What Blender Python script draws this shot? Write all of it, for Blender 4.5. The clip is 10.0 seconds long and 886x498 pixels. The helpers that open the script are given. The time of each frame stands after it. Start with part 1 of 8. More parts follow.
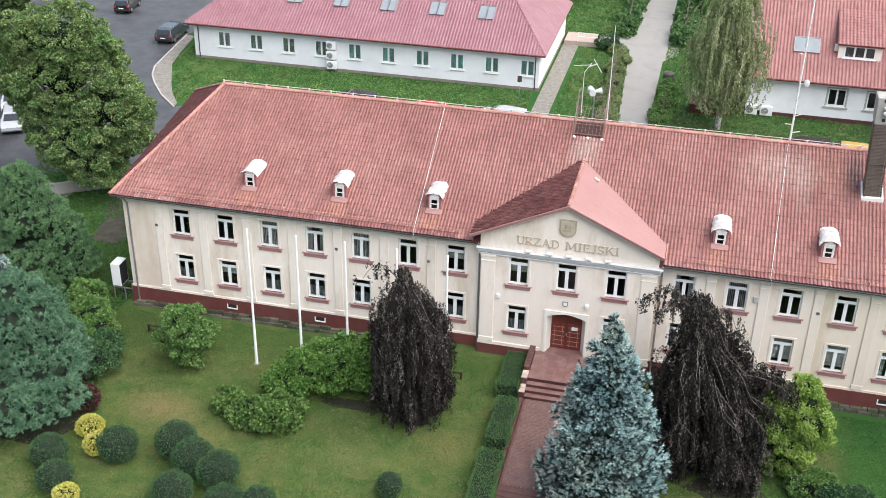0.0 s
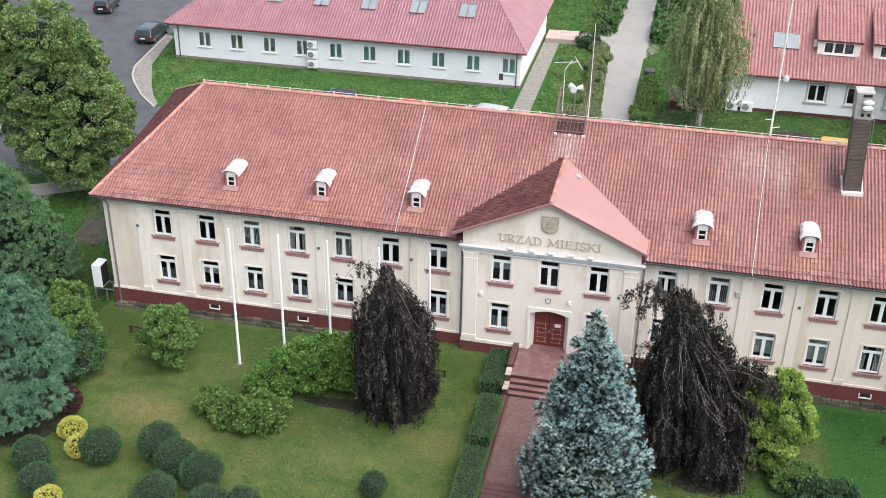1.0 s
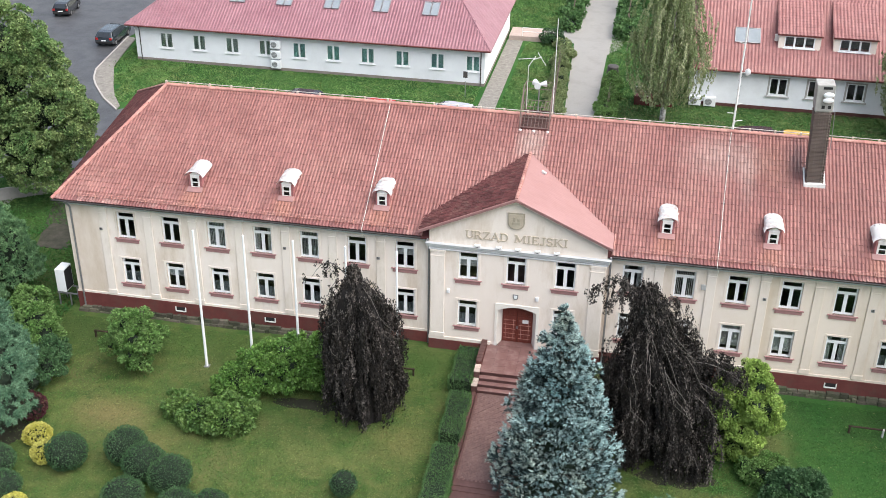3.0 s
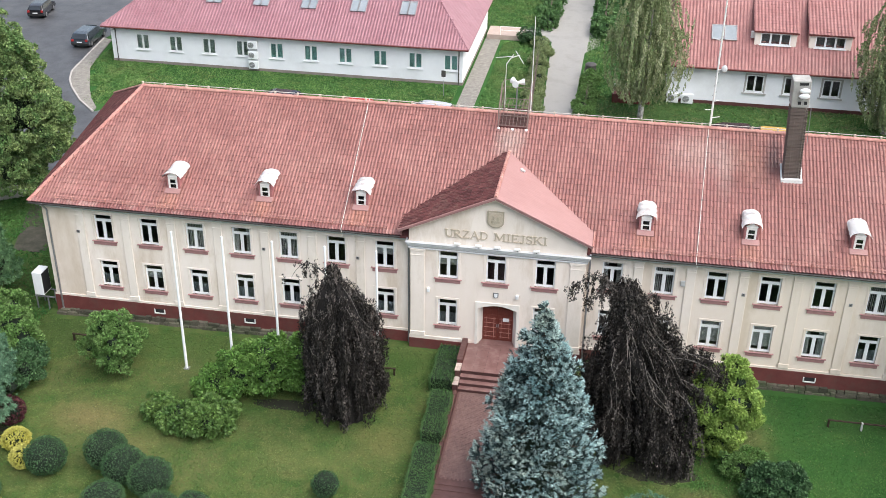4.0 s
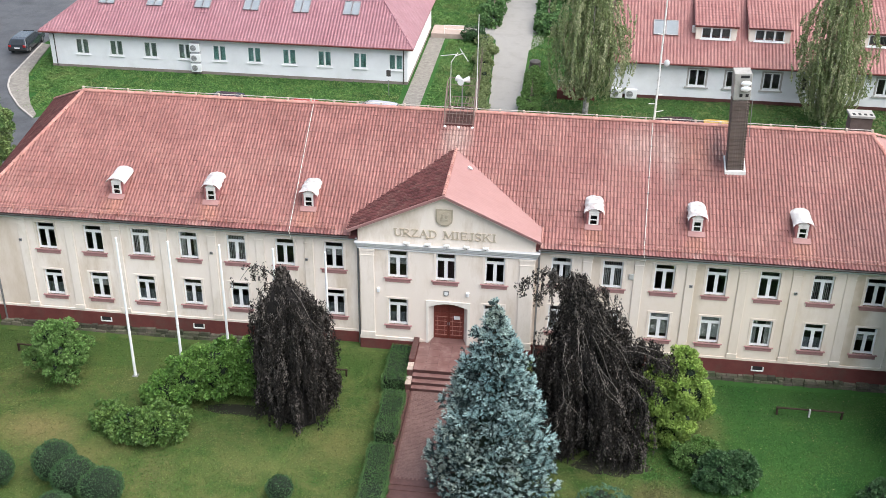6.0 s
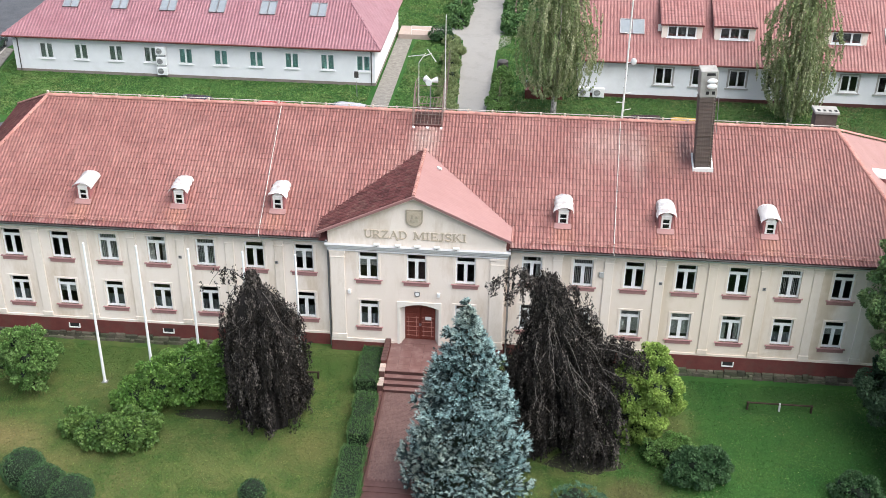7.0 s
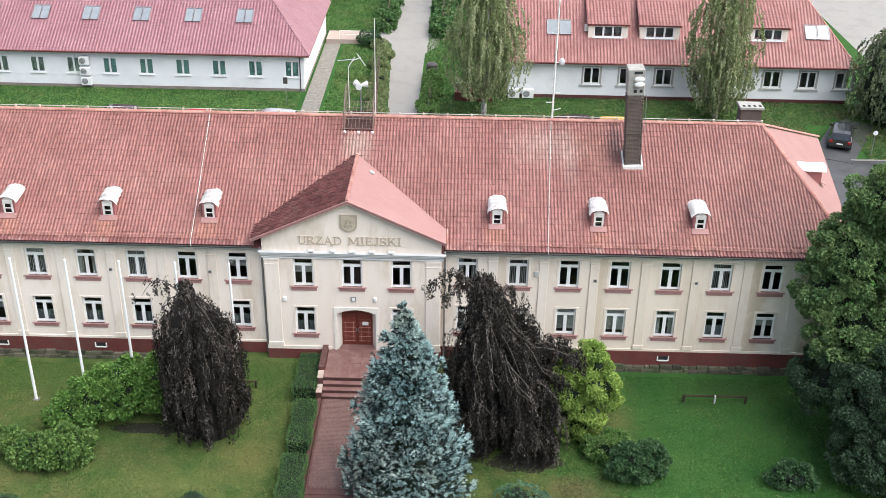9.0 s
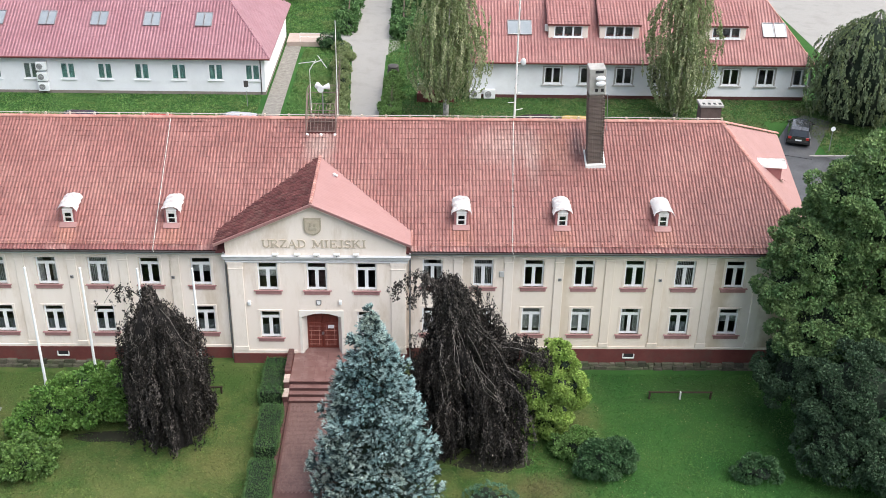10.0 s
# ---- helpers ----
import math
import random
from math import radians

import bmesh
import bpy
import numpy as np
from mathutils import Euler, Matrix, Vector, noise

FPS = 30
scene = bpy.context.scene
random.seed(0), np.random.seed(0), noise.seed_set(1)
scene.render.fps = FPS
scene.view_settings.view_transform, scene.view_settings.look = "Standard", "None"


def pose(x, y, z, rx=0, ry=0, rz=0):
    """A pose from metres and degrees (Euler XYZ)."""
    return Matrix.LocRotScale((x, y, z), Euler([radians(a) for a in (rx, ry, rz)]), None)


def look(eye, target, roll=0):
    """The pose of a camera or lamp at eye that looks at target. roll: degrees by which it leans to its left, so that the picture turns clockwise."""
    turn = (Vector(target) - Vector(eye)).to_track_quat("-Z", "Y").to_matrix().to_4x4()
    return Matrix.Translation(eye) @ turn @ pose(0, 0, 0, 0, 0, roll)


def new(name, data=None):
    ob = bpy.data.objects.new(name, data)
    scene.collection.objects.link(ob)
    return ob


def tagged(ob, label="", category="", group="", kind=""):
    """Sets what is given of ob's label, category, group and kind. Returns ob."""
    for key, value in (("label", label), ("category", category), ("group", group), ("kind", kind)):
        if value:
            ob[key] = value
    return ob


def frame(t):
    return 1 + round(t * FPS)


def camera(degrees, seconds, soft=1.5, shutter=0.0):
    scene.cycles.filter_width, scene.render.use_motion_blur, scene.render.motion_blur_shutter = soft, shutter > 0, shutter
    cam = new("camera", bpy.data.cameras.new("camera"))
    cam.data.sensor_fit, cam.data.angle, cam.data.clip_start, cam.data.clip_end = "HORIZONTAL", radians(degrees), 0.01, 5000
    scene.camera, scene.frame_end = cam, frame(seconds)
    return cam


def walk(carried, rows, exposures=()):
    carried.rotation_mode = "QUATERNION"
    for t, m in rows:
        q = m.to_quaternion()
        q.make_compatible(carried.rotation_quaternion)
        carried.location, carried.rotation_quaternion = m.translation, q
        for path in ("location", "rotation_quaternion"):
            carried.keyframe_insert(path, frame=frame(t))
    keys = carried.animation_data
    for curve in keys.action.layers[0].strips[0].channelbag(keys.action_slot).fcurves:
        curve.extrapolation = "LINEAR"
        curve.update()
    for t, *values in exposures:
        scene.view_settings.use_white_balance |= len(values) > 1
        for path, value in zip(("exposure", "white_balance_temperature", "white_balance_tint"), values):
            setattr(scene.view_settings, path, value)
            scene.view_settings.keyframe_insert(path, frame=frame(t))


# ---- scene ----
cam = camera(43.6, 10.0, soft=0.7)
PATH = [
    (0, (5.4886, -53.3266, 36.5439), (-6.6518, -2.0717, 7.8115), 1.0129),
    (0.5, (5.5214, -53.3178, 36.5064), (-6.1619, -1.9684, 7.7533), 0.9770),
    (1, (5.5512, -53.3089, 36.4704), (-5.7204, -1.8715, 7.7103), 0.9500),
    (1.5, (5.5780, -53.3000, 36.4360), (-5.2988, -1.7776, 7.6760), 0.9285),
    (2, (5.6019, -53.2909, 36.4032), (-4.8744, -1.6842, 7.6457), 0.9101),
    (2.5, (5.6229, -53.2818, 36.3718), (-4.4297, -1.5895, 7.6168), 0.8934),
    (3, (5.6409, -53.2726, 36.3420), (-3.9523, -1.4924, 7.5880), 0.8778),
    (3.5, (5.6559, -53.2633, 36.3137), (-3.4339, -1.3925, 7.5596), 0.8634),
    (4, (5.6680, -53.2539, 36.2870), (-2.8698, -1.2897, 7.5324), 0.8509),
    (4.5, (5.6771, -53.2444, 36.2618), (-2.2583, -1.1843, 7.5082), 0.8411),
    (5, (5.6832, -53.2349, 36.2381), (-1.6002, -1.0770, 7.4890), 0.8350),
    (5.5, (5.6864, -53.2253, 36.2160), (-0.8978, -0.9689, 7.4771), 0.8340),
    (6, (5.6866, -53.2156, 36.1954), (-0.1551, -0.8612, 7.4745), 0.8389),
    (6.5, (5.6839, -53.2058, 36.1764), (0.6236, -0.7551, 7.4828), 0.8505),
    (7, (5.6782, -53.1959, 36.1588), (1.4338, -0.6524, 7.5028), 0.8690),
    (7.5, (5.6695, -53.1859, 36.1428), (2.2716, -0.5551, 7.5344), 0.8940),
    (8, (5.6579, -53.1759, 36.1284), (3.1340, -0.4655, 7.5760), 0.9246),
    (8.5, (5.6434, -53.1658, 36.1155), (4.0197, -0.3866, 7.6247), 0.9586),
    (9, (5.6258, -53.1556, 36.1041), (4.9296, -0.3226, 7.6754), 0.9929),
    (9.5, (5.6054, -53.1453, 36.0942), (5.8670, -0.2785, 7.7211), 1.0233),
    (10, (5.5819, -53.1349, 36.0859), (6.8384, -0.2613, 7.7521), 1.0440),
]
walk(cam, [(t, look(eye, target, roll)) for t, eye, target, roll in PATH])

# ---- world, sun ----
def sky_world():
    w = bpy.data.worlds.new("world")
    scene.world = w
    w.use_nodes = True
    nt = w.node_tree
    nt.nodes.clear()
    sky = nt.nodes.new("ShaderNodeTexSky")
    sky.sky_type = "NISHITA"
    sky.sun_disc = False
    sky.sun_elevation = radians(54)
    sky.sun_rotation = radians(75)
    sky.dust_density = 4.0
    sky.air_density = 1.2
    hs = nt.nodes.new("ShaderNodeHueSaturation")
    hs.inputs["Saturation"].default_value = 0.7
    bg = nt.nodes.new("ShaderNodeBackground")
    bg.inputs["Strength"].default_value = 0.15
    out = nt.nodes.new("ShaderNodeOutputWorld")
    nt.links.new(sky.outputs[0], hs.inputs["Color"])
    nt.links.new(hs.outputs[0], bg.inputs["Color"])
    nt.links.new(bg.outputs[0], out.inputs[0])


sky_world()
sun = new("sun", bpy.data.lights.new("sun", "SUN"))
sun.data.energy = 2.2
sun.data.angle = radians(55)
sun.data.color = (1.0, 0.985, 0.96)
sun.matrix_world = look((42, -50, 92), (0, 0, 0))
scene.view_settings.exposure = 0.88


# ---- materials ----
MATS = {}


def mat(name, a, b=None, rough=0.7, scale=3.0, fine=40.0, bump=0.15, metal=0.0, per="none", spread=0.12, spec=0.4, stain=None, stain_scale=0.6, stain_amount=0.4, stretch=(1, 1, 1)):
    """A two-scale noise material: colours a to b by large noise, fine grain, optional stains; per = 'object' or 'island' adds a random shade."""
    if name in MATS:
        return MATS[name]
    m = bpy.data.materials.new(name)
    MATS[name] = m
    m.use_nodes = True
    nt = m.node_tree
    N, L = nt.nodes, nt.links
    p = N["Principled BSDF"]
    p.inputs["Roughness"].default_value = rough
    p.inputs["Metallic"].default_value = metal
    p.inputs["Specular IOR Level"].default_value = spec
    b = b or tuple(min(1, c * 0.8) for c in a)
    tc = N.new("ShaderNodeTexCoord")
    geo = N.new("ShaderNodeNewGeometry")
    mp = N.new("ShaderNodeMapping")
    mp.inputs["Scale"].default_value = stretch
    L.new(geo.outputs["Position"], mp.inputs["Vector"])
    n1 = N.new("ShaderNodeTexNoise")
    n1.inputs["Scale"].default_value = scale
    n1.inputs["Detail"].default_value = 5
    n1.inputs["Roughness"].default_value = 0.65
    n2 = N.new("ShaderNodeTexNoise")
    n2.inputs["Scale"].default_value = fine
    n2.inputs["Detail"].default_value = 3
    for n in (n1, n2):
        L.new(mp.outputs[0], n.inputs["Vector"])
    ramp = N.new("ShaderNodeValToRGB")
    ramp.color_ramp.elements[0].position = 0.35
    ramp.color_ramp.elements[1].position = 0.65
    ramp.color_ramp.elements[0].color = (*a, 1)
    ramp.color_ramp.elements[1].color = (*b, 1)
    L.new(n1.outputs["Fac"], ramp.inputs["Fac"])
    col = ramp.outputs["Color"]
    if stain:
        n3 = N.new("ShaderNodeTexNoise")
        n3.inputs["Scale"].default_value = stain_scale
        n3.inputs["Detail"].default_value = 6
        n3.inputs["Roughness"].default_value = 0.7
        L.new(mp.outputs[0], n3.inputs["Vector"])
        r3 = N.new("ShaderNodeMapRange")
        r3.inputs["From Min"].default_value = 0.5
        r3.inputs["From Max"].default_value = 0.72
        r3.inputs["To Max"].default_value = stain_amount
        L.new(n3.outputs["Fac"], r3.inputs["Value"])
        mx = N.new("ShaderNodeMix")
        mx.data_type = "RGBA"
        L.new(r3.outputs[0], mx.inputs["Factor"])
        L.new(col, mx.inputs["A"])
        mx.inputs["B"].default_value = (*stain, 1)
        col = mx.outputs["Result"]
    hsv = N.new("ShaderNodeHueSaturation")
    L.new(col, hsv.inputs["Color"])
    g = N.new("ShaderNodeMapRange")
    g.inputs["From Min"].default_value = 0.25
    g.inputs["From Max"].default_value = 0.75
    g.inputs["To Min"].default_value = 1 - spread * 0.7
    g.inputs["To Max"].default_value = 1 + spread * 0.7
    L.new(n2.outputs["Fac"], g.inputs["Value"])
    val = g.outputs[0]
    if per != "none":
        if per == "object":
            src = N.new("ShaderNodeObjectInfo").outputs["Random"]
        else:
            src = geo.outputs["Random Per Island"]
        r = N.new("ShaderNodeMapRange")
        r.inputs["To Min"].default_value = 1 - spread
        r.inputs["To Max"].default_value = 1 + spread
        L.new(src, r.inputs["Value"])
        mu = N.new("ShaderNodeMath")
        mu.operation = "MULTIPLY"
        L.new(val, mu.inputs[0])
        L.new(r.outputs[0], mu.inputs[1])
        val = mu.outputs[0]
    L.new(val, hsv.inputs["Value"])
    L.new(hsv.outputs[0], p.inputs["Base Color"])
    if bump:
        bp = N.new("ShaderNodeBump")
        bp.inputs["Strength"].default_value = bump
        bp.inputs["Distance"].default_value = 0.03
        L.new(n2.outputs["Fac"], bp.inputs["Height"])
        L.new(bp.outputs[0], p.inputs["Normal"])
    return m


def glass(name):
    m = bpy.data.materials.new(name)
    m.use_nodes = True
    p = m.node_tree.nodes["Principled BSDF"]
    p.inputs["Base Color"].default_value = (0.86, 0.9, 0.9, 1)
    p.inputs["Roughness"].default_value = 0.02
    p.inputs["Transmission Weight"].default_value = 1.0
    p.inputs["IOR"].default_value = 1.45
    return m


def leafmat(name, a, b, spread=0.48, rough=0.6, trans=0.25, scale=1.2, stain=None):
    m = mat(name, a, b, rough=rough, scale=scale, fine=9.0, bump=0, per="island", spread=spread, spec=0.25, stain=stain, stain_scale=0.28, stain_amount=1.0)
    nt = m.node_tree
    p = nt.nodes["Principled BSDF"]
    tr = nt.nodes.new("ShaderNodeBsdfTranslucent")
    mix = nt.nodes.new("ShaderNodeMixShader")
    mix.inputs[0].default_value = trans
    src = p.inputs["Base Color"].links[0].from_socket
    nt.links.new(src, tr.inputs["Color"])
    nt.links.new(p.outputs[0], mix.inputs[1])
    nt.links.new(tr.outputs[0], mix.inputs[2])
    nt.links.new(mix.outputs[0], nt.nodes["Material Output"].inputs["Surface"])
    return m


M_GRASS = mat("lawn_grass", (0.038, 0.08, 0.02), (0.1, 0.12, 0.04), rough=0.95, scale=1.0, fine=11, bump=0.8, spread=0.26, stain=(0.125, 0.115, 0.052), stain_scale=0.2, stain_amount=0.7, spec=0.1)
M_STUCCO = mat("cream_stucco", (0.785, 0.69, 0.61), (0.84, 0.752, 0.685), rough=0.9, scale=0.5, fine=60, bump=0.12, spread=0.05, stain=(0.54, 0.425, 0.31), stain_scale=0.45, stain_amount=0.8, stretch=(1, 1, 0.3))
M_PILASTER = mat("pale_stucco", (0.785, 0.7, 0.625), (0.84, 0.758, 0.69), rough=0.9, scale=0.7, fine=60, bump=0.1, spread=0.05, stain=(0.52, 0.425, 0.32), stain_scale=0.7, stain_amount=0.6, stretch=(1, 1, 0.35))
M_PLINTH = mat("dark_red_plinth", (0.115, 0.03, 0.027), (0.15, 0.043, 0.038), rough=0.85, scale=1.0, fine=30, bump=0.2, spread=0.15, stain=(0.1, 0.06, 0.05), stain_amount=0.7)
M_PLINTH_DARK = mat("damp_maroon_plinth", (0.075, 0.028, 0.025), (0.1, 0.04, 0.036), rough=0.85, scale=1.0, fine=30, bump=0.2, spread=0.15)
M_SILL = mat("rose_red_sill", (0.33, 0.17, 0.165), (0.38, 0.21, 0.2), rough=0.7, scale=2, fine=30, bump=0.05, spread=0.1)
M_WHITE = mat("white_upvc", (0.82, 0.83, 0.84), (0.78, 0.79, 0.8), rough=0.35, scale=2, fine=20, bump=0.0, spread=0.03)
M_WHITE_PAINT = mat("white_paint", (0.8, 0.8, 0.79), (0.7, 0.69, 0.67), rough=0.5, scale=3, fine=25, bump=0.05, spread=0.06, stain=(0.4, 0.38, 0.35), stain_scale=2.5, stain_amount=0.5)
M_CORNICE = mat("pale_grey_cornice", (0.56, 0.57, 0.585), (0.64, 0.64, 0.645), rough=0.8, scale=1.5, fine=30, bump=0.1, spread=0.08, stain=(0.4, 0.38, 0.36))
M_ZINC = mat("grey_zinc", (0.33, 0.33, 0.34), (0.24, 0.24, 0.25), rough=0.5, metal=0.6, scale=2, fine=25, bump=0.03, spread=0.1)
M_DARK = mat("dark_metal", (0.05, 0.045, 0.045), (0.08, 0.07, 0.065), rough=0.55, scale=3, fine=30, bump=0.05, spread=0.15)
M_TILE = mat("red_clay_tile", (0.203, 0.08, 0.069), (0.262, 0.113, 0.1), rough=0.5, scale=0.35, fine=6, bump=0.12, per="island", spread=0.13, stain=(0.31, 0.16, 0.135), stain_scale=0.4, stain_amount=0.55, spec=0.6)
# weathered tile, its colour darkened further for the shaded west slopes
M_TILE_OLD_SHADE = mat("weathered_shaded_clay_tile", (0.072, 0.024, 0.024), (0.115, 0.042, 0.04), rough=0.75, scale=0.8, fine=7, bump=0.15, per="island", spread=0.32, stain=(0.16, 0.1, 0.085), stain_scale=2.2, stain_amount=0.7, spec=0.2)
# red tile paled in its colour for the sky glare on east slopes
M_TILE_PINK_GLARE = mat("smooth_pink_tile_glare", (0.31, 0.17, 0.16), (0.345, 0.198, 0.187), rough=0.55, scale=0.6, fine=8, bump=0.05, per="island", spread=0.03, stain=(0.25, 0.12, 0.11), stain_scale=1.2, stain_amount=0.4, spec=0.3)
M_TILE_BERRY = mat("berry_red_metal_tile", (0.24, 0.108, 0.126), (0.285, 0.142, 0.161), rough=0.4, scale=0.4, fine=6, bump=0.05, per="island", spread=0.08, spec=0.5)
M_TILE_FAR = mat("brick_red_tile", (0.2592, 0.1096, 0.103), (0.3096, 0.1474, 0.1386), rough=0.5, scale=0.5, fine=6, bump=0.05, per="island", spread=0.1)
M_RIDGE = mat("ridge_tile", (0.37, 0.16, 0.135), (0.47, 0.25, 0.21), rough=0.65, scale=1.5, fine=20, bump=0.1, spread=0.15, per="island")
M_MORTAR = mat("pale_mortar", (0.6, 0.52, 0.45), (0.5, 0.4, 0.34), rough=0.9, scale=3, fine=30, bump=0.3, spread=0.15)
M_BRICK = mat("grey_brown_brick", (0.33, 0.27, 0.23), (0.43, 0.36, 0.31), rough=0.9, scale=1.2, fine=25, bump=0.3, per="object", spread=0.22)
M_BRICK_DARK = mat("sooty_brick", (0.10, 0.075, 0.065), (0.15, 0.115, 0.1), rough=0.9, scale=1.2, fine=25, bump=0.3, spread=0.2)
M_WALL_WHITE = mat("white_render", (0.75, 0.76, 0.79), (0.81, 0.82, 0.845), rough=0.85, scale=0.4, fine=40, bump=0.06, spread=0.04, stain=(0.58, 0.57, 0.57), stain_scale=0.35, stain_amount=0.35)
M_BASE_GREY = mat("grey_brown_base", (0.20, 0.17, 0.15), (0.26, 0.22, 0.2), rough=0.9, scale=1, fine=30, bump=0.2, spread=0.15)
M_ASPHALT = mat("wet_asphalt", (0.05, 0.052, 0.058), (0.085, 0.087, 0.092), rough=0.5, scale=0.6, fine=30, bump=0.2, spread=0.18, stain=(0.026, 0.026, 0.028), stain_scale=0.35, stain_amount=0.9)
M_PATH = mat("grey_gravel_path", (0.235, 0.228, 0.215), (0.305, 0.295, 0.28), rough=0.9, scale=0.5, fine=25, bump=0.3, spread=0.14, stain=(0.17, 0.165, 0.15), stain_scale=0.5, stain_amount=0.5)
M_KERB = mat("concrete_kerb", (0.32, 0.30, 0.28), (0.38, 0.36, 0.34), rough=0.9, scale=1, fine=25, bump=0.2, spread=0.12)
M_GRANITE = mat("wet_red_granite", (0.165, 0.088, 0.08), (0.215, 0.122, 0.112), rough=0.22, scale=0.8, fine=40, bump=0.04, per="object", spread=0.04, stain=(0.33, 0.22, 0.2), stain_scale=1.5, stain_amount=0.55)
M_PALECAP = mat("pale_pink_brick_cap", (0.42, 0.33, 0.29), (0.5, 0.41, 0.36), rough=0.8, scale=2, fine=25, bump=0.2, per="object", spread=0.15, stain=(0.25, 0.15, 0.12), stain_scale=3, stain_amount=0.6)
M_STEP = mat("dark_red_step", (0.085, 0.04, 0.036), (0.12, 0.058, 0.052), rough=0.45, scale=2, fine=30, bump=0.1, spread=0.12)
M_REDPAVER = mat("red_clay_paver", (0.14, 0.082, 0.074), (0.18, 0.11, 0.1), rough=0.65, scale=1.5, fine=30, bump=0.2, per="island", spread=0.12)
M_DOOR = mat("red_brown_door", (0.13, 0.028, 0.02), (0.17, 0.04, 0.028), rough=0.45, scale=3, fine=20, bump=0.1, spread=0.15, stretch=(6, 6, 0.6))
M_BARK = mat("brown_bark", (0.09, 0.07, 0.055), (0.14, 0.11, 0.085), rough=0.95, scale=4, fine=20, bump=0.6, spread=0.2)
M_BARK_GREY = mat("grey_bark", (0.2, 0.18, 0.165), (0.27, 0.25, 0.23), rough=0.9, scale=4, fine=20, bump=0.4, spread=0.2)
M_LIMB = mat("weathered_limb_bark", (0.11, 0.1, 0.092), (0.17, 0.155, 0.14), rough=0.9, scale=4, fine=20, bump=0.4, spread=0.2)
M_BIRCH = mat("birch_bark", (0.55, 0.53, 0.5), (0.12, 0.11, 0.1), rough=0.85, scale=3, fine=12, bump=0.3, spread=0.15)
# near-black ground colour that stands for shade under low branches
M_GROUND_SHADE = mat("ground_shade", (0.016, 0.018, 0.01), (0.03, 0.03, 0.018), rough=1, scale=2, fine=20, bump=0.6, spread=0.3)
M_STONE = mat("mossy_stone_edging", (0.045, 0.045, 0.03), (0.085, 0.078, 0.06), rough=0.95, scale=1.5, fine=20, bump=0.4, per="island", spread=0.25)
M_FOOTING = mat("rough_stone_footing", (0.105, 0.092, 0.07), (0.05, 0.062, 0.032), rough=0.95, scale=1.2, fine=14, bump=0.7, per="island", spread=0.45, stain=(0.16, 0.135, 0.11), stain_scale=1.6, stain_amount=0.6)
M_RUBBER = mat("black_rubber", (0.02, 0.02, 0.021), rough=0.8, spread=0.1)
M_SLAT = mat("weathered_brown_wood", (0.03, 0.021, 0.015), (0.048, 0.033, 0.025), rough=0.9, scale=3, fine=30, bump=0.3, spread=0.2, spec=0.2)
M_ROOM = mat("dim_room_wall", (0.16, 0.155, 0.15), rough=0.9, spread=0.05)
M_CURTAIN = mat("pale_grey_blind", (0.5, 0.5, 0.49), (0.42, 0.42, 0.41), rough=0.9, spread=0.08)
M_BRONZE = mat("bronze_grey", (0.36, 0.315, 0.245), (0.43, 0.38, 0.3), rough=0.6, metal=0.0, scale=4, fine=30, bump=0.1, spread=0.12)
M_LETTER = mat("tan_bronze_letter", (0.46, 0.39, 0.3), (0.53, 0.455, 0.36), rough=0.55, scale=4, fine=30, bump=0.1, spread=0.12)
M_GLASS = glass("window_glass")
L_LINDEN = leafmat("linden_leaf", (0.082, 0.172, 0.056), (0.25, 0.32, 0.128), spread=0.5)
L_GREEN = leafmat("fresh_green_leaf", (0.09, 0.185, 0.046), (0.15, 0.245, 0.08))
L_LIME = leafmat("yellow_green_leaf", (0.165, 0.275, 0.058), (0.28, 0.385, 0.095), spread=0.34)
L_RHODO = leafmat("dark_glossy_leaf", (0.075, 0.168, 0.036), (0.14, 0.248, 0.06), rough=0.45, spread=0.45)
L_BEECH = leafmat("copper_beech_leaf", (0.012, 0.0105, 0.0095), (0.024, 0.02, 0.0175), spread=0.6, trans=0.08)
# grey-brown leaf colour that paints highlights on the hanging beech strands
L_BEECH_HIGHLIGHT = leafmat("highlight_beech_leaf", (0.075, 0.066, 0.06), (0.13, 0.112, 0.102), spread=0.45, trans=0.1)
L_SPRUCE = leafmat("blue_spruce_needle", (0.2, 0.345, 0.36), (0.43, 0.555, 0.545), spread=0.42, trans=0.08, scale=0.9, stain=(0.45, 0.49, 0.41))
# near-black needle colour that paints the shade inside and under the boughs
L_SPRUCE_SHADE = leafmat("shaded_spruce_needle", (0.01912, 0.03697, 0.03825), (0.03825, 0.06375, 0.06375), spread=0.35, trans=0.05, scale=1.6)
L_PINE2 = leafmat("green_pine_needle", (0.05, 0.125, 0.058), (0.185, 0.31, 0.145), spread=0.42, trans=0.1, scale=2.4)
L_RHODO2 = leafmat("mid_glossy_leaf", (0.072, 0.145, 0.038), (0.13, 0.21, 0.058), rough=0.45, spread=0.4)
L_GRASS = leafmat("dry_grass_blade", (0.04, 0.112, 0.02), (0.125, 0.165, 0.048), spread=0.42, trans=0.25, scale=1.1, stain=(0.15, 0.145, 0.06))
L_GRASS2 = leafmat("green_grass_blade", (0.026, 0.105, 0.02), (0.064, 0.155, 0.034), spread=0.38, trans=0.25, scale=0.45, stain=(0.1, 0.15, 0.042))
L_GRASS3 = leafmat("mixed_grass_blade", (0.055, 0.12, 0.03), (0.11, 0.16, 0.05), spread=0.3, trans=0.15, scale=0.4, stain=(0.15, 0.125, 0.07))
L_GRASS_BACK = leafmat("light_grass_blade", (0.06, 0.15, 0.035), (0.125, 0.22, 0.062), spread=0.36, trans=0.2, scale=0.6, stain=(0.14, 0.17, 0.06))
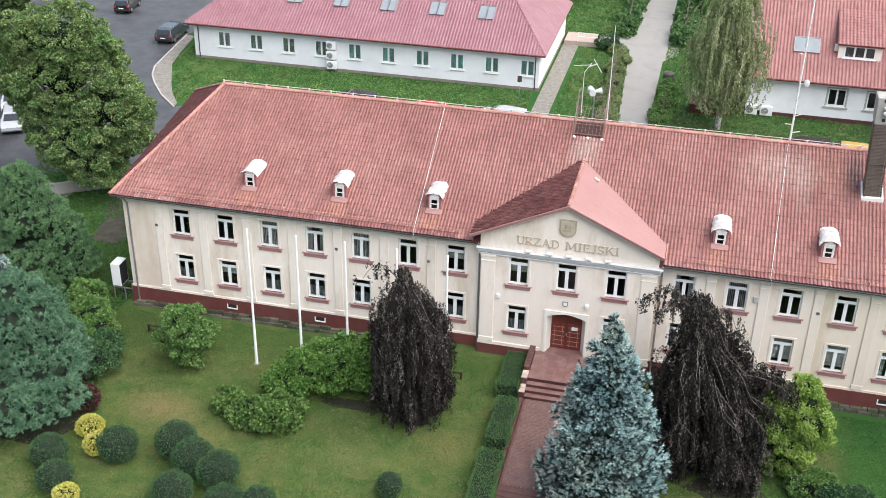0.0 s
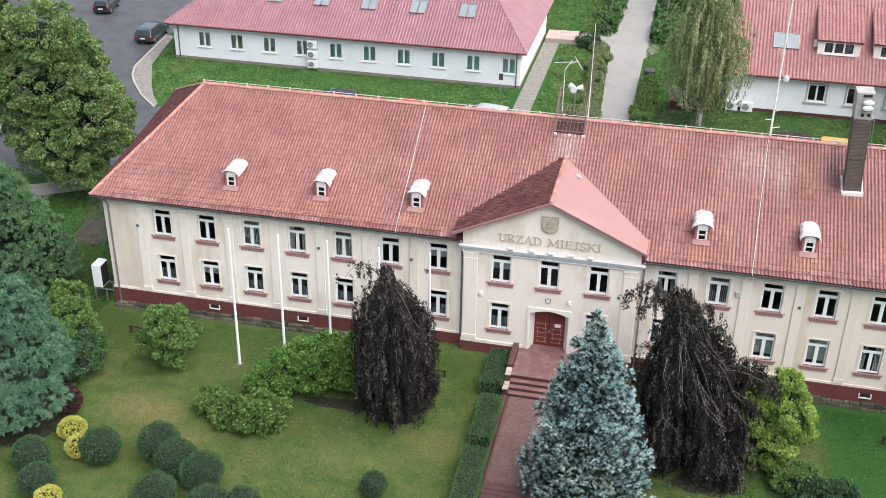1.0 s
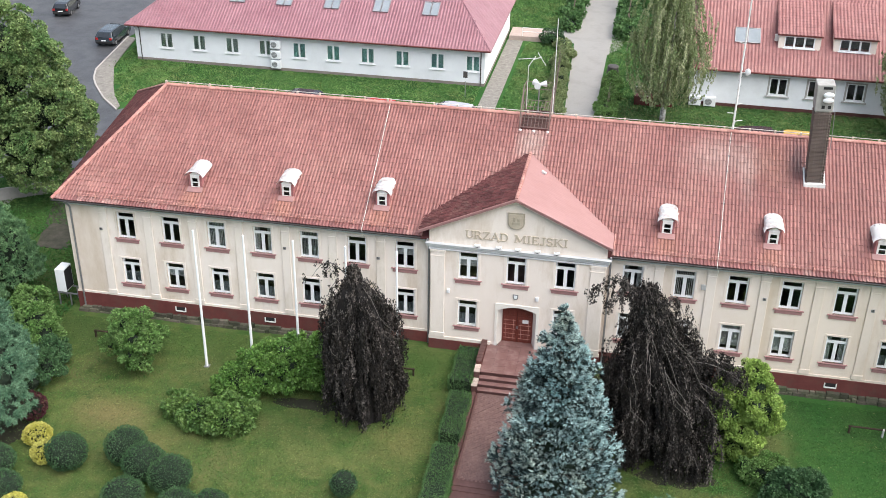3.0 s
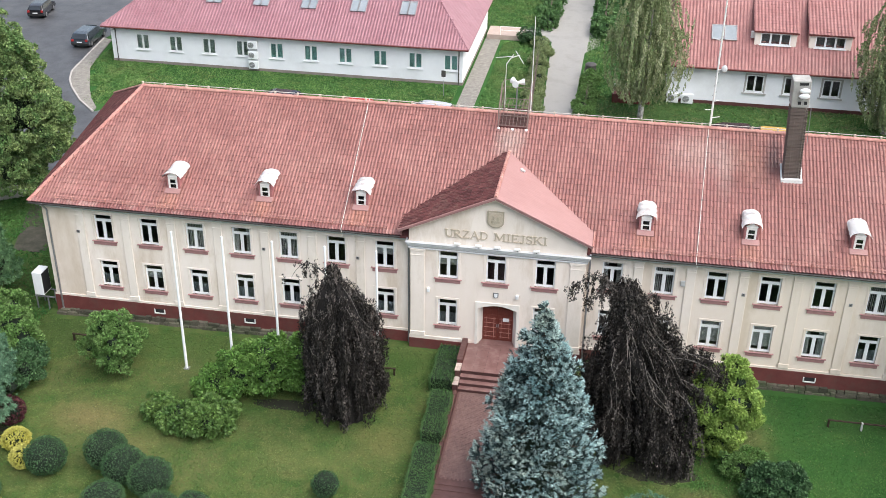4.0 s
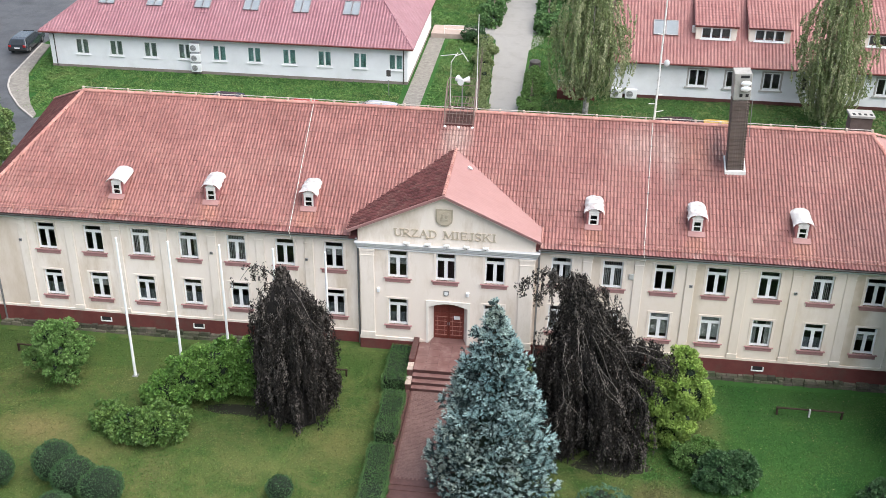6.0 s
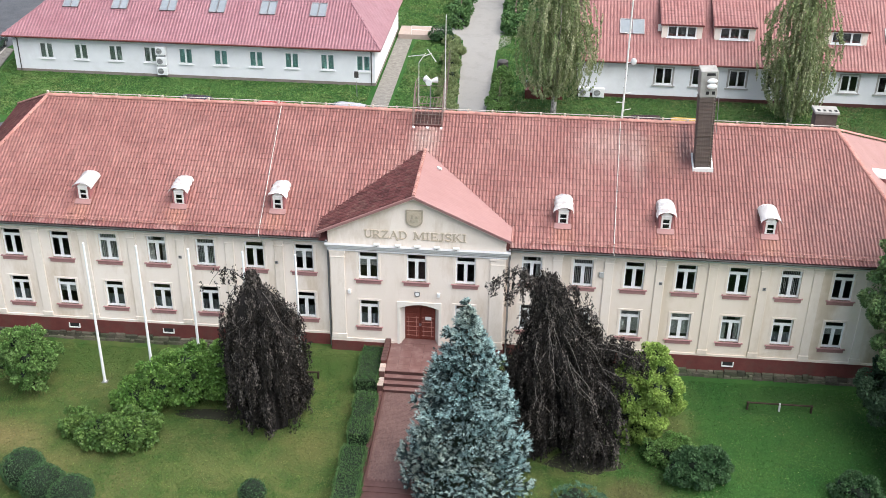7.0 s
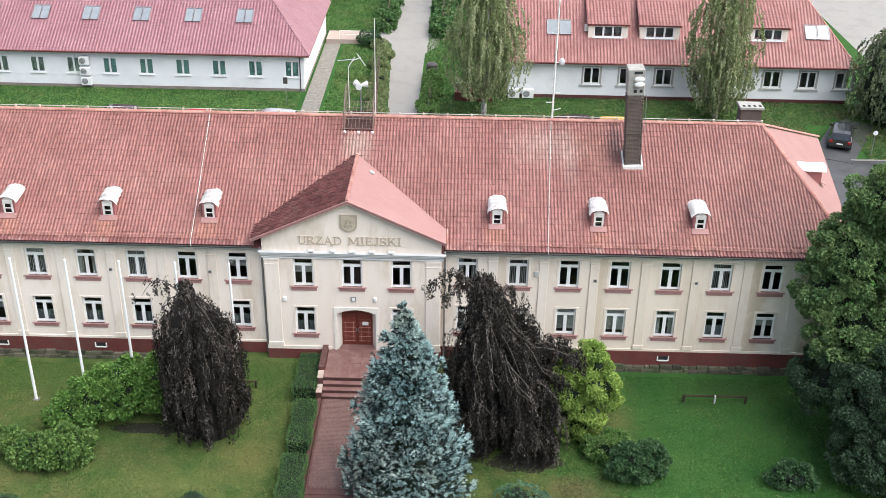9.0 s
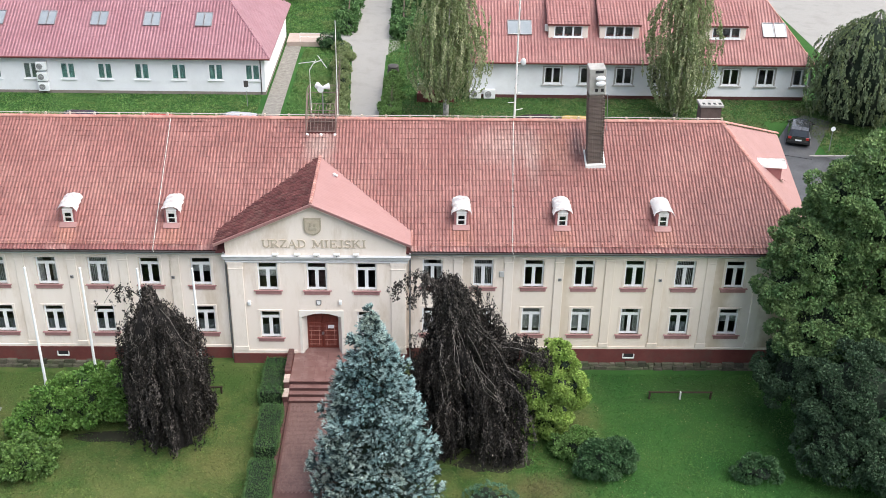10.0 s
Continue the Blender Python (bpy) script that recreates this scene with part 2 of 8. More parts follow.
L_PINE = leafmat("blue_green_pine_needle", (0.042, 0.112, 0.064), (0.175, 0.3, 0.185), spread=0.42, trans=0.1, scale=2.4)
M_CASING = mat("near_white_plaster", (0.76, 0.72, 0.66), (0.8, 0.76, 0.7), rough=0.85, scale=1, fine=40, bump=0.05, spread=0.05, stain=(0.55, 0.48, 0.4), stain_amount=0.3)
L_BOX = leafmat("dark_box_leaf", (0.034, 0.084, 0.034), (0.062, 0.124, 0.05), spread=0.4, trans=0.1)
L_HEDGE = leafmat("hedge_leaf", (0.06, 0.135, 0.046), (0.1, 0.185, 0.062), spread=0.28, trans=0.12)
L_GOLD = leafmat("golden_leaf", (0.414, 0.396, 0.072), (0.504, 0.486, 0.144), spread=0.25)
L_PURPLE = leafmat("purple_leaf", (0.06, 0.018, 0.022), (0.09, 0.03, 0.035), spread=0.4)
L_MAPLE = leafmat("mid_green_leaf", (0.098, 0.182, 0.072), (0.195, 0.28, 0.11), spread=0.45)
L_BIRCH = leafmat("birch_leaf", (0.17, 0.225, 0.10), (0.25, 0.30, 0.14), spread=0.3, trans=0.35)
L_BIRCH2 = leafmat("pale_birch_leaf", (0.30, 0.33, 0.18), (0.38, 0.40, 0.24), spread=0.3, trans=0.35)
L_YEW = leafmat("deep_glossy_leaf", (0.034, 0.066, 0.036), (0.06, 0.104, 0.056), spread=0.5, rough=0.65)
L_WILLOW = leafmat("grey_green_leaf", (0.12, 0.165, 0.09), (0.18, 0.225, 0.125), spread=0.4)
L_DARKTREE = leafmat("deep_green_leaf", (0.03, 0.055, 0.018), (0.05, 0.08, 0.025))


def wear_and_shade_spots(m, spots):
    """Pale worn and lichen-bleached places on the tiles, wall stains, lawn patches and shade painted on the lawn: (x,
    y, half width, half length, amount).
    """
    nt = m.node_tree
    N, L = nt.nodes, nt.links
    hsv = [n for n in N if n.type == "HUE_SAT"][0]
    geo = [n for n in N if n.type == "NEW_GEOMETRY"][0]
    nz = N.new("ShaderNodeTexNoise")
    nz.inputs["Scale"].default_value = 2.2
    nz.inputs["Detail"].default_value = 5
    L.new(geo.outputs["Position"], nz.inputs["Vector"])
    for x, y, rx, ry, amount, c in spots:
        mp = N.new("ShaderNodeMapping")
        mp.inputs["Location"].default_value = (-x / rx, -y / ry, 0)
        mp.inputs["Scale"].default_value = (1 / rx, 1 / ry, 0)
        L.new(geo.outputs["Position"], mp.inputs["Vector"])
        ln = N.new("ShaderNodeVectorMath")
        ln.operation = "LENGTH"
        L.new(mp.outputs[0], ln.inputs[0])
        ad = N.new("ShaderNodeMath")
        ad.operation = "ADD"
        L.new(ln.outputs["Value"], ad.inputs[0])
        L.new(nz.outputs["Fac"], ad.inputs[1])
        r = N.new("ShaderNodeMapRange")
        r.inputs["From Min"].default_value = 1.65
        r.inputs["From Max"].default_value = 0.75
        r.inputs["To Max"].default_value = amount
        L.new(ad.outputs[0], r.inputs["Value"])
        mx = N.new("ShaderNodeMix")
        mx.data_type = "RGBA"
        L.new(r.outputs[0], mx.inputs["Factor"])
        L.new(hsv.inputs["Color"].links[0].from_socket, mx.inputs["A"])
        mx.inputs["B"].default_value = (*c, 1)
        L.new(mx.outputs["Result"], hsv.inputs["Color"])


PALE, RUSTY, SOOT = (0.42, 0.33, 0.29), (0.33, 0.15, 0.1), (0.07, 0.03, 0.032)
WEAR = [(-0.2, 6.0, 1.0, 1.5, 0.45, PALE), (10.6, 6.1, 2.6, 1.5, 0.32, PALE), (12.0, 5.2, 0.6, 2.2, 0.22, PALE), (13.4, 6.0, 1.3, 1.8, 0.35, RUSTY), (14.65, 6.2, 0.55, 1.9, 0.75, SOOT), (22.5, 1.6, 3.2, 2.6, 0.3, SOOT)] + [(x, 0.3, 0.75, 1.1, 0.45, RUSTY) for x in (-19.1, -13.6, -8.0, 7.85, 13.4, 18.95)]
M_TILE_EAVE = mat("red_clay_eave_tile", (0.17, 0.062, 0.058), (0.225, 0.09, 0.084), rough=0.5, scale=0.35, fine=6, bump=0.12, per="object", spread=0.16, stain=(0.4, 0.26, 0.23), stain_scale=1.1, stain_amount=0.8, spec=0.55)
wear_and_shade_spots(M_TILE, WEAR)


# ---- mesh helpers ----
def link(name, me, material, parent=None, label=""):
    ob = new(name, me)
    mats = material if isinstance(material, (list, tuple)) else [material]
    for m in mats:
        if me.materials.find(m.name) < 0:
            me.materials.append(m)
    if parent is not None:
        ob.parent = parent
    if label:
        ob["label"] = label
    return ob


def part(name, bm, material, parent=None, label=""):
    me = bpy.data.meshes.new(name)
    bmesh.ops.recalc_face_normals(bm, faces=bm.faces)
    bm.to_mesh(me)
    bm.free()
    return link(name, me, material, parent, label)


def empty(name, x=0, y=0, z=0):
    ob = new(name)
    ob.empty_display_size = 0.2
    ob.location = (x, y, z)
    return ob


def thing(name, label, category, group="", kind="", at=(0, 0, 0)):
    return tagged(empty(name, *at), label, category, group, kind)


def box(bm, x0, x1, y0, y1, z0, z1, mi=0):
    v = [bm.verts.new(p) for p in ((x0, y0, z0), (x1, y0, z0), (x1, y1, z0), (x0, y1, z0), (x0, y0, z1), (x1, y0, z1), (x1, y1, z1), (x0, y1, z1))]
    for f in ((3, 2, 1, 0), (4, 5, 6, 7), (0, 1, 5, 4), (1, 2, 6, 5), (2, 3, 7, 6), (3, 0, 4, 7)):
        bm.faces.new([v[i] for i in f]).material_index = mi
    return v


def boxes(*rows, bevel=0.0):
    bm = bmesh.new()
    for r in rows:
        box(bm, *r)
    if bevel:
        bmesh.ops.bevel(bm, geom=bm.edges[:], offset=bevel, segments=1, affect="EDGES")
    return bm


def tube(bm, pts, r0, r1=None, n=8, caps=True):
    """A tapered round bar along the points."""
    r1 = r0 if r1 is None else r1
    pts = [Vector(p) for p in pts]
    rings = []
    for i, p in enumerate(pts):
        d = (pts[min(i + 1, len(pts) - 1)] - pts[max(i - 1, 0)]).normalized()
        a = d.orthogonal().normalized()
        b = d.cross(a)
        r = r0 + (r1 - r0) * i / max(1, len(pts) - 1)
        rings.append([bm.verts.new(p + (a * math.cos(2 * math.pi * k / n) + b * math.sin(2 * math.pi * k / n)) * r) for k in range(n)])
    # keep the rings from twisting
    for i in range(len(rings) - 1):
        A, B = rings[i], rings[i + 1]
        s = min(range(n), key=lambda q: (B[q].co - A[0].co - (pts[i + 1] - pts[i])).length)
        rings[i + 1] = B[s:] + B[:s]
        B = rings[i + 1]
        t = 1 if (B[1].co - A[1].co - (pts[i + 1] - pts[i])).length <= (B[-1].co - A[1].co - (pts[i + 1] - pts[i])).length else -1
        if t < 0:
            rings[i + 1] = B = [B[0]] + B[:0:-1]
        for k in range(n):
            bm.faces.new((A[k], A[(k + 1) % n], B[(k + 1) % n], B[k]))
    if caps:
        bm.faces.new(rings[0])
        bm.faces.new(rings[-1])
    return bm


def poly(bm, pts):
    return bm.faces.new([bm.verts.new(p) for p in pts])


def slab(pts, z0, z1):
    """A flat plate on a ground outline, from z0 to z1."""
    bm = bmesh.new()
    f = poly(bm, [(x, y, z0) for x, y in pts])
    g = bmesh.ops.extrude_face_region(bm, geom=[f])
    for v in g["geom"]:
        if isinstance(v, bmesh.types.BMVert):
            v.co.z = z1
    return bm


def raw_mesh(name, verts, quads):
    """A mesh of quads from arrays."""
    me = bpy.data.meshes.new(name)
    verts = np.asarray(verts, dtype=np.float32).reshape(-1, 3)
    quads = np.asarray(quads, dtype=np.int32).reshape(-1, 4)
    me.vertices.add(len(verts))
    me.vertices.foreach_set("co", verts.ravel())
    me.loops.add(quads.size)
    me.loops.foreach_set("vertex_index", quads.ravel())
    me.polygons.add(len(quads))
    me.polygons.foreach_set("loop_start", np.arange(0, quads.size, 4, dtype=np.int32))
    me.polygons.foreach_set("use_smooth", np.zeros(len(quads), dtype=bool))
    me.update(calc_edges=True)
    me.validate()
    return me


def unit(v):
    return v / np.maximum(1e-9, np.linalg.norm(v, axis=-1, keepdims=True))


def leaf_mesh(name, c, axis, size, rng, wide=0.5, flat=None):
    """Folded diamond leaves: centres c, directions axis, lengths size."""
    n = len(c)
    axis = unit(axis)
    ref = rng.normal(size=(n, 3)) if flat is None else flat + rng.normal(scale=0.35, size=(n, 3))
    side = unit(np.cross(axis, ref))
    up = np.cross(side, axis)
    s = np.asarray(size).reshape(-1, 1) * np.ones((n, 1))
    tip = c + axis * s * 0.5
    base = c - axis * s * 0.5
    l = c + side * s * wide * 0.5 + up * s * 0.06
    r = c - side * s * wide * 0.5 + up * s * 0.06
    v = np.stack([base, r, tip, l], axis=1).reshape(-1, 3)
    return raw_mesh(name, v, np.arange(n * 4).reshape(-1, 4))


# ---- ground ----
def ground_mix():
    """Worn yellowish lawn, turning lush and green to the east and north."""
    nt = M_GRASS.node_tree
    N, L = nt.nodes, nt.links
    hsv = [n for n in N if n.type == "HUE_SAT"][0]
    src = hsv.inputs["Color"].links[0].from_socket
    geo = [n for n in N if n.type == "NEW_GEOMETRY"][0]
    sep = N.new("ShaderNodeSeparateXYZ")
    L.new(geo.outputs["Position"], sep.inputs[0])
    fx = N.new("ShaderNodeMapRange")
    fx.inputs["From Min"].default_value, fx.inputs["From Max"].default_value = 8, 17
    L.new(sep.outputs["X"], fx.inputs["Value"])
    fy = N.new("ShaderNodeMapRange")
    fy.inputs["From Min"].default_value, fy.inputs["From Max"].default_value = -4, 18
    L.new(sep.outputs["Y"], fy.inputs["Value"])
    mx = N.new("ShaderNodeMath")
    mx.operation = "MAXIMUM"
    L.new(fx.outputs[0], mx.inputs[0])
    L.new(fy.outputs[0], mx.inputs[1])
    n = N.new("ShaderNodeTexNoise")
    n.inputs["Scale"].default_value = 0.3
    n.inputs["Detail"].default_value = 4
    L.new(geo.outputs["Position"], n.inputs["Vector"])
    r = N.new("ShaderNodeValToRGB")
    r.color_ramp.elements[0].position, r.color_ramp.elements[1].position = 0.35, 0.7
    r.color_ramp.elements[0].color = (0.024, 0.078, 0.019, 1)
    r.color_ramp.elements[1].color = (0.046, 0.112, 0.027, 1)
    L.new(n.outputs["Fac"], r.inputs["Fac"])
    mix = N.new("ShaderNodeMix")
    mix.data_type = "RGBA"
    L.new(mx.outputs[0], mix.inputs["Factor"])
    L.new(src, mix.inputs["A"])
    L.new(r.outputs[0], mix.inputs["B"])
    L.new(mix.outputs["Result"], hsv.inputs["Color"])


ground_mix()


def ground_z(x, y):
    """The lawn is level but for a low bank before the entrance bay."""
    s = np.clip((np.asarray(y, float) + 3.4) / 2.6, 0, 1) * (np.asarray(y, float) < 3)
    m = np.clip((9.0 - np.abs(np.asarray(x, float))) / 2.6, 0, 1)
    return 0.5 * s * s * (3 - 2 * s) * m * m * (3 - 2 * m)


g = np.linspace(-1, 1, 41)
gxs = np.unique(np.concatenate([g * 600, np.arange(-10, 10.1, 0.5)]))
gys = np.unique(np.concatenate([g * 600 + 100, np.arange(-5, 4.1, 0.4)]))
gx, gy = np.meshgrid(gxs, gys, indexing="ij")
gv = np.stack([gx, gy, ground_z(gx, gy)], -1).reshape(-1, 3)
gi = np.arange(len(gxs) * len(gys)).reshape(len(gxs), len(gys))
gq = np.stack([gi[:-1, :-1], gi[1:, :-1], gi[1:, 1:], gi[:-1, 1:]], -1).reshape(-1, 4)
tagged(link("ground", raw_mesh("ground", gv, gq), M_GRASS), "worn yellowish green lawn with lusher patches", "ground", kind="structure")

tagged(part("road", slab([(-120, 14), (-46, 14), (-36, 19), (75, 19), (75, 31.2), (33, 31.2), (28, 38.2), (-36, 38.2), (-37, 34), (-39.4, 31.1), (-41.7, 33.4), (-43.9, 36.3), (-45.0, 38.1), (-45.9, 40.4), (-46.4, 44.2), (-47.2, 50.3), (-46.5, 56), (-45.5, 120), (-75, 120), (-75, 45), (-120, 45)], -0.2, 0.012), M_ASPHALT), "grey damp asphalt road with dark patches", "road", kind="structure")
tagged(part("garden_path", slab([(-0.55, 35), (1.9, 35), (2.0, 56), (3.4, 58.5), (3.4, 61.5), (2.1, 63), (2.3, 120), (-1.0, 120), (-1.6, 64), (-6.8, 62.5), (-6.8, 60.6), (-1.6, 59)], -0.2, 0.02), M_PATH), "pale grey gravel path through the lawn", "path", kind="structure")


def kerb_run(name, pts, w, z1, label):
    """A run of kerb stones along a line of ground points."""
    top = thing(name, label, "kerb", kind="structure")
    for a, b in zip(pts, pts[1:]):
        A, B = Vector((*a, 0)), Vector((*b, 0))
        d = B - A
        n = max(1, round(d.length / 1.0))
        for i in range(n):
            c = A + d * ((i + 0.5) / n)
            ln = d.length / n - 0.02
            bm = boxes((-ln / 2, ln / 2, -w / 2, w / 2, -0.1, z1), bevel=0.012)
            ob = part("kerb_stone", bm, M_KERB, top)
            ob.matrix_basis = Matrix.Translation(c) @ pose(0, 0, 0, 0, 0, math.degrees(math.atan2(d.y, d.x)))
    return top


M_FOOTWAY = mat("worn_grey_pavers", (0.15, 0.14, 0.125), (0.24, 0.225, 0.2), rough=0.9, scale=2.5, fine=9, bump=0.3, spread=0.3)
KERB_LINE = [(-39.4, 31.1), (-41.7, 33.4), (-43.9, 36.3), (-45.0, 38.1), (-45.9, 40.4), (-46.4, 44.2), (-47.2, 50.3)]
kerb_run("kerb", KERB_LINE, 0.16, 0.13, "pale concrete kerb round the grass corner")
kerb_run("kerb", [(37.8, 30.9), (42, 31.05)], 0.14, 0.07, "pale concrete kerb beside the parking bay")
tagged(part("pavement", slab(KERB_LINE + [(-46.2, 50.0), (-45.3, 45.0), (-44.6, 41.5), (-43.4, 39.0), (-42.3, 36.6), (-40.9, 34.0), (-39.5, 32.0)], -0.1, 0.1), M_FOOTWAY), "pale paved footway inside the kerb", "pavement", kind="structure")
tagged(part("stone_path", slab([(-8.5, 37), (-6.9, 37), (-6.9, 60.5), (-8.5, 60.5)], -0.1, 0.03), M_FOOTWAY), "grey paved strip along the white house", "path", kind="structure")


# ---- roof tiles ----
def tile_verts(w, l, amp, lift):
    """One interlocking tile in its own plane: x across, y up the slope, z out; a groove at each side, an open lap at the foot."""
    xs = [w * q for q in (-0.5, -0.38, -0.27, -0.1, 0.06, 0.2, 0.3, 0.5)]
    zs = [amp * q for q in (0.06, 0.15, 0.8, 1.0, 0.9, 0.6, 0.06, 0.0)]
    n = len(xs) - 1
    lo = [(x, 0, z + lift) for x, z in zip(xs, zs)]
    hi = [(x, l, z) for x, z in zip(xs, zs)]
    lip = [(x, min(0.06, lift * 1.3), z * 0.3) for x, z in zip(xs, zs)]
    v = lo + hi + lip
    k = n + 1
    q = [(i, i + 1, k + i + 1, k + i) for i in range(n)] + [(2 * k + i, 2 * k + i + 1, i + 1, i) for i in range(n)]
    return np.array(v), np.array(q)


def tiled(name, corner, u, v, inside, umax, vmax, w, l, amp, lift, material, parent, label="", skip=None):
    """Tiles over a sloped plane: corner, unit vectors u along the eave and v up the slope; inside(a, b) keeps those on the roof."""
    u, v = np.array(u, float), np.array(v, float)
    n = np.cross(u, v)
    tv, tq = tile_verts(w, l * 1.06, amp, lift)
    rng = np.random.default_rng(5)
    pos = []
    for r in range(int(vmax / l) + 1):
        for c in range(int(umax / w) + 1):
            a, b = (c + 0.5) * w, r * l
            if inside(a, b + l * 0.5) and not (skip and skip(a, b)):
                pos.append((a, b))
    pos = np.array(pos)
    jit = rng.normal(scale=min(0.004, lift * 0.1), size=(len(pos), 1, 3))
    loc = tv[None] + jit
    P = np.array(corner)[None, None] + (pos[:, 0, None, None] + loc[..., 0:1]) * u + (pos[:, 1, None, None] + loc[..., 1:2]) * v + loc[..., 2:3] * n
    Q = (np.arange(len(pos))[:, None, None] * len(tv) + tq[None]).reshape(-1, 4)
    ob = link(name, raw_mesh(name, P.reshape(-1, 3), Q), material, parent, label)
    ob["kind"] = "stuff"
    return ob


def cap_run(name, a, b, r, material, parent, step=0.36, label=""):
    """Half-round ridge or hip tiles from a to b, lapping each other."""
    a, b = Vector(a), Vector(b)
    d = b - a
    n = max(1, round(d.length / step))
    d.normalize()
    side = d.cross(Vector((0, 0, 1))).normalized()
    up = side.cross(d)
    bm = bmesh.new()
    L = (b - a).length / n
    for i in range(n):
        for_r = []
        for e, rr in ((0, r), (L * 1.12, r * 0.86)):
            for_r.append([bm.verts.new(a + d * (i * L + e) + side * math.cos(t) * rr + up * (math.sin(t) * rr * 0.8 + (0.015 if e == 0 else 0))) for t in [math.pi * k / 5 for k in range(6)]])
        for k in range(5):
            bm.faces.new((for_r[0][k], for_r[0][k + 1], for_r[1][k + 1], for_r[1][k]))
        bm.faces.new(for_r[0])
    return part(name, bm, material, parent, label)


# ---- the town hall ----
hall = thing("town_hall", "long two-storey cream stucco town hall under a red tiled hipped roof", "building")
PLINTH, EAVE_Z, EAVE_Y = 1.22, 7.66, -0.5
RY, RZ, RX = 7.9, 11.995, 23.38
SL = (RZ - EAVE_Z) / (RY - EAVE_Y)
LX = [-23.2 + 2.799 * i for i in range(7)]
RXS = [6.29 + 2.795 * i for i in range(7)]
CXS = [-2.7, -0.03, 2.68]
W_W, W_H = 1.1, 1.7
Z_UP, Z_LOW = 5.26, 2.19


def wall_panel(name, x0, x1, z0, z1, y, holes, material, parent, depth=0.2, thick=0.4):
    """A front wall in the plane y with openings (xa, xb, za, zb) that go through it."""
    bm = bmesh.new()
    xs = sorted({x0, x1, *[h[0] for h in holes], *[h[1] for h in holes]})
    zs = sorted({z0, z1, *[h[2] for h in holes], *[h[3] for h in holes]})
    for yy in (y, y + thick):
        for xa, xb in zip(xs, xs[1:]):
            for za, zb in zip(zs, zs[1:]):
                cx, cz = (xa + xb) / 2, (za + zb) / 2
                if not any(h[0] < cx < h[1] and h[2] < cz < h[3] for h in holes):
                    poly(bm, [(xa, yy, za), (xb, yy, za), (xb, yy, zb), (xa, yy, zb)])
    for xa, xb, za, zb in holes + [(x0, x1, z0, z1)]:
        for p, q in (((xa, za), (xb, za)), ((xb, za), (xb, zb)), ((xb, zb), (xa, zb)), ((xa, zb), (xa, za))):
            poly(bm, [(p[0], y, p[1]), (q[0], y, q[1]), (q[0], y + thick, q[1]), (p[0], y + thick, p[1])])
    bmesh.ops.remove_doubles(bm, verts=bm.verts, dist=0.001)
    return part(name, bm, material, parent)


def window_holes(xs):
    return [(x - W_W / 2, x + W_W / 2, z, z + W_H) for x in xs for z in (Z_LOW, Z_UP)]


wall_panel("wall", -26.9, -4.85, PLINTH, 7.4, 0, window_holes(LX), M_STUCCO, hall)
wall_panel("wall", 4.85, 26.9, PLINTH, 7.4, 0, window_holes(RXS), M_STUCCO, hall)
DX = 0.14
CH = window_holes(CXS[:1] + CXS[2:]) + [(CXS[1] - W_W / 2, CXS[1] + W_W / 2, Z_UP, Z_UP + W_H), (DX - 1.15, DX + 1.15, 1.15, 3.9)]
wall_panel("wall", -4.85, 4.85, PLINTH - 0.07, 7.3, -0.5, CH, M_STUCCO, hall)
for xa in (-4.85, 4.55):
    part("wall", boxes((xa, xa + 0.3, -0.1, 0.0, 0, 7.3)), M_STUCCO, hall)
for s in (-1, 1):
    part("wall", slab([(s * 26.9, 0.4), (s * 29.3, 16.9), (s * 28.9, 16.9), (s * 26.5, 0.4)], 0, 7.4), M_STUCCO, hall)
part("wall", boxes((-29.3, 29.3, 16.9, 17.2, 0, 7.4)), M_STUCCO, hall)
# dim rooms behind the windows
bm = boxes((-26.4, 26.4, 3.4, 3.5, 0.5, 7.3), (-26.4, 26.4, 0.45, 3.4, 1.15, 1.2), (-26.4, 26.4, 0.45, 3.4, 4.3, 4.5), (-26.4, 26.4, 0.45, 3.4, 7.2, 7.3))
for x in [-26.4, -16.2, -10.6, -4.9, 4.9, 10.5, 16.1, 26.4]:
    box(bm, x - 0.08, x + 0.08, 0.45, 3.4, 1.2, 7.2)
part("interior", bm, M_ROOM, hall, "dim plain rooms behind the panes")
wear_and_shade_spots(M_STUCCO, [(25.9, 0.0, 0.9, 4.0, 0.75, (0.27, 0.2, 0.12)), (-25.8, 0.0, 1.4, 4.0, 0.35, (0.5, 0.38, 0.27)), (16.5, 0.0, 7.5, 4.0, 0.42, (0.67, 0.55, 0.42)), (22.4, 0.0, 0.7, 4.0, 0.6, (0.46, 0.36, 0.24)), (8.4, 0.0, 1.0, 4.0, 0.45, (0.52, 0.41, 0.29)), (13.6, 0.0, 0.5, 4.0, 0.45, (0.5, 0.4, 0.28))])
wear_and_shade_spots(M_PILASTER, [(17.5, 0.0, 7.0, 4.0, 0.45, (0.66, 0.54, 0.42))])
# plinth
for xa, xb, ya, yb1, zt in ((-26.98, -4.85, -0.07, 0.4, PLINTH), (4.85, 26.98, -0.07, 0.4, PLINTH), (-4.9, -1.35, -0.58, -0.1, PLINTH - 0.07), (1.6, 4.9, -0.58, -0.1, PLINTH - 0.07)):
    part("plinth", boxes((xa, xb, ya, yb1, -0.3, zt), bevel=0.02), M_PLINTH, hall, "dark red painted plinth")
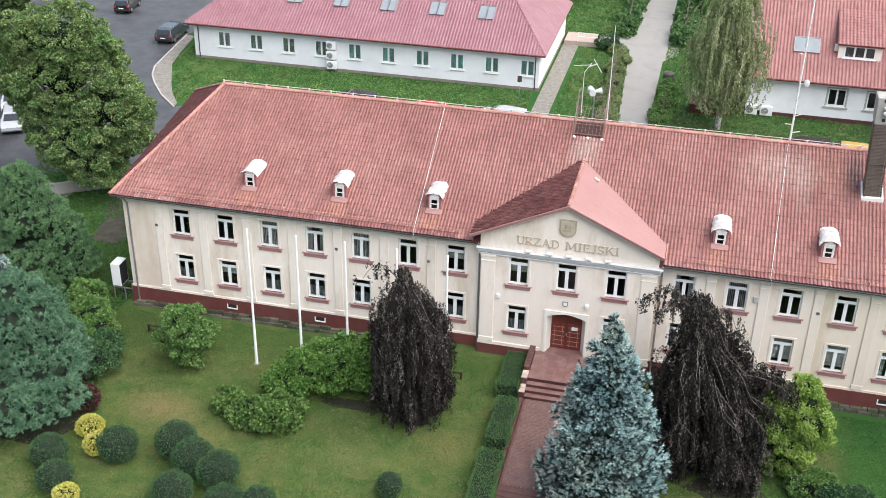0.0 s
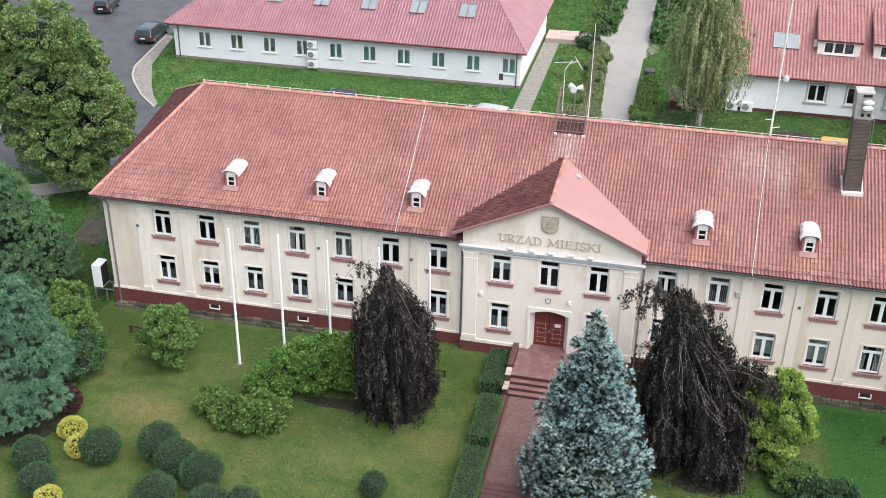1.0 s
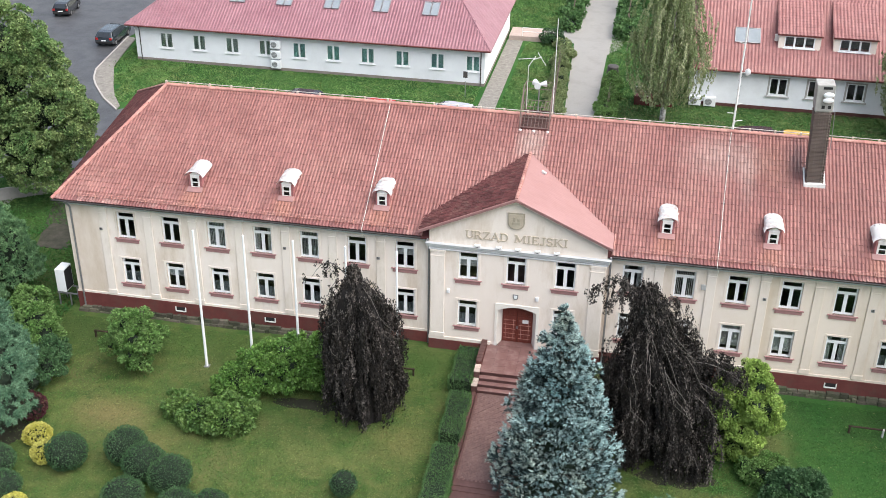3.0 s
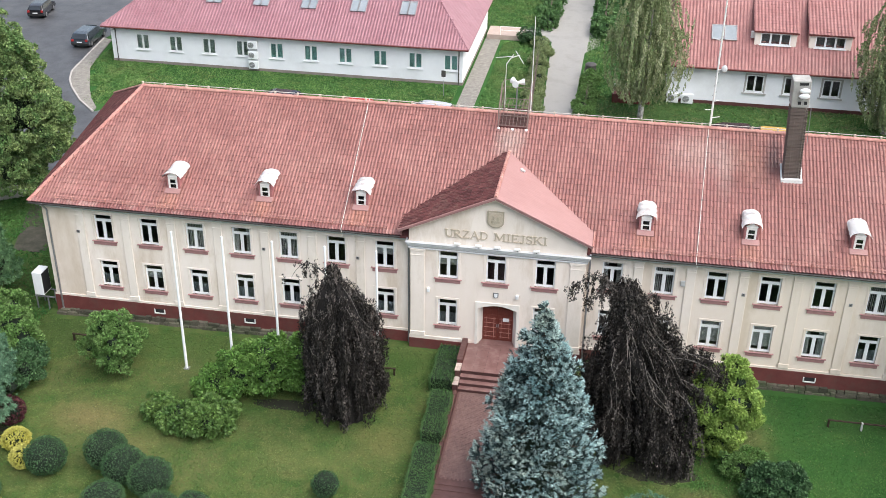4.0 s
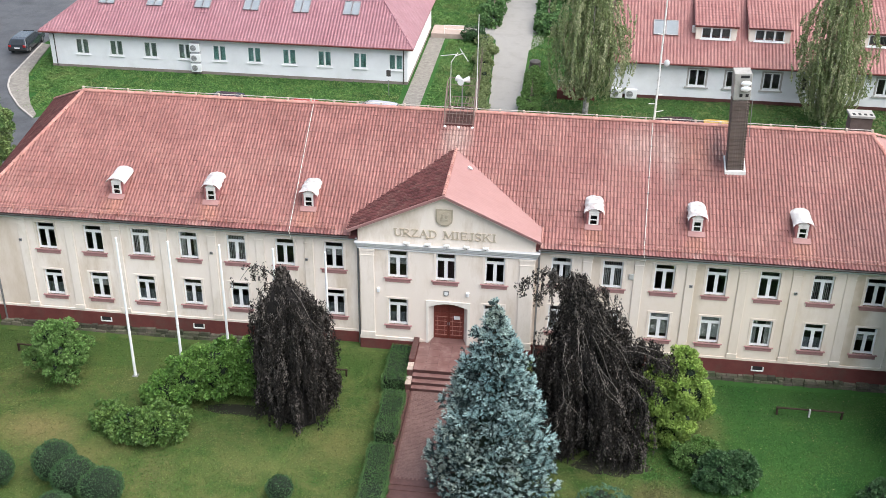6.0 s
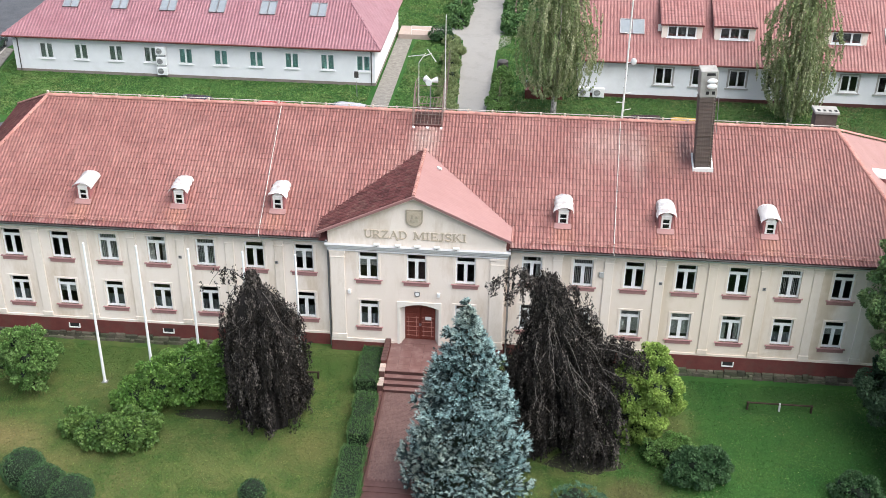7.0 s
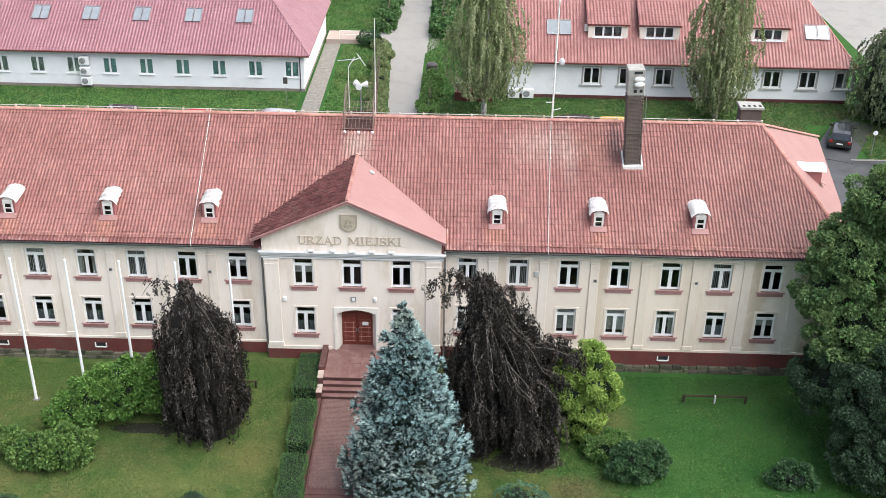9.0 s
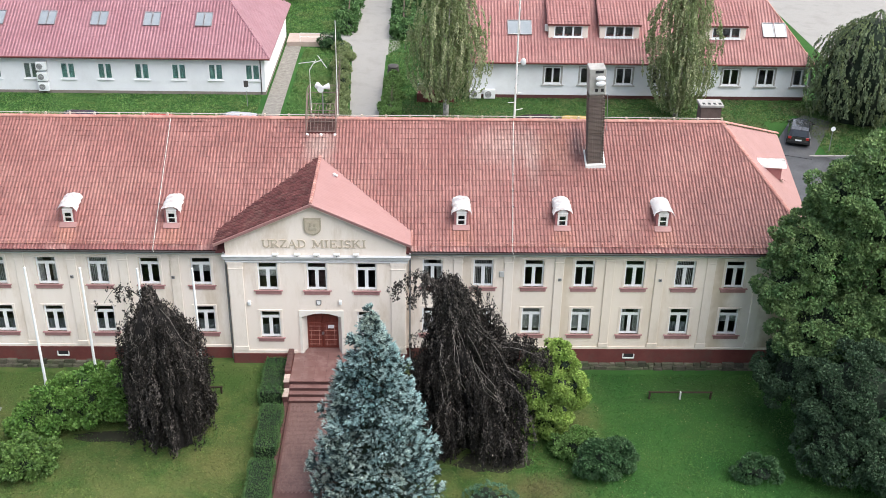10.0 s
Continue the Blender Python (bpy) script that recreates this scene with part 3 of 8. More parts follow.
part("plinth_moulding", boxes((-26.96, -4.85, -0.05, 0.0, PLINTH, PLINTH + 0.13), (4.85, 26.96, -0.05, 0.0, PLINTH, PLINTH + 0.13), (-4.9, -1.3, -0.56, -0.5, PLINTH - 0.07, PLINTH + 0.12), (1.55, 4.9, -0.56, -0.5, PLINTH - 0.07, PLINTH + 0.12)), M_PILASTER, hall)


def pilaster_mesh(w, z0, z1, d):
    bm = boxes((-w / 2, w / 2, -d, 0.02, z0, z1), (-w / 2 - 0.04, w / 2 + 0.04, -d - 0.03, 0.02, z0, z0 + 0.28), (-w / 2 - 0.05, w / 2 + 0.05, -d - 0.03, 0.02, z1 - 0.14, z1), (-w / 2 - 0.03, w / 2 + 0.03, -d - 0.02, 0.02, z1 - 0.42, z1 - 0.36), bevel=0.012)
    me = bpy.data.meshes.new("pilaster")
    bm.to_mesh(me)
    bm.free()
    return me


PM = pilaster_mesh(0.5, PLINTH + 0.13, 7.22, 0.07)
for x in [LX[0] - 1.4] + [x + 1.4 for x in LX[:-1]] + [RXS[-1] + 1.4] + [x - 1.4 for x in RXS[1:]]:
    link("pilaster", PM, M_PILASTER, hall).location = (x, 0, 0)
PM2 = pilaster_mesh(0.78, PLINTH + 0.12, 7.0, 0.06)
for x in (-4.42, 4.42):
    link("pilaster", PM2, M_PILASTER, hall).location = (x, -0.5, 0)
part("frieze", boxes((-26.95, -4.9, -0.1, 0.0, 7.22, 7.4), (4.9, 26.95, -0.1, 0.0, 7.22, 7.4), (-27.1, -4.9, -0.3, 0.0, 7.4, 7.52), (4.9, 27.1, -0.3, 0.0, 7.4, 7.52), bevel=0.015), M_CORNICE, hall, "pale grey eaves cornice")
part("cornice", boxes((-4.95, 4.95, -0.58, -0.45, 7.0, 7.1), (-5.0, 5.0, -0.62, -0.45, 7.16, 7.28), (-5.04, 5.04, -0.68, -0.45, 7.28, 7.4), (-5.1, 5.1, -0.74, -0.45, 7.4, 7.46), bevel=0.02), M_CORNICE, hall, "pale grey cornice under the gable")


def window_set():
    """Meshes of one casement window: frame with transom and two sashes, panes, sill and apron; origin at the middle of its foot."""
    d = 0.13
    f, mu, tr = 0.085, 0.095, (W_H - 0.49, W_H - 0.33)
    xs = [-W_W / 2, -W_W / 2 + f, -mu, mu, W_W / 2 - f, W_W / 2]
    zs = [0, 0.11, tr[0], tr[1], W_H - f, W_H]
    fr = bmesh.new()
    solid = lambda i, k: not ((i in (1, 3) and k == 1) or (i in (1, 2, 3) and k == 3))
    for i in range(5):
        for k in range(5):
            if not solid(i, k):
                continue
            for yy in (d, d + 0.07):
                poly(fr, [(xs[i], yy, zs[k]), (xs[i + 1], yy, zs[k]), (xs[i + 1], yy, zs[k + 1]), (xs[i], yy, zs[k + 1])])
            for di, dk, p, q in ((-1, 0, (xs[i], zs[k]), (xs[i], zs[k + 1])), (1, 0, (xs[i + 1], zs[k]), (xs[i + 1], zs[k + 1])), (0, -1, (xs[i], zs[k]), (xs[i + 1], zs[k])), (0, 1, (xs[i], zs[k + 1]), (xs[i + 1], zs[k + 1]))):
                ni, nk = i + di, k + dk
                if not (0 <= ni < 5 and 0 <= nk < 5 and solid(ni, nk)):
                    poly(fr, [(p[0], d, p[1]), (q[0], d, q[1]), (q[0], d + 0.07, q[1]), (p[0], d + 0.07, p[1])])
    bmesh.ops.remove_doubles(fr, verts=fr.verts, dist=0.0005)
    hw = (W_W / 2 - f - mu) / 2
    pane = boxes((-hw, hw, d + 0.03, d + 0.042, 0.11, tr[0]))
    top = boxes((-W_W / 2 + f, W_W / 2 - f, d + 0.03, d + 0.042, tr[1], W_H - f))
    sill = boxes((-W_W / 2 - 0.24, W_W / 2 + 0.24, -0.11, d, -0.04, 0.0), (-W_W / 2 - 0.16, W_W / 2 + 0.16, -0.05, 0.02, -0.27, -0.05), bevel=0.01)
    cas = boxes((-W_W / 2 - 0.13, -W_W / 2, -0.025, 0.01, 0.0, W_H + 0.12), (W_W / 2, W_W / 2 + 0.13, -0.025, 0.01, 0.0, W_H + 0.12), (-W_W / 2, W_W / 2, -0.025, 0.01, W_H, W_H + 0.12), bevel=0.006)
    out = []
    for n, bm in (("window", fr), ("pane", pane), ("transom_pane", top), ("window_sill", sill), ("casing", cas)):
        me = bpy.data.meshes.new(n)
        bmesh.ops.recalc_face_normals(bm, faces=bm.faces)
        bm.to_mesh(me)
        bm.free()
        out.append(me)
    return out


WS = window_set()


def blind_mesh(kind):
    bm = bmesh.new()
    if kind == "slats":
        for i in range(11):
            x = -0.48 + i * 0.096
            v = [(x - 0.03, 0.26, 0.06), (x + 0.025, 0.29, 0.06), (x + 0.025, 0.29, 1.62), (x - 0.03, 0.26, 1.62)]
            poly(bm, v)
    elif kind == "half":
        box(bm, -0.49, 0.49, 0.26, 0.27, 0.75, 1.22)
    elif kind == "net":
        for i in range(12):
            xa, xb = -0.48 + 0.08 * i, -0.4 + 0.08 * i
            poly(bm, [(xa, 0.25 + 0.02 * (i % 2), 0.06), (xb, 0.27 - 0.02 * (i % 2), 0.06), (xb, 0.27 - 0.02 * (i % 2), 0.72), (xa, 0.25 + 0.02 * (i % 2), 0.72)])
    elif kind == "low":
        box(bm, -0.49, 0.49, 0.26, 0.27, 0.25, 1.62)
    else:
        for s in (-1, 1):
            n = 7
            for i in range(n):
                xa, xb = s * (0.5 - 0.04 * i), s * (0.5 - 0.04 * (i + 1))
                poly(bm, [(xa, 0.27 + 0.03 * (i % 2), 0.05), (xb, 0.27 + 0.03 * ((i + 1) % 2), 0.05), (xb, 0.27 + 0.03 * ((i + 1) % 2), 1.62), (xa, 0.27 + 0.03 * (i % 2), 1.62)])
    me = bpy.data.meshes.new("blind")
    bm.to_mesh(me)
    bm.free()
    return me


BL = {k: blind_mesh(k) for k in ("slats", "half", "low", "curtain", "net")}
M_NET = mat("slate_net_curtain", (0.16, 0.18, 0.205), (0.22, 0.24, 0.265), rough=0.8, scale=5, fine=20, bump=0, spread=0.15)


def put_window(x, y, z, blind=None):
    w = link("window", WS[0], M_WHITE, hall, "white double-sash window with a transom light")
    w.location = (x, y, z)
    for px in (-0.28, 0.28):
        link("pane", WS[1], M_GLASS, w).location = (px, 0, 0)
    link("transom_pane", WS[2], M_GLASS, w)
    link("window_sill", WS[3], M_SILL, w, "rose-red sill and apron")
    link("casing", WS[4], M_PILASTER, w)
    if blind:
        link("blind", BL[blind], M_NET if blind == "net" else M_CURTAIN, w, {"net": "short slate-grey net curtain", "slats": "grey vertical slat blind", "half": "half-lowered pale blind", "low": "lowered pale blind", "curtain": "pale curtains drawn aside"}[blind])
    return w


UP_BL = {2: "slats", 3: "curtain", 4: "slats", 6: "half"}
LOW_BL = {1: "half"}
for i, x in enumerate(LX):
    put_window(x, 0, Z_UP, UP_BL.get(i))
    put_window(x, 0, Z_LOW, LOW_BL.get(i, "net"))
UPR = {0: "curtain", 1: "slats", 5: "slats"}
LOWR = {2: "low", 3: "low", 4: "curtain", 6: "half"}
for i, x in enumerate(RXS):
    put_window(x, 0, Z_UP, UPR.get(i))
    put_window(x, 0, Z_LOW, LOWR.get(i, "net"))
for i, x in enumerate(CXS):
    put_window(x, -0.5, Z_UP, {0: "half"}.get(i))
    if i != 1:
        put_window(x, -0.5, Z_LOW, "net")

# doorway: white splayed jambs under a flat arch, two panelled leaves
bm = bmesh.new()
arch = lambda x: 3.5 + 0.3 * math.cos(math.pi * (x - DX) / 2.4)
for s in (-1, 1):
    xo, xi, xd = DX + s * 1.24, DX + s * 1.1, DX + s * 0.86
    for quad in (((xo, -0.56), (xi, -0.56)), ((xi, -0.56), (xd, 0.06)), ((xo, -0.56), (xo, -0.49))):
        (xa, ya), (xb, yb1) = quad
        poly(bm, [(xa, ya, 1.15), (xb, yb1, 1.15), (xb, yb1, 3.95), (xa, ya, 3.95)])
n = 14
for i in range(n):
    xa, xb = DX - 1.1 + 2.2 * i / n, DX - 1.1 + 2.2 * (i + 1) / n
    poly(bm, [(xa, -0.56, arch(xa)), (xb, -0.56, arch(xb)), (xb, -0.56, 3.95), (xa, -0.56, 3.95)])
    poly(bm, [(xa, -0.56, arch(xa)), (xb, -0.56, arch(xb)), (xb, 0.06, arch(xb)), (xa, 0.06, arch(xa))])
poly(bm, [(DX - 1.24, -0.56, 3.95), (DX + 1.24, -0.56, 3.95), (DX + 1.24, -0.49, 3.95), (DX - 1.24, -0.49, 3.95)])
part("door_surround", bm, M_CASING, hall, "pale plaster surround under a flat arch")
for s in (-1, 1):
    cx = DX + s * 0.435
    rows = [(cx - 0.43, cx + 0.43, 0.02, 0.08, 1.16, 3.85)]
    for k in range(6):
        rows.append((cx - 0.36, cx - 0.03, -0.015, 0.02, 1.3 + k * 0.42, 1.62 + k * 0.42))
        rows.append((cx + 0.03, cx + 0.36, -0.015, 0.02, 1.3 + k * 0.42, 1.62 + k * 0.42))
    d = part("door_leaf", boxes(*rows, bevel=0.012), M_DOOR, hall, "red-brown panelled wooden door leaf")
    bars = [(cx - 0.34, cx + 0.34, -0.03, -0.012, 1.42 + 0.3 * k, 1.45 + 0.3 * k) for k in range(5)] + [(cx + q - 0.012, cx + q + 0.012, -0.03, -0.012, 1.36, 2.72) for q in (-0.22, 0.22)]
    part("lattice", boxes(*bars), M_RIDGE, d, "pale worn lattice strips")
    part("handle", boxes((cx - s * 0.39 - 0.02, cx - s * 0.39 + 0.02, -0.07, 0.0, 2.1, 2.26)), M_ZINC, d, "metal pull handle")
    if s > 0:
        part("notice", boxes((cx - 0.14, cx + 0.2, -0.035, -0.02, 2.5, 2.72)), M_WHITE, d, "white paper notice")

# pediment and its roof
PXL, PXR, PEAVE, PAPEX = -5.42, 5.14, 8.3, 10.71
bm = bmesh.new()
AX = -0.16
for y in (-0.53, -0.2):
    poly(bm, [(-4.9, y, 7.3), (4.85, y, 7.3), (4.85, y, PEAVE + 0.1), (AX, y, PAPEX - 0.12), (-4.9, y, PEAVE + 0.1)])
poly(bm, [(-4.9, -0.53, 7.3), (-4.9, 0.1, 7.3), (-4.9, 0.1, PEAVE), (-4.9, -0.53, PEAVE + 0.1)])
poly(bm, [(4.85, -0.53, 7.3), (4.85, 0.1, 7.3), (4.85, 0.1, PEAVE), (4.85, -0.53, PEAVE + 0.1)])
part("gable_wall", bm, M_STUCCO, hall)


def plane_roof(name, pts, thick, material, parent):
    bm = bmesh.new()
    f = poly(bm, pts)
    g = bmesh.ops.extrude_face_region(bm, geom=[f])
    for v in g["geom"]:
        if isinstance(v, bmesh.types.BMVert):
            v.co.z -= thick
    return part(name, bm, material, parent)


roof = part("roof", boxes((-1, 1, 8, 8.4, 11.6, 11.9)), M_TILE, hall, "red clay pantile roof with hipped ends")
XE, XB, YB = 27.4, 29.9, 16.9
front = [(-XE, EAVE_Y, EAVE_Z), (XE, EAVE_Y, EAVE_Z), (RX, RY, RZ), (-RX, RY, RZ)]
for nm, pts in (("roof_deck", front), ("roof_deck", [(XB, YB, EAVE_Z), (-XB, YB, EAVE_Z), (-RX, RY, RZ), (RX, RY, RZ)]),
                ("roof_deck", [(XE, EAVE_Y, EAVE_Z), (XB, YB, EAVE_Z), (RX, RY, RZ)]), ("roof_deck", [(-XB, YB, EAVE_Z), (-XE, EAVE_Y, EAVE_Z), (-RX, RY, RZ)])):
    plane_roof(nm, [(x, y, z - 0.05) for x, y, z in pts], 0.08, M_TILE_OLD_SHADE, roof)


def slope_v(a, b):
    d = np.array(b, float) - np.array(a, float)
    return d / np.linalg.norm(d)


sv = slope_v((0, EAVE_Y, EAVE_Z), (0, RY, RZ))
SLEN = math.hypot(RY - EAVE_Y, RZ - EAVE_Z)
PK = (PAPEX - PEAVE) / (PXR - AX)


def in_front(a, b):
    x = a - XE
    k = (XE - RX) * b / SLEN
    return abs(x) < XE - k and b < SLEN


def under_gable(a, b):
    x, z = a - XE, EAVE_Z + (RZ - EAVE_Z) * (b + 0.2) / SLEN
    return PXL + 0.15 < x < PXR - 0.15 and z < PAPEX - PK * abs(x - AX) - 0.08


TW, TL = 0.192, 0.38
tiled("tiles", (-XE, EAVE_Y, EAVE_Z), (1, 0, 0), sv, in_front, 2 * XE, SLEN, TW, TL, 0.05, 0.04, M_TILE, roof, skip=lambda p, q: q < TL * 0.5 or under_gable(p, q))


def hip_tiles(s, material):
    a, b, c = np.array((s * XE, EAVE_Y, EAVE_Z)), np.array((s * XB, YB, EAVE_Z)), np.array((s * RX, RY, RZ))
    if s < 0:
        a, b = b, a
    u = slope_v(a, b)
    w = c - a
    foot = w @ u
    v = w - u * foot
    h = np.linalg.norm(v)
    L = np.linalg.norm(b - a)
    tiled("tiles", a, u, v / h, lambda p, q: q < h and foot * q / h < p < L - (L - foot) * q / h, L, h, TW, TL, 0.05 if material is M_TILE_OLD_SHADE else 0.003, 0.03 if material is M_TILE_OLD_SHADE else 0.005, material, roof)


# east hip gets the glare-paled colour, west hip the shade-darkened one
hip_tiles(1, M_TILE_PINK_GLARE)
hip_tiles(-1, M_TILE_OLD_SHADE)
cap_run("ridge_tiles", (-RX, RY, RZ + 0.02), (RX, RY, RZ + 0.02), 0.16, M_RIDGE, roof, label="pale ridge tiles")
for s in (-1, 1):
    cap_run("hip_tiles", (s * XE, EAVE_Y, EAVE_Z + 0.03), (s * RX, RY, RZ + 0.03), 0.13, M_RIDGE, roof)
    cap_run("hip_tiles", (s * XB, YB, EAVE_Z + 0.03), (s * RX, RY, RZ + 0.03), 0.13, M_RIDGE, roof)
# gable roof: two slopes running back into the main roof
GY = -0.92
yb = lambda z: EAVE_Y + (z - EAVE_Z) / SL
# west slope carries shade in its tile colour, east slope carries glare
for s, px, material in ((-1, PXL, M_TILE_OLD_SHADE), (1, PXR, M_TILE_PINK_GLARE)):
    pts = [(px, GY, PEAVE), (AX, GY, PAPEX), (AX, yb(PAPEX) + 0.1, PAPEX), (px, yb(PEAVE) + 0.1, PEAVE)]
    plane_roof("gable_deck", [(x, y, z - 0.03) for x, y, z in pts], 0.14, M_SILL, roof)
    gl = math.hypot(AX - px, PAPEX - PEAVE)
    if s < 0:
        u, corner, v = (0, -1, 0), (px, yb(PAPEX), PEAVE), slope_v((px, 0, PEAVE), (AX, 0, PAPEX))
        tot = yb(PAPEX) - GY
        tiled("gable_tiles", corner, u, v, lambda a, b: b < gl and yb(PAPEX) - a < yb(PEAVE + (PAPEX - PEAVE) * b / gl) + 0.1 and a < tot, tot, gl, TW, TL, 0.05, 0.05, material, roof, "dark weathered tiles with west-side shade in their colour")
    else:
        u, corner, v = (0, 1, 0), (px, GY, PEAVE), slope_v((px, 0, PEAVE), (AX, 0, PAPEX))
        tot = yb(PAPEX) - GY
        tiled("gable_tiles", corner, u, v, lambda a, b: b < gl and a + GY < yb(PEAVE + (PAPEX - PEAVE) * b / gl) + 0.1, tot, gl, TW, TL, 0.002, 0.004, material, roof, "pale pinkish smooth tiles with sky glare in their colour")
cap_run("gable_ridge_tiles", (AX, GY, PAPEX + 0.01), (AX, yb(PAPEX) - 0.1, PAPEX + 0.01), 0.1, M_RIDGE, roof, step=0.3)
for s, px in ((-1, PXL), (1, PXR)):
    bm = bmesh.new()
    for ya, za in ((GY, 0.0), (GY + 0.04, -0.12)):
        tube(bm, [(px, ya, PEAVE + za - 0.02), (AX, ya, PAPEX + za - 0.02)], 0.042, n=6)
    part("verge_board", bm, M_SILL, roof, "rose-red verge")
    # folded sheet edge at the foot of the gable slope
    bm = bmesh.new()
    tube(bm, [(px, GY, PEAVE + 0.02), (px, yb(PEAVE) + 0.15, PEAVE + 0.04)], 0.045, n=6)
    part("eave_edge", bm, M_RIDGE, roof, "pale folded edge of the gable roof")

# gutters and downpipes
for xa, xb in ((-XE, PXL), (PXR, XE)):
    bm = bmesh.new()
    for k in range(6):
        t0, t1 = math.pi + math.pi * k / 6, math.pi + math.pi * (k + 1) / 6
        p = [(xa, -0.57 + 0.075 * math.cos(t0), 7.66 + 0.075 * math.sin(t0)), (xb, -0.57 + 0.075 * math.cos(t0), 7.66 + 0.075 * math.sin(t0)), (xb, -0.57 + 0.075 * math.cos(t1), 7.66 + 0.075 * math.sin(t1)), (xa, -0.57 + 0.075 * math.cos(t1), 7.66 + 0.075 * math.sin(t1))]
        poly(bm, p)
    part("gutter", bm, M_DARK, hall, "dark half-round gutter")
for x, y, top in ((-26.55, -0.1, 7.4), (-5.0, -0.12, 7.4), (5.05, -0.12, 7.4), (26.55, -0.1, 7.4)):
    bm = bmesh.new()
    tube(bm, [(x, -0.55, top + 0.2), (x, -0.4, top), (x, y, top - 0.35), (x, y, 0.25), (x, y - 0.15, 0.08)], 0.055, n=8)
    part("downpipe", bm, M_ZINC, hall, "grey downpipe")


# ---- houses behind ----
def simple_window(parent, x, y, z, w, h, frame_mat, group_label, glass_mat=None, n=2):
    t = 0.1
    d = 0.0
    rows = [(-w / 2, -w / 2 + t, d, d + 0.09, 0, h), (w / 2 - t, w / 2, d, d + 0.09, 0, h), (-w / 2 + t, w / 2 - t, d, d + 0.09, 0, t), (-w / 2 + t, w / 2 - t, d, d + 0.09, h - t, h)]
    for i in range(1, n):
        xm = -w / 2 + w * i / n
        rows.append((xm - t * 0.8, xm + t * 0.8, d - 0.01, d + 0.09, t, h - t))
    ob = part("window", boxes(*rows), frame_mat, parent, group_label)
    ob.location = (x, y, z)
    for i in range(n):
        xa, xb = -w / 2 + w * i / n + t * 0.7, -w / 2 + w * (i + 1) / n - t * 0.7
        part("pane", boxes((xa, xb, d + 0.04, d + 0.05, t, h - t)), M_GLASS, ob)
    part("window_sill", boxes((-w / 2 - 0.08, w / 2 + 0.08, -0.14, 0.0, -0.07, 0.0)), M_WHITE, ob)
    return ob


def roof_plane_tiles(parent, a, b, c, d, w, l, amp, lift, material):
    """Tiles on the plane with eave a-b and ridge d-c."""
    a, b, c, d = [np.array(p, float) for p in (a, b, c, d)]
    u = slope_v(a, b)
    vd = d - a
    fd = vd @ u
    v = vd - u * fd
    h = np.linalg.norm(v)
    fc = (c - a) @ u
    L = np.linalg.norm(b - a)
    return tiled("tiles", a, u, v / h, lambda p, q: q < h and fd * q / h < p < L - (L - fc) * q / h, L, h, w, l, amp, lift, material, parent)


# white house with berry-red roof
hl = thing("white_house", "long single-storey white rendered house with a berry-red hipped roof", "house")
HX0, HX1, HY0, HY1, HE = -43.3, -8.75, 44.2, 61.3, 3.62
WX = [-40.1 + 3.36 * k for k in range(10)]
wall_panel("wall", HX0, HX1, 0.27, HE, HY0, [(x - 0.67, x + 0.67, 1.36, 2.9) for x in WX], M_WALL_WHITE, hl)
part("wall", boxes((HX1 - 0.3, HX1, HY0 + 0.4, HY1, 0.27, HE), (HX0, HX0 + 0.3, HY0 + 0.4, HY1, 0.27, HE), (HX0, HX1, HY1, HY1 + 0.3, 0.27, HE)), M_WALL_WHITE, hl)
part("wall", boxes((HX0 + 0.4, HX1 - 0.4, HY0 + 2.5, HY0 + 2.6, 0.45, HE), (HX0 + 0.4, HX1 - 0.4, HY0 + 0.4, HY0 + 2.5, 0.45, 0.5)), M_ROOM, hl)
part("base_course", boxes((HX0 - 0.03, HX1 + 0.03, HY0 - 0.04, HY1 + 0.3, -0.2, 0.27)), M_BASE_GREY, hl, "grey-brown base course")
M_GREEN_BLIND = mat("grey_green_blind", (0.22, 0.28, 0.25), (0.32, 0.38, 0.34), rough=0.9, scale=4, spread=0.15)
M_TEAL = mat("teal_curtain", (0.2, 0.42, 0.38), (0.26, 0.48, 0.44), rough=0.9, scale=4, spread=0.1)
for k, x in enumerate(WX):
    w = simple_window(hl, x, HY0 + 0.02, 1.36, 1.34, 1.54, M_WHITE, "white two-sash window")
    part("curtain", boxes((-0.64, 0.64, 0.12, 0.13, 0.05, 1.5)), M_TEAL if k > 3 else M_GREEN_BLIND, w, "teal curtain" if k > 3 else "dull grey-green blind")
hr = part("roof", boxes((HX0 + 9, HX1 - 9, 52.5, 52.8, 8.2, 8.4)), M_TILE_BERRY, hl, "berry-red metal-tile roof")
E0 = (HX0 - 0.7, HY0 - 0.6, HE), (HX1 + 0.6, HY0 - 0.6, HE), (HX1 + 0.6, HY1 + 0.6, HE), (HX0 - 0.7, HY1 + 0.6, HE)
R0 = (HX0 + 6, 52.8, 8.6), (HX1 - 5.5, 52.8, 8.6)
for pts in ((E0[0], E0[1], R0[1], R0[0]), (E0[2], E0[3], R0[0], R0[1]), (E0[1], E0[2], R0[1]), (E0[3], E0[0], R0[0])):
    plane_roof("roof_deck", [(x, y, z - 0.04) for x, y, z in pts], 0.1, M_TILE_BERRY, hr)
roof_plane_tiles(hr, E0[0], E0[1], R0[1], R0[0], 0.3, 0.42, 0.05, 0.03, M_TILE_BERRY)
roof_plane_tiles(hr, E0[1], E0[2], R0[1], R0[1], 0.3, 0.42, 0.006, 0.006, M_TILE_BERRY)
cap_run("ridge_tiles", R0[0], R0[1], 0.12, M_TILE_BERRY, hr)
cap_run("hip_tiles", E0[1], R0[1], 0.1, M_TILE_BERRY, hr)
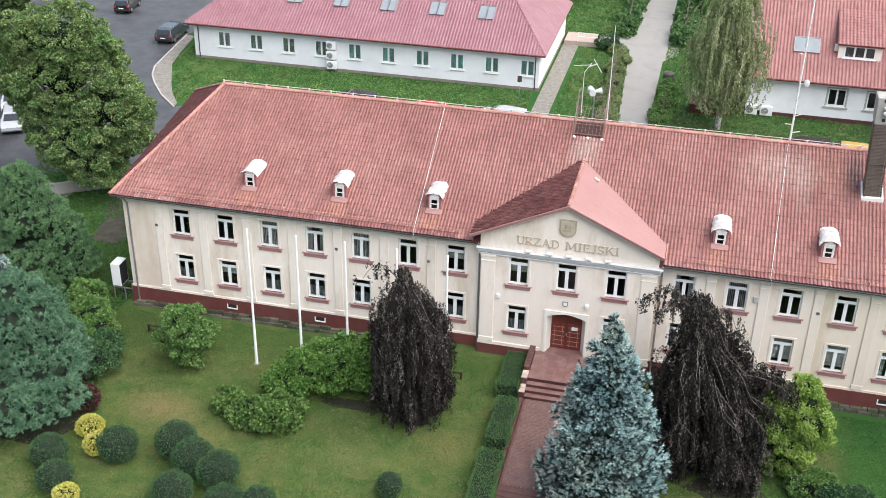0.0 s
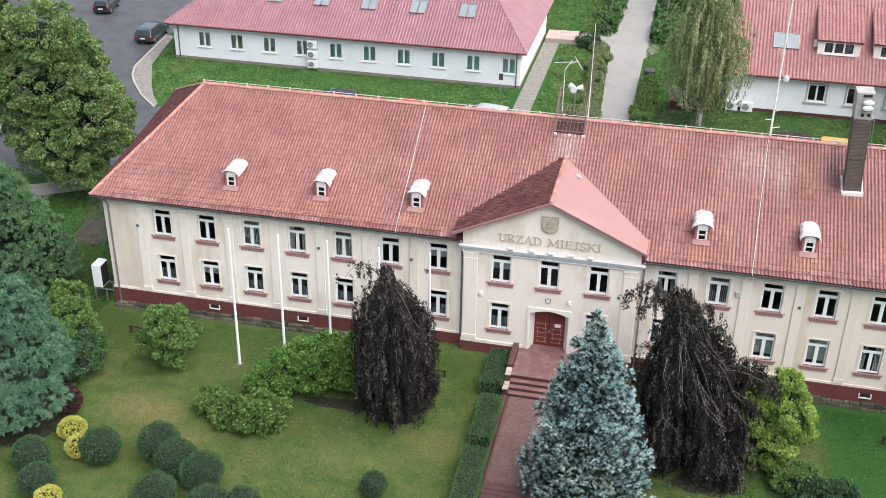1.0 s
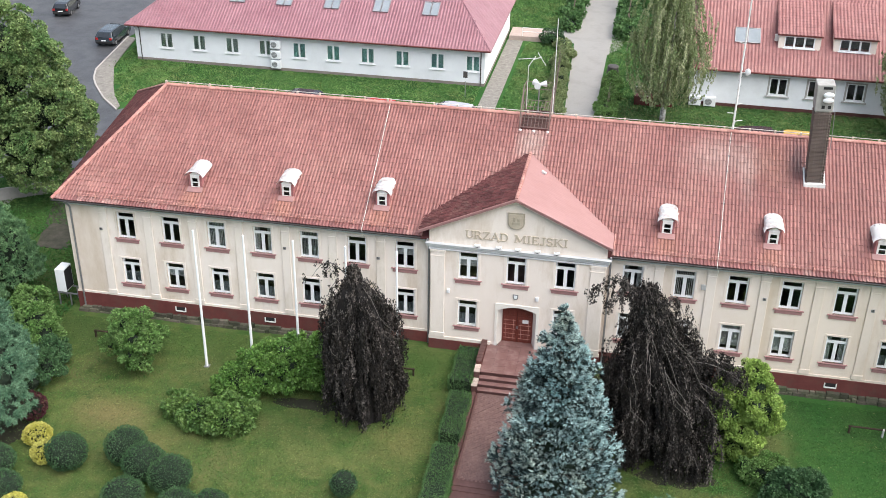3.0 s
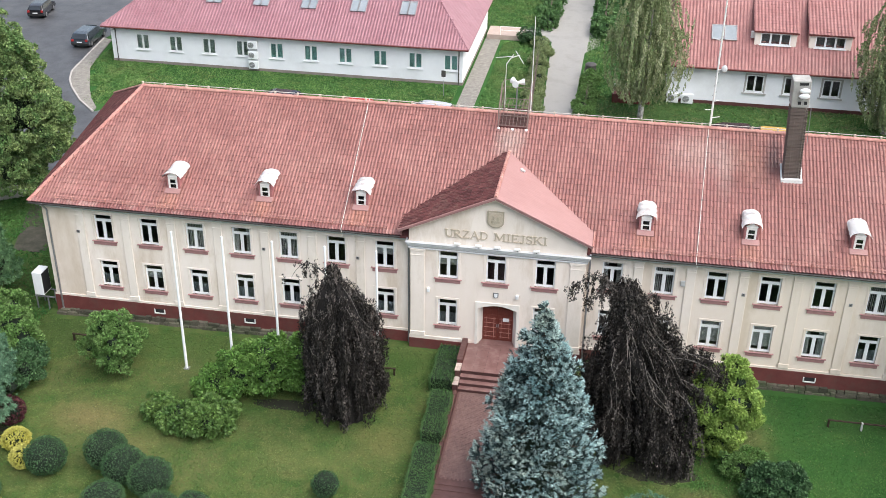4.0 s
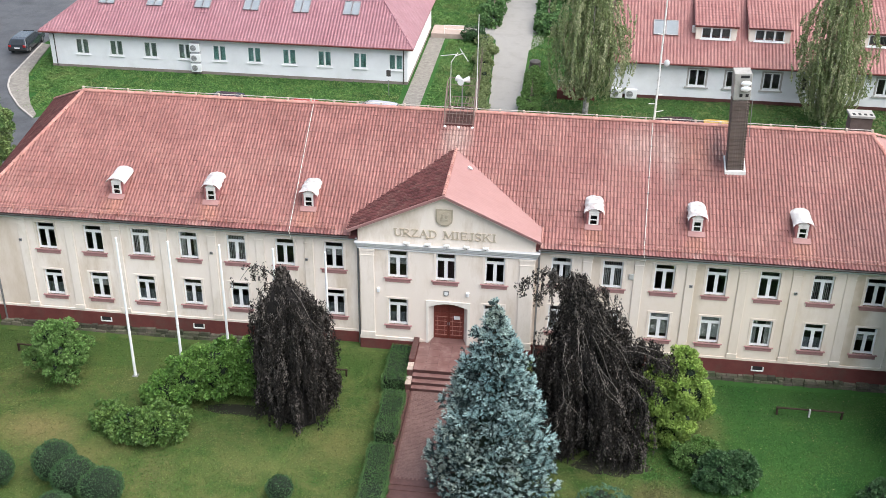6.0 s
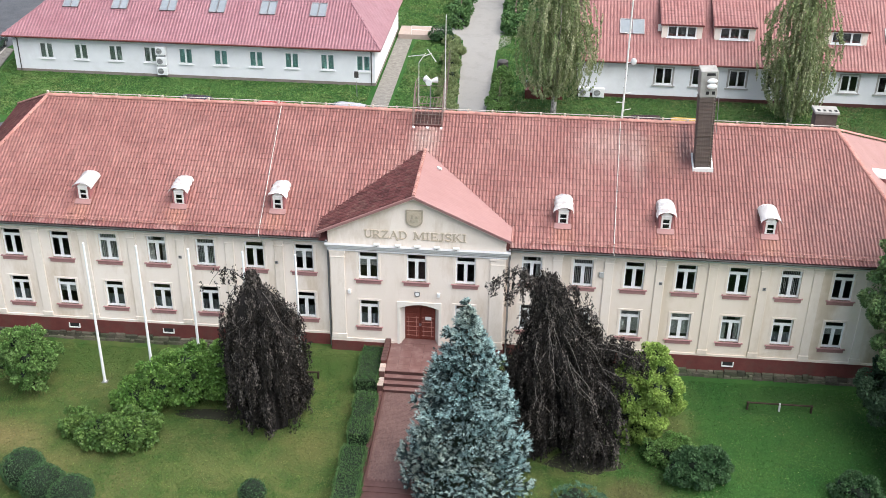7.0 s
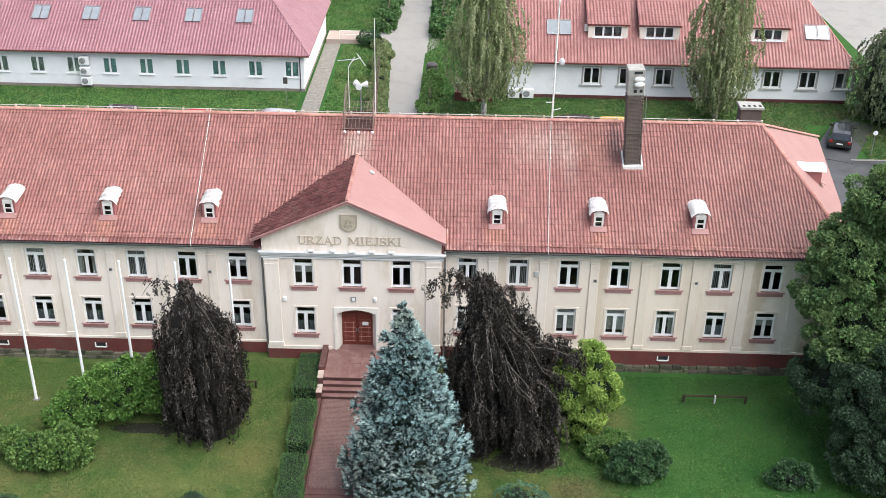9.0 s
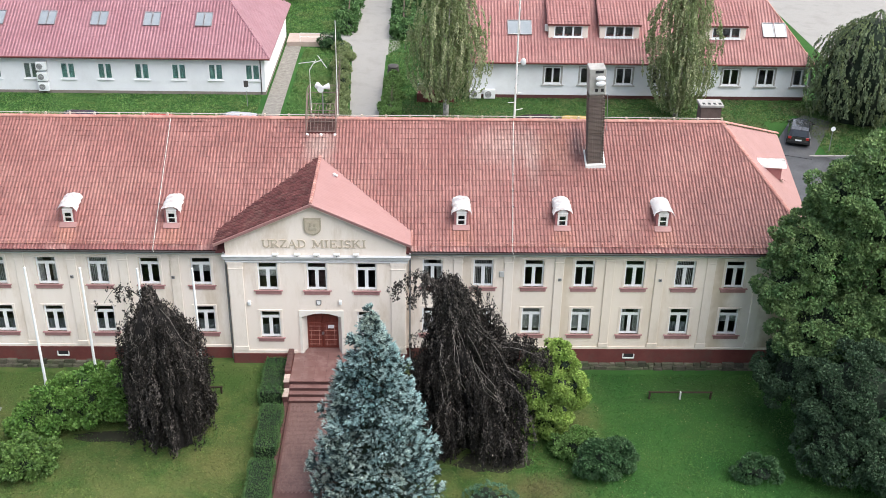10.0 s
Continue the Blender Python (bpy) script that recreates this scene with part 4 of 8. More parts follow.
cap_run("hip_tiles", E0[0], R0[0], 0.1, M_TILE_BERRY, hr)
bm = bmesh.new()
tube(bm, [(E0[0][0], E0[0][1] - 0.06, HE - 0.02), (E0[1][0], E0[1][1] - 0.06, HE - 0.02)], 0.07, n=8)
part("gutter", bm, M_PLINTH, hl, "dark red gutter")
for x in (HX0 + 0.5, HX1 - 0.35):
    bm = bmesh.new()
    tube(bm, [(x, HY0 - 0.5, HE - 0.1), (x, HY0 - 0.08, HE - 0.4), (x, HY0 - 0.08, 0.1)], 0.05, n=8)
    part("downpipe", bm, M_DARK, hl, "dark downpipe")


def skylight(parent, x, y, z, slope, w=1.0, h=1.25, material=None):
    """A roof window lying in the slope (degrees)."""
    rows = [(-w / 2, -w / 2 + 0.07, 0, 0.09, 0, h), (w / 2 - 0.07, w / 2, 0, 0.09, 0, h), (-w / 2, w / 2, 0, 0.09, 0, 0.07), (-w / 2, w / 2, 0, 0.09, h - 0.07, h)]
    ob = part("skylight", boxes(*[(a, b, e, f, c, d) for a, b, c, d, e, f in rows]), M_ZINC, parent, "roof window in a grey frame")
    part("pane", boxes((-w / 2 + 0.07, w / 2 - 0.07, 0.07, h - 0.07, 0.02, 0.05)), material or M_SKYPANE, ob)
    ob.matrix_basis = pose(x, y, z, slope, 0, 0)
    return ob


M_SKYPANE = mat("pale_roof_glass", (0.26, 0.29, 0.31), (0.21, 0.24, 0.26), rough=0.08, scale=0.8, fine=5, bump=0, spread=0.03, spec=0.9)
HS = math.degrees(math.atan2(8.6 - HE, 52.8 - 43.6))

# brick-red house with dormers
hb = thing("dormered_house", "white rendered house with a steep brick-red roof and shed dormers", "house")
BX0, BX1, BY0 = 10.1, 41.1, 44.0
BWX = [17.67 + 3.29 * k for k in range(8)]
wall_panel("wall", BX0, BX1, 0.34, 3.6, BY0, [(x - 0.76, x + 0.76, 1.44, 3.02) for x in BWX], M_WALL_WHITE, hb)
part("wall", boxes((BX0, BX0 + 0.3, BY0 + 0.4, 57, 0.34, 3.6), (BX1 - 0.3, BX1, BY0 + 0.4, 57, 0.34, 3.6), (BX0, BX1, 57, 57.3, 0.34, 3.6)), M_WALL_WHITE, hb)
part("wall", boxes((BX0 + 0.4, BX1 - 0.4, BY0 + 2.5, BY0 + 2.6, 0.45, 3.5)), M_ROOM, hb)
part("base_course", boxes((BX0 - 0.05, BX1 + 0.05, BY0 - 0.06, 57.3, -0.2, 0.34)), M_PLINTH_DARK, hb, "dark red base course")
M_GREYTRIM = mat("grey_window_trim", (0.36, 0.35, 0.33), (0.42, 0.41, 0.39), rough=0.85, spread=0.06)
for x in BWX:
    w = simple_window(hb, x, BY0 + 0.02, 1.44, 1.52, 1.58, M_WHITE, "white two-sash window in a grey surround")
    part("surround", boxes((-0.92, -0.76, -0.05, 0.0, -0.1, 1.7), (0.76, 0.92, -0.05, 0.0, -0.1, 1.7), (-0.76, 0.76, -0.05, 0.0, 1.58, 1.7), (-1.05, 1.05, -0.16, 0.0, -0.18, -0.08)), M_GREYTRIM, w)
br = part("roof", boxes((BX0 + 8, BX1 - 8, 50.3, 50.7, 8.9, 9.1)), M_TILE_FAR, hb, "brick-red tiled roof")
BS = 0.8
BRY = 51.0
BRZ = 3.6 + BS * (BRY - 43.4)
F0 = (BX0 - 0.5, 43.4, 3.6), (BX1 + 0.5, 43.4, 3.6), (BX1 + 0.5, 58, 3.6), (BX0 - 0.5, 58, 3.6)
G0 = (BX0 + 0.3, BRY, BRZ), (BX1 - 4.5, BRY, BRZ)
for pts in ((F0[0], F0[1], G0[1], G0[0]), (F0[2], F0[3], G0[0], G0[1]), (F0[1], F0[2], G0[1]), (F0[3], F0[0], G0[0])):
    plane_roof("roof_deck", [(x, y, z - 0.04) for x, y, z in pts], 0.1, M_TILE_FAR, br)
roof_plane_tiles(br, F0[0], F0[1], G0[1], G0[0], 0.3, 0.36, 0.05, 0.03, M_TILE_FAR)
# this east hip reuses the glare-paled tile colour
roof_plane_tiles(br, F0[1], F0[2], G0[1], G0[1], 0.3, 0.36, 0.006, 0.006, M_TILE_PINK_GLARE)
cap_run("hip_tiles", F0[1], G0[1], 0.1, M_RIDGE, br)
bm = bmesh.new()
tube(bm, [(F0[0][0], 43.34, 3.58), (F0[1][0], 43.34, 3.58)], 0.08, n=8)
part("gutter", bm, M_PLINTH, hb, "dark red gutter")


# ---- plants ----
def rng_of(seed):
    return np.random.default_rng(seed)


def on_sphere(n, rng, low=-1.0):
    z = rng.uniform(low, 1, n)
    t = rng.uniform(0, 2 * math.pi, n)
    r = np.sqrt(1 - z * z)
    return np.stack([r * np.cos(t), r * np.sin(t), z], -1)


def lobed_crown(rng, lobes, cover, sub, leaf, wide=0.6, low=-0.75, fill=0.22):
    """Leaf centres and directions over a heap of uneven lobes (x, y, z, rx, ry, rz), each broken into small rounded clumps."""
    C, A = [], []
    L = np.array(lobes, float)
    for lb in L:
        rm = lb[3:6].mean()
        area = 4 * math.pi * ((lb[3] * lb[4] + lb[3] * lb[5] + lb[4] * lb[5]) / 3)
        rs = sub * rng.uniform(0.85, 1.15)
        k = max(7, int(1.35 * area / (math.pi * rs * rs)))
        d = on_sphere(k, rng, low)
        cc = lb[:3] + d * lb[3:6] * rng.uniform(0.74, 1.06, (k, 1))
        keep = np.ones(k, bool)
        for ob in L:
            if ob is not lb:
                q = (cc - ob[:3]) / ob[3:6]
                keep &= (q * q).sum(1) > 0.6
        cc, d = cc[keep], d[keep]
        for c0, d0 in zip(cc, d):
            r1 = rs * rng.uniform(0.6, 1.25)
            n = max(10, int(cover * 2.4 * math.pi * r1 * r1 / (leaf * leaf * wide * 0.5)))
            e = on_sphere(n, rng, -1.0)
            flip = (e * (d0 + np.array([0, 0, 0.5]))).sum(1) < -0.35
            e[flip] *= -1
            rad = r1 * (1 - np.abs(rng.normal(scale=0.22, size=(n, 1))))
            C.append(c0 + e * rad * np.array([1, 1, 0.8]))
            A.append(e + d0 * 0.3 + rng.normal(scale=0.55, size=(n, 3)) + np.array([0, 0, -0.25]))
        # loose leaves deeper in the lobe, between the clumps
        n = int(fill * cover * area / (leaf * leaf * wide * 0.5))
        d = on_sphere(n, rng, low)
        cc = lb[:3] + d * lb[3:6] * rng.uniform(0.5, 0.93, (n, 1))
        keep = np.ones(n, bool)
        for ob in L:
            if ob is not lb:
                q = (cc - ob[:3]) / ob[3:6]
                keep &= (q * q).sum(1) > 0.3
        C.append(cc[keep])
        A.append(d[keep] + rng.normal(scale=0.7, size=(int(keep.sum()), 3)))
    return np.concatenate(C), np.concatenate(A)


def rosette_crown(rng, lobes, leaf, r0=0.25, low=-0.2, needles=24):
    """Needle rosettes over a heap of lobes, each a tuft of needles spread from its shoot."""
    C, A = [], []
    L = np.array(lobes, float)
    for lb in L:
        area = 4 * math.pi * ((lb[3] * lb[4] + lb[3] * lb[5] + lb[4] * lb[5]) / 3)
        k = int(4.6 * area / (math.pi * r0 * r0))
        d = on_sphere(k, rng, low)
        wave = 1 + 0.15 * np.sin(d[:, :1] * 7 + lb[0]) * np.cos(d[:, 1:2] * 6 + lb[1]) + 0.08 * np.sin(d[:, 2:] * 9 + lb[2])
        cc = lb[:3] + d * lb[3:6] * wave * rng.uniform(0.82, 1.05, (k, 1))
        keep = np.ones(k, bool)
        for ob in L:
            if ob is not lb:
                q = (cc - ob[:3]) / ob[3:6]
                keep &= (q * q).sum(1) > 0.75
        for c0, d0 in zip(cc[keep], d[keep]):
            ax = unit(d0 + np.array([0, 0, 0.55]) + rng.normal(scale=0.2, size=3))
            e = unit(rng.normal(size=(needles, 3)) * 0.75 + ax * 0.75)
            s = rng.uniform(0.75, 1.2)
            C.append(c0 + e * leaf * 0.4 * s)
            A.append(e)
    return np.concatenate(C), np.concatenate(A)


def core(name, lobes, material, parent, k=0.72):
    """Dark heart of a crown; its near-black colour stands for the shade behind the leaves."""
    bm = bmesh.new()
    for x, y, z, a, b, c in lobes:
        bmesh.ops.create_icosphere(bm, subdivisions=2, radius=1, matrix=Matrix.LocRotScale((x, y, z), None, (a * k, b * k, c * k)))
    for v in bm.verts:
        v.co += Vector((noise.noise(v.co * 1.3), noise.noise(v.co * 1.3 + Vector((9, 0, 0))), noise.noise(v.co * 1.3 + Vector((0, 9, 0))))) * 0.25
    return part(name, bm, material, parent)


def limbs(rng, base, height, r, lobes, lean=(0, 0)):
    """A tapered trunk with a limb to every lobe."""
    bm = bmesh.new()
    top = Vector(base) + Vector((lean[0], lean[1], height))
    b = Vector(base)
    mid = (b + top) / 2 + Vector((rng.normal() * 0.15, rng.normal() * 0.15, 0))
    tube(bm, [b, b + (mid - b) * 0.3, mid, top], r, r * 0.45, n=9)
    for x, y, z, a, c, d in lobes:
        e = Vector((x, y, z))
        s = b + (top - b) * min(0.95, max(0.25, 0.35 + 0.5 * rng.random()))
        m = (s + e) / 2 + Vector((0, 0, 0.15 * (e - s).length))
        tube(bm, [s, m, e], r * 0.38, r * 0.1, n=6)
    return bm


# near-black colours that give solid crown cores the look of inner shade
M_HEART_DARK = mat("copper_crown_shade", (0.007, 0.006, 0.006), (0.012, 0.01, 0.009), rough=1, scale=3, fine=12, bump=0.6, spread=0.3)
M_HEART = mat("crown_shade", (0.009, 0.017, 0.01), (0.016, 0.027, 0.015), rough=1, scale=3, fine=12, bump=0.6, spread=0.3)


def leafy(name, label, category, x, y, lobes, leafm, leaf=0.22, cover=0.8, sub=0.7, trunk_h=None, trunk_r=0.2, seed=1, wide=0.6, low=-0.75, bark=None, heart=0.72, group="", rosette=False, fill=0.22):
    """A tree or shrub: trunk with limbs, crown of leaves over lobes given about its foot."""
    rng = rng_of(seed)
    top = thing(name, label, category, group, at=(x, y, 0))
    if trunk_h is None:
        trunk_h = max(l[2] for l in lobes) * 0.6
    part("trunk", limbs(rng, (0, 0, -0.1), trunk_h, trunk_r, lobes), bark or M_BARK, top)
    c, a = rosette_crown(rng, lobes, leaf) if rosette else lobed_crown(rng, lobes, cover, sub, leaf, wide, low, fill)
    keep = c[:, 2] > 0.03
    c, a = c[keep], a[keep]
    crown = link("crown", leaf_mesh("crown", c, a, leaf * rng.uniform(0.7, 1.35, len(c)), rng, wide), leafm, top)
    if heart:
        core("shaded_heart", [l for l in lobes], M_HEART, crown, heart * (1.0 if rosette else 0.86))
    return top


def ball(name, label, x, y, r, h, leafm, seed, leaf=0.07, density=330, group="clipped balls", heart=0.93, category="shrub"):
    """A clipped ball of small leaves."""
    rng = rng_of(seed)
    top = thing(name, label, category, group, at=(x, y, 0))
    cz = h * 0.5
    n = int(4 * math.pi * r * r * density)
    d = on_sphere(n, rng, -0.85)
    rad = 1 + rng.normal(scale=0.035, size=(n, 1)) + 0.05 * np.sin(d[:, :1] * 4 + seed) * np.cos(d[:, 1:2] * 5 - seed)
    c = d * np.array([r, r, h * 0.5]) * rad + np.array([0, 0, cz])
    a = d + rng.normal(scale=0.6, size=(n, 3))
    crown = link("crown", leaf_mesh("crown", c, a, leaf * rng.uniform(0.7, 1.5, n), rng, 0.6), leafm, top)
    # dark ball just under the leaves; its colour paints the shade in the gaps
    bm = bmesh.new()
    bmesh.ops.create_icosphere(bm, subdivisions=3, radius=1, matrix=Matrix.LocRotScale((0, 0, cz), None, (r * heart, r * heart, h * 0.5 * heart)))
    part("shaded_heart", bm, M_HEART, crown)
    bm = bmesh.new()
    tube(bm, [(0, 0, -0.1), (0, 0, cz)], 0.06, 0.04, n=6)
    part("trunk", bm, M_BARK, top)
    return top


def weeping_tree(name, x, y, profile, lean, arms, seed, strands, label, leaves, size=0.17, bark=None, heart=0.74, fill=(0.72, 1.1), young=0.14, limbs_seen=16, arm_strands=9, length=(0.5, 2.0), per_m=30, limbs_n=0):
    """A weeping copper beech: curtains of hanging leafy strands over a dome given as (height, radius) rows; arms are (angle, reach, height)."""
    rng = rng_of(seed)
    top = thing(name, label, "tree", at=(x, y, 0))
    zs = np.array([q[0] for q in profile])
    rs = np.array([q[1] for q in profile])
    h = zs[-1]
    bm = bmesh.new()
    tx, ty = lean
    tube(bm, [(0, 0, -0.1), (0.1, 0, h * 0.35), (tx * 0.5, ty * 0.5, h * 0.7), (tx, ty, h * 0.98)], 0.26, 0.04, n=9)
    part("trunk", bm, bark or M_BARK_GREY, top)
    C, A, T = [], [], []
    ph = rng.uniform(0, 6.28, 4)

    def radius(z, ang):
        fold = 1 + 0.07 * np.sin(4 * ang + ph[0] + z * 0.5) + 0.11 * np.sin(9 * ang + ph[1] + z * 0.35) + 0.09 * np.sin(21 * ang + ph[2] + z * 0.6)
        return np.interp(z, zs, rs) * fold

    def centre(z):
        t = np.clip(z / h, 0, 1) ** 1.5
        return tx * t, ty * t

    def strand(px, py, pz, ln, dx, dy, hug):
        m = max(5, int(ln * per_m))
        tt = np.sort(rng.uniform(0, 1, m))
        z = pz - ln * tt
        sw = rng.normal(scale=0.1, size=2)
        if hug is not None:
            cx, cy = centre(z)
            rr = radius(z, hug[0]) * hug[1] * (1 - 0.35 * tt) + hug[2] * 0.35 * tt
            X, Y = cx + dx * rr, cy + dy * rr
        else:
            X, Y = px + 0 * z, py + 0 * z
        c = np.stack([X + sw[0] * tt, Y + sw[1] * tt, z], -1) + rng.normal(scale=0.05, size=(m, 3))
        C.append(c)
        A.append(np.stack([rng.normal(scale=0.45, size=m) + dx * 0.35, rng.normal(scale=0.45, size=m) + dy * 0.35, -np.ones(m)], -1))
        # some strands take the pale leaf, as highlights painted on the curtain
        T.append(rng.random(m) < (0.85 if rng.random() < young else 0.02))

    for q in range(strands):
        z = h * rng.uniform(0.06, 1.0) ** 0.85
        if rng.random() > float(np.interp(z, zs, rs)) / rs.max() + 0.06:
            continue
        ang = rng.uniform(0, 2 * math.pi)
        dx, dy = math.cos(ang), math.sin(ang)
        ln = min(z - max(0.08, zs[0] * 0.9), rng.uniform(*length))
        if ln < 0.15:
            continue
        f = rng.uniform(*fill)
        strand(0, 0, z, ln, dx, dy, (ang, f, float(radius(z, ang)) * f))
    bl = bmesh.new()
    # limbs arch out of the trunk and hang their strands in separate curtains
    for q in range(limbs_n):
        zt = h * (0.16 + 0.8 * rng.random() ** 0.8)
        ang = q * 2.39996 + rng.normal() * 0.25
        dx, dy = math.cos(ang), math.sin(ang)
        reach = float(np.interp(zt, zs, rs)) * rng.uniform(0.72, 1.12)
        z0 = max(0.3, zt - 0.35 * reach)
        cx, cy = centre(z0)
        bend = rng.normal() * 0.35
        pts = []
        for k in range(9):
            t = k / 8
            px, py = cx + (dx - dy * bend * t) * reach * t ** 0.85, cy + (dy + dx * bend * t) * reach * t ** 0.85
            pts.append(Vector((px, py, z0 + (zt - z0) * math.sin(min(1, t * 1.7) * math.pi / 2) - 0.9 * reach * max(0, t - 0.5) ** 2)))
        tube(bl, pts, 0.035, 0.012, n=4, caps=False)
        for w in range(int(12 + 17 * reach)):
            t = 1 - 0.75 * rng.random() ** 1.4
            j = min(7, int(t * 8))
            p = pts[j].lerp(pts[j + 1], t * 8 - j)
            ln = min(p.z - 0.08, rng.uniform(*length) * (0.45 + 0.55 * rng.random()))
            if ln > 0.12:
                strand(p.x + rng.normal() * 0.11, p.y + rng.normal() * 0.11, p.z + 0.04, ln, dx, dy, None)
    for ang, reach, zt in arms:
        dx, dy = math.cos(radians(ang)), math.sin(radians(ang))
        z0 = zt * 0.86
        cx, cy = centre(z0)
        pts = []
        for k in range(10):
            t = k / 9
            pts.append(Vector((cx + dx * reach * t, cy + dy * reach * t, z0 + (zt - z0) * math.sin(min(1, t * 1.6) * math.pi / 2) - max(0, t - 0.55) ** 2 * zt * 0.55)))
        tube(bl, pts, 0.04, 0.012, n=5)
        for q in range(int(reach * arm_strands)):
            t = rng.uniform(0.15, 1.0)
            j = min(8, int(t * 9))
            p = pts[j].lerp(pts[j + 1], t * 9 - j)
            strand(p.x + rng.normal() * 0.16, p.y + rng.normal() * 0.16, p.z + 0.05, rng.uniform(0.2, 1.1), dx, dy, None)
    # pale limbs that show on the curtain
    for q in range(limbs_seen):
        ang = rng.uniform(math.pi, 2 * math.pi)
        z0 = h * rng.uniform(0.45, 0.9)
        ln = rng.uniform(1.0, 2.6)
        pts = []
        for k in range(6):
            z = z0 - ln * k / 5
            a2 = ang + 0.05 * k + 0.06 * math.sin(k + q)
            cx, cy = centre(z)
            r = float(radius(z, a2)) * 1.03
            pts.append((cx + math.cos(a2) * r, cy + math.sin(a2) * r, z))
        tube(bl, pts, 0.015, 0.006, n=4, caps=False)
    lb = part("limb_work", bl, M_LIMB, top, "grey arching limbs")
    lb["kind"] = "stuff"
    C, A, T = np.concatenate(C), np.concatenate(A), np.concatenate(T)
    # more pale leaves in the top fifth, coloured as if brighter there
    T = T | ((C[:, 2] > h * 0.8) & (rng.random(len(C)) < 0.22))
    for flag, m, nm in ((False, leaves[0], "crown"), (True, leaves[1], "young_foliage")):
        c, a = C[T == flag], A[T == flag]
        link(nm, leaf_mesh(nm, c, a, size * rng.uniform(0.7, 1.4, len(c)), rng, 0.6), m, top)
    if not heart:
        return top
    # dark shell inside the curtain, coloured as the shade between strands
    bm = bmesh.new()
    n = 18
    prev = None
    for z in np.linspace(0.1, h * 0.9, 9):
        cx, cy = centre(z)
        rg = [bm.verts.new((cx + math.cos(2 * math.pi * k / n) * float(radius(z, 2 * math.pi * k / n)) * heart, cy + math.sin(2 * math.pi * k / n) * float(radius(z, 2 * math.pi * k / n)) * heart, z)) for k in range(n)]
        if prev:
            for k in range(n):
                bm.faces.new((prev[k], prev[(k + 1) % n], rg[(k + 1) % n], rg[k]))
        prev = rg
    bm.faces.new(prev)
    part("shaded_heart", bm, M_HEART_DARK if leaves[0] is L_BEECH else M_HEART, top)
    return top


def spruce(x, y, h, r, seed, leafm, label, name="blue_spruce", tuft=0.16, needles=24):
    """A conical spruce: uneven boughs that end in upturned tufts of short needle-clad shoots."""
    rng = rng_of(seed)
    top = thing(name, label, "tree", at=(x, y, 0))
    bm = bmesh.new()
    tube(bm, [(0, 0, -0.1), (0, 0, h * 0.5), (0, 0, h)], 0.2, 0.02, n=8)
    part("trunk", bm, M_BARK, top)
    bl = bmesh.new()
    C, A, S = [], [], []

    def shoot(p, d, ln, k):
        """Needles round one shoot from p along d; pale towards the tip, mostly on upturned shoots, as if lit from
        above.
        """
        d = unit(d)
        s = rng.uniform(0, 1, (k, 1))
        rad = unit(rng.normal(size=(k, 3)))
        C.append(p + d * s * ln + rad * 0.055)
        A.append(d * 0.9 + rad * 0.75)
        # upturned shoots go pale early, drooping ones stay dark: top light as colour
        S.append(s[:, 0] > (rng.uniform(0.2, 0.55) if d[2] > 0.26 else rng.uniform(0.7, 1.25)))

    z = 0.25
    while z < h - 0.1:
        f = 1 - z / h
        reach = r * float(np.interp(f, [0, 0.06, 0.16, 0.32, 0.48, 0.63, 0.8, 1.0], [0.02, 0.07, 0.24, 0.49, 0.67, 0.8, 0.92, 1.0]))
        nb = max(4, int(4 + 12 * f))
        ph = rng.uniform(0, 6.28)
        for i in range(nb):
            ang = ph + 2 * math.pi * i / nb + rng.normal(scale=0.2)
            rr = reach * rng.uniform(0.72, 1.07)
            dx, dy = math.cos(ang), math.sin(ang)
            zj = z + rng.normal(scale=0.14)
            tip = np.array([dx * rr, dy * rr, zj + 0.05 * rr])
            tube(bl, [(0, 0, zj), (dx * rr * 0.5, dy * rr * 0.5, zj - 0.08 * rr), tuple(tip)], 0.03, 0.01, n=4, caps=False)
            size = rng.uniform(0.75, 1.25) * (0.38 + 0.62 * min(1, rr / 1.6))
            for t in (0.55, 0.8, 1.0):
                hub = np.array([dx * rr * t, dy * rr * t, zj - 0.08 * rr * math.sin(t * 3) + 0.05 * rr * t])
                m = int((5 + 9 * t) * size) + 2
                for q in range(m):
                    side = rng.normal(scale=0.75)
                    d = np.array([dx - dy * side, dy + dx * side, rng.uniform(-0.05, 1.1)])
                    off = np.array([-dy, dx, 0]) * side * 0.26 * size + np.array([0, 0, rng.uniform(-0.14, 0.12)]) * size
                    shoot(hub + off, d, rng.uniform(0.28, 0.46) * size, needles)
        z += 0.22 + 0.34 * f
    for k in range(14):
        shoot(np.array([0, 0, h - 0.75 + 0.05 * k]), np.array([rng.normal() * 0.7, rng.normal() * 0.7, 1.0]), 0.3, 12)
    C, A, S = np.concatenate(C), np.concatenate(A), np.concatenate(S)
    lb = part("limb_work", bl, M_BARK, top)
    lb["kind"] = "stuff"
    # shade-coloured needles and light-coloured needles go into separate meshes
    for flag, m, nm in ((False, L_SPRUCE_SHADE, "crown"), (True, leafm, "young_foliage")):
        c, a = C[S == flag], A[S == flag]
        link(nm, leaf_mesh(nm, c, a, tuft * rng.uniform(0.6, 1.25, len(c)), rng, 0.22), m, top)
    # dark cone inside the boughs, coloured as the shade between them
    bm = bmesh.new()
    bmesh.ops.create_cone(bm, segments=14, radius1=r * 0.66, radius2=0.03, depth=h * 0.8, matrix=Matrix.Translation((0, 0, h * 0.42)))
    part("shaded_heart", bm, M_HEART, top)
    return top


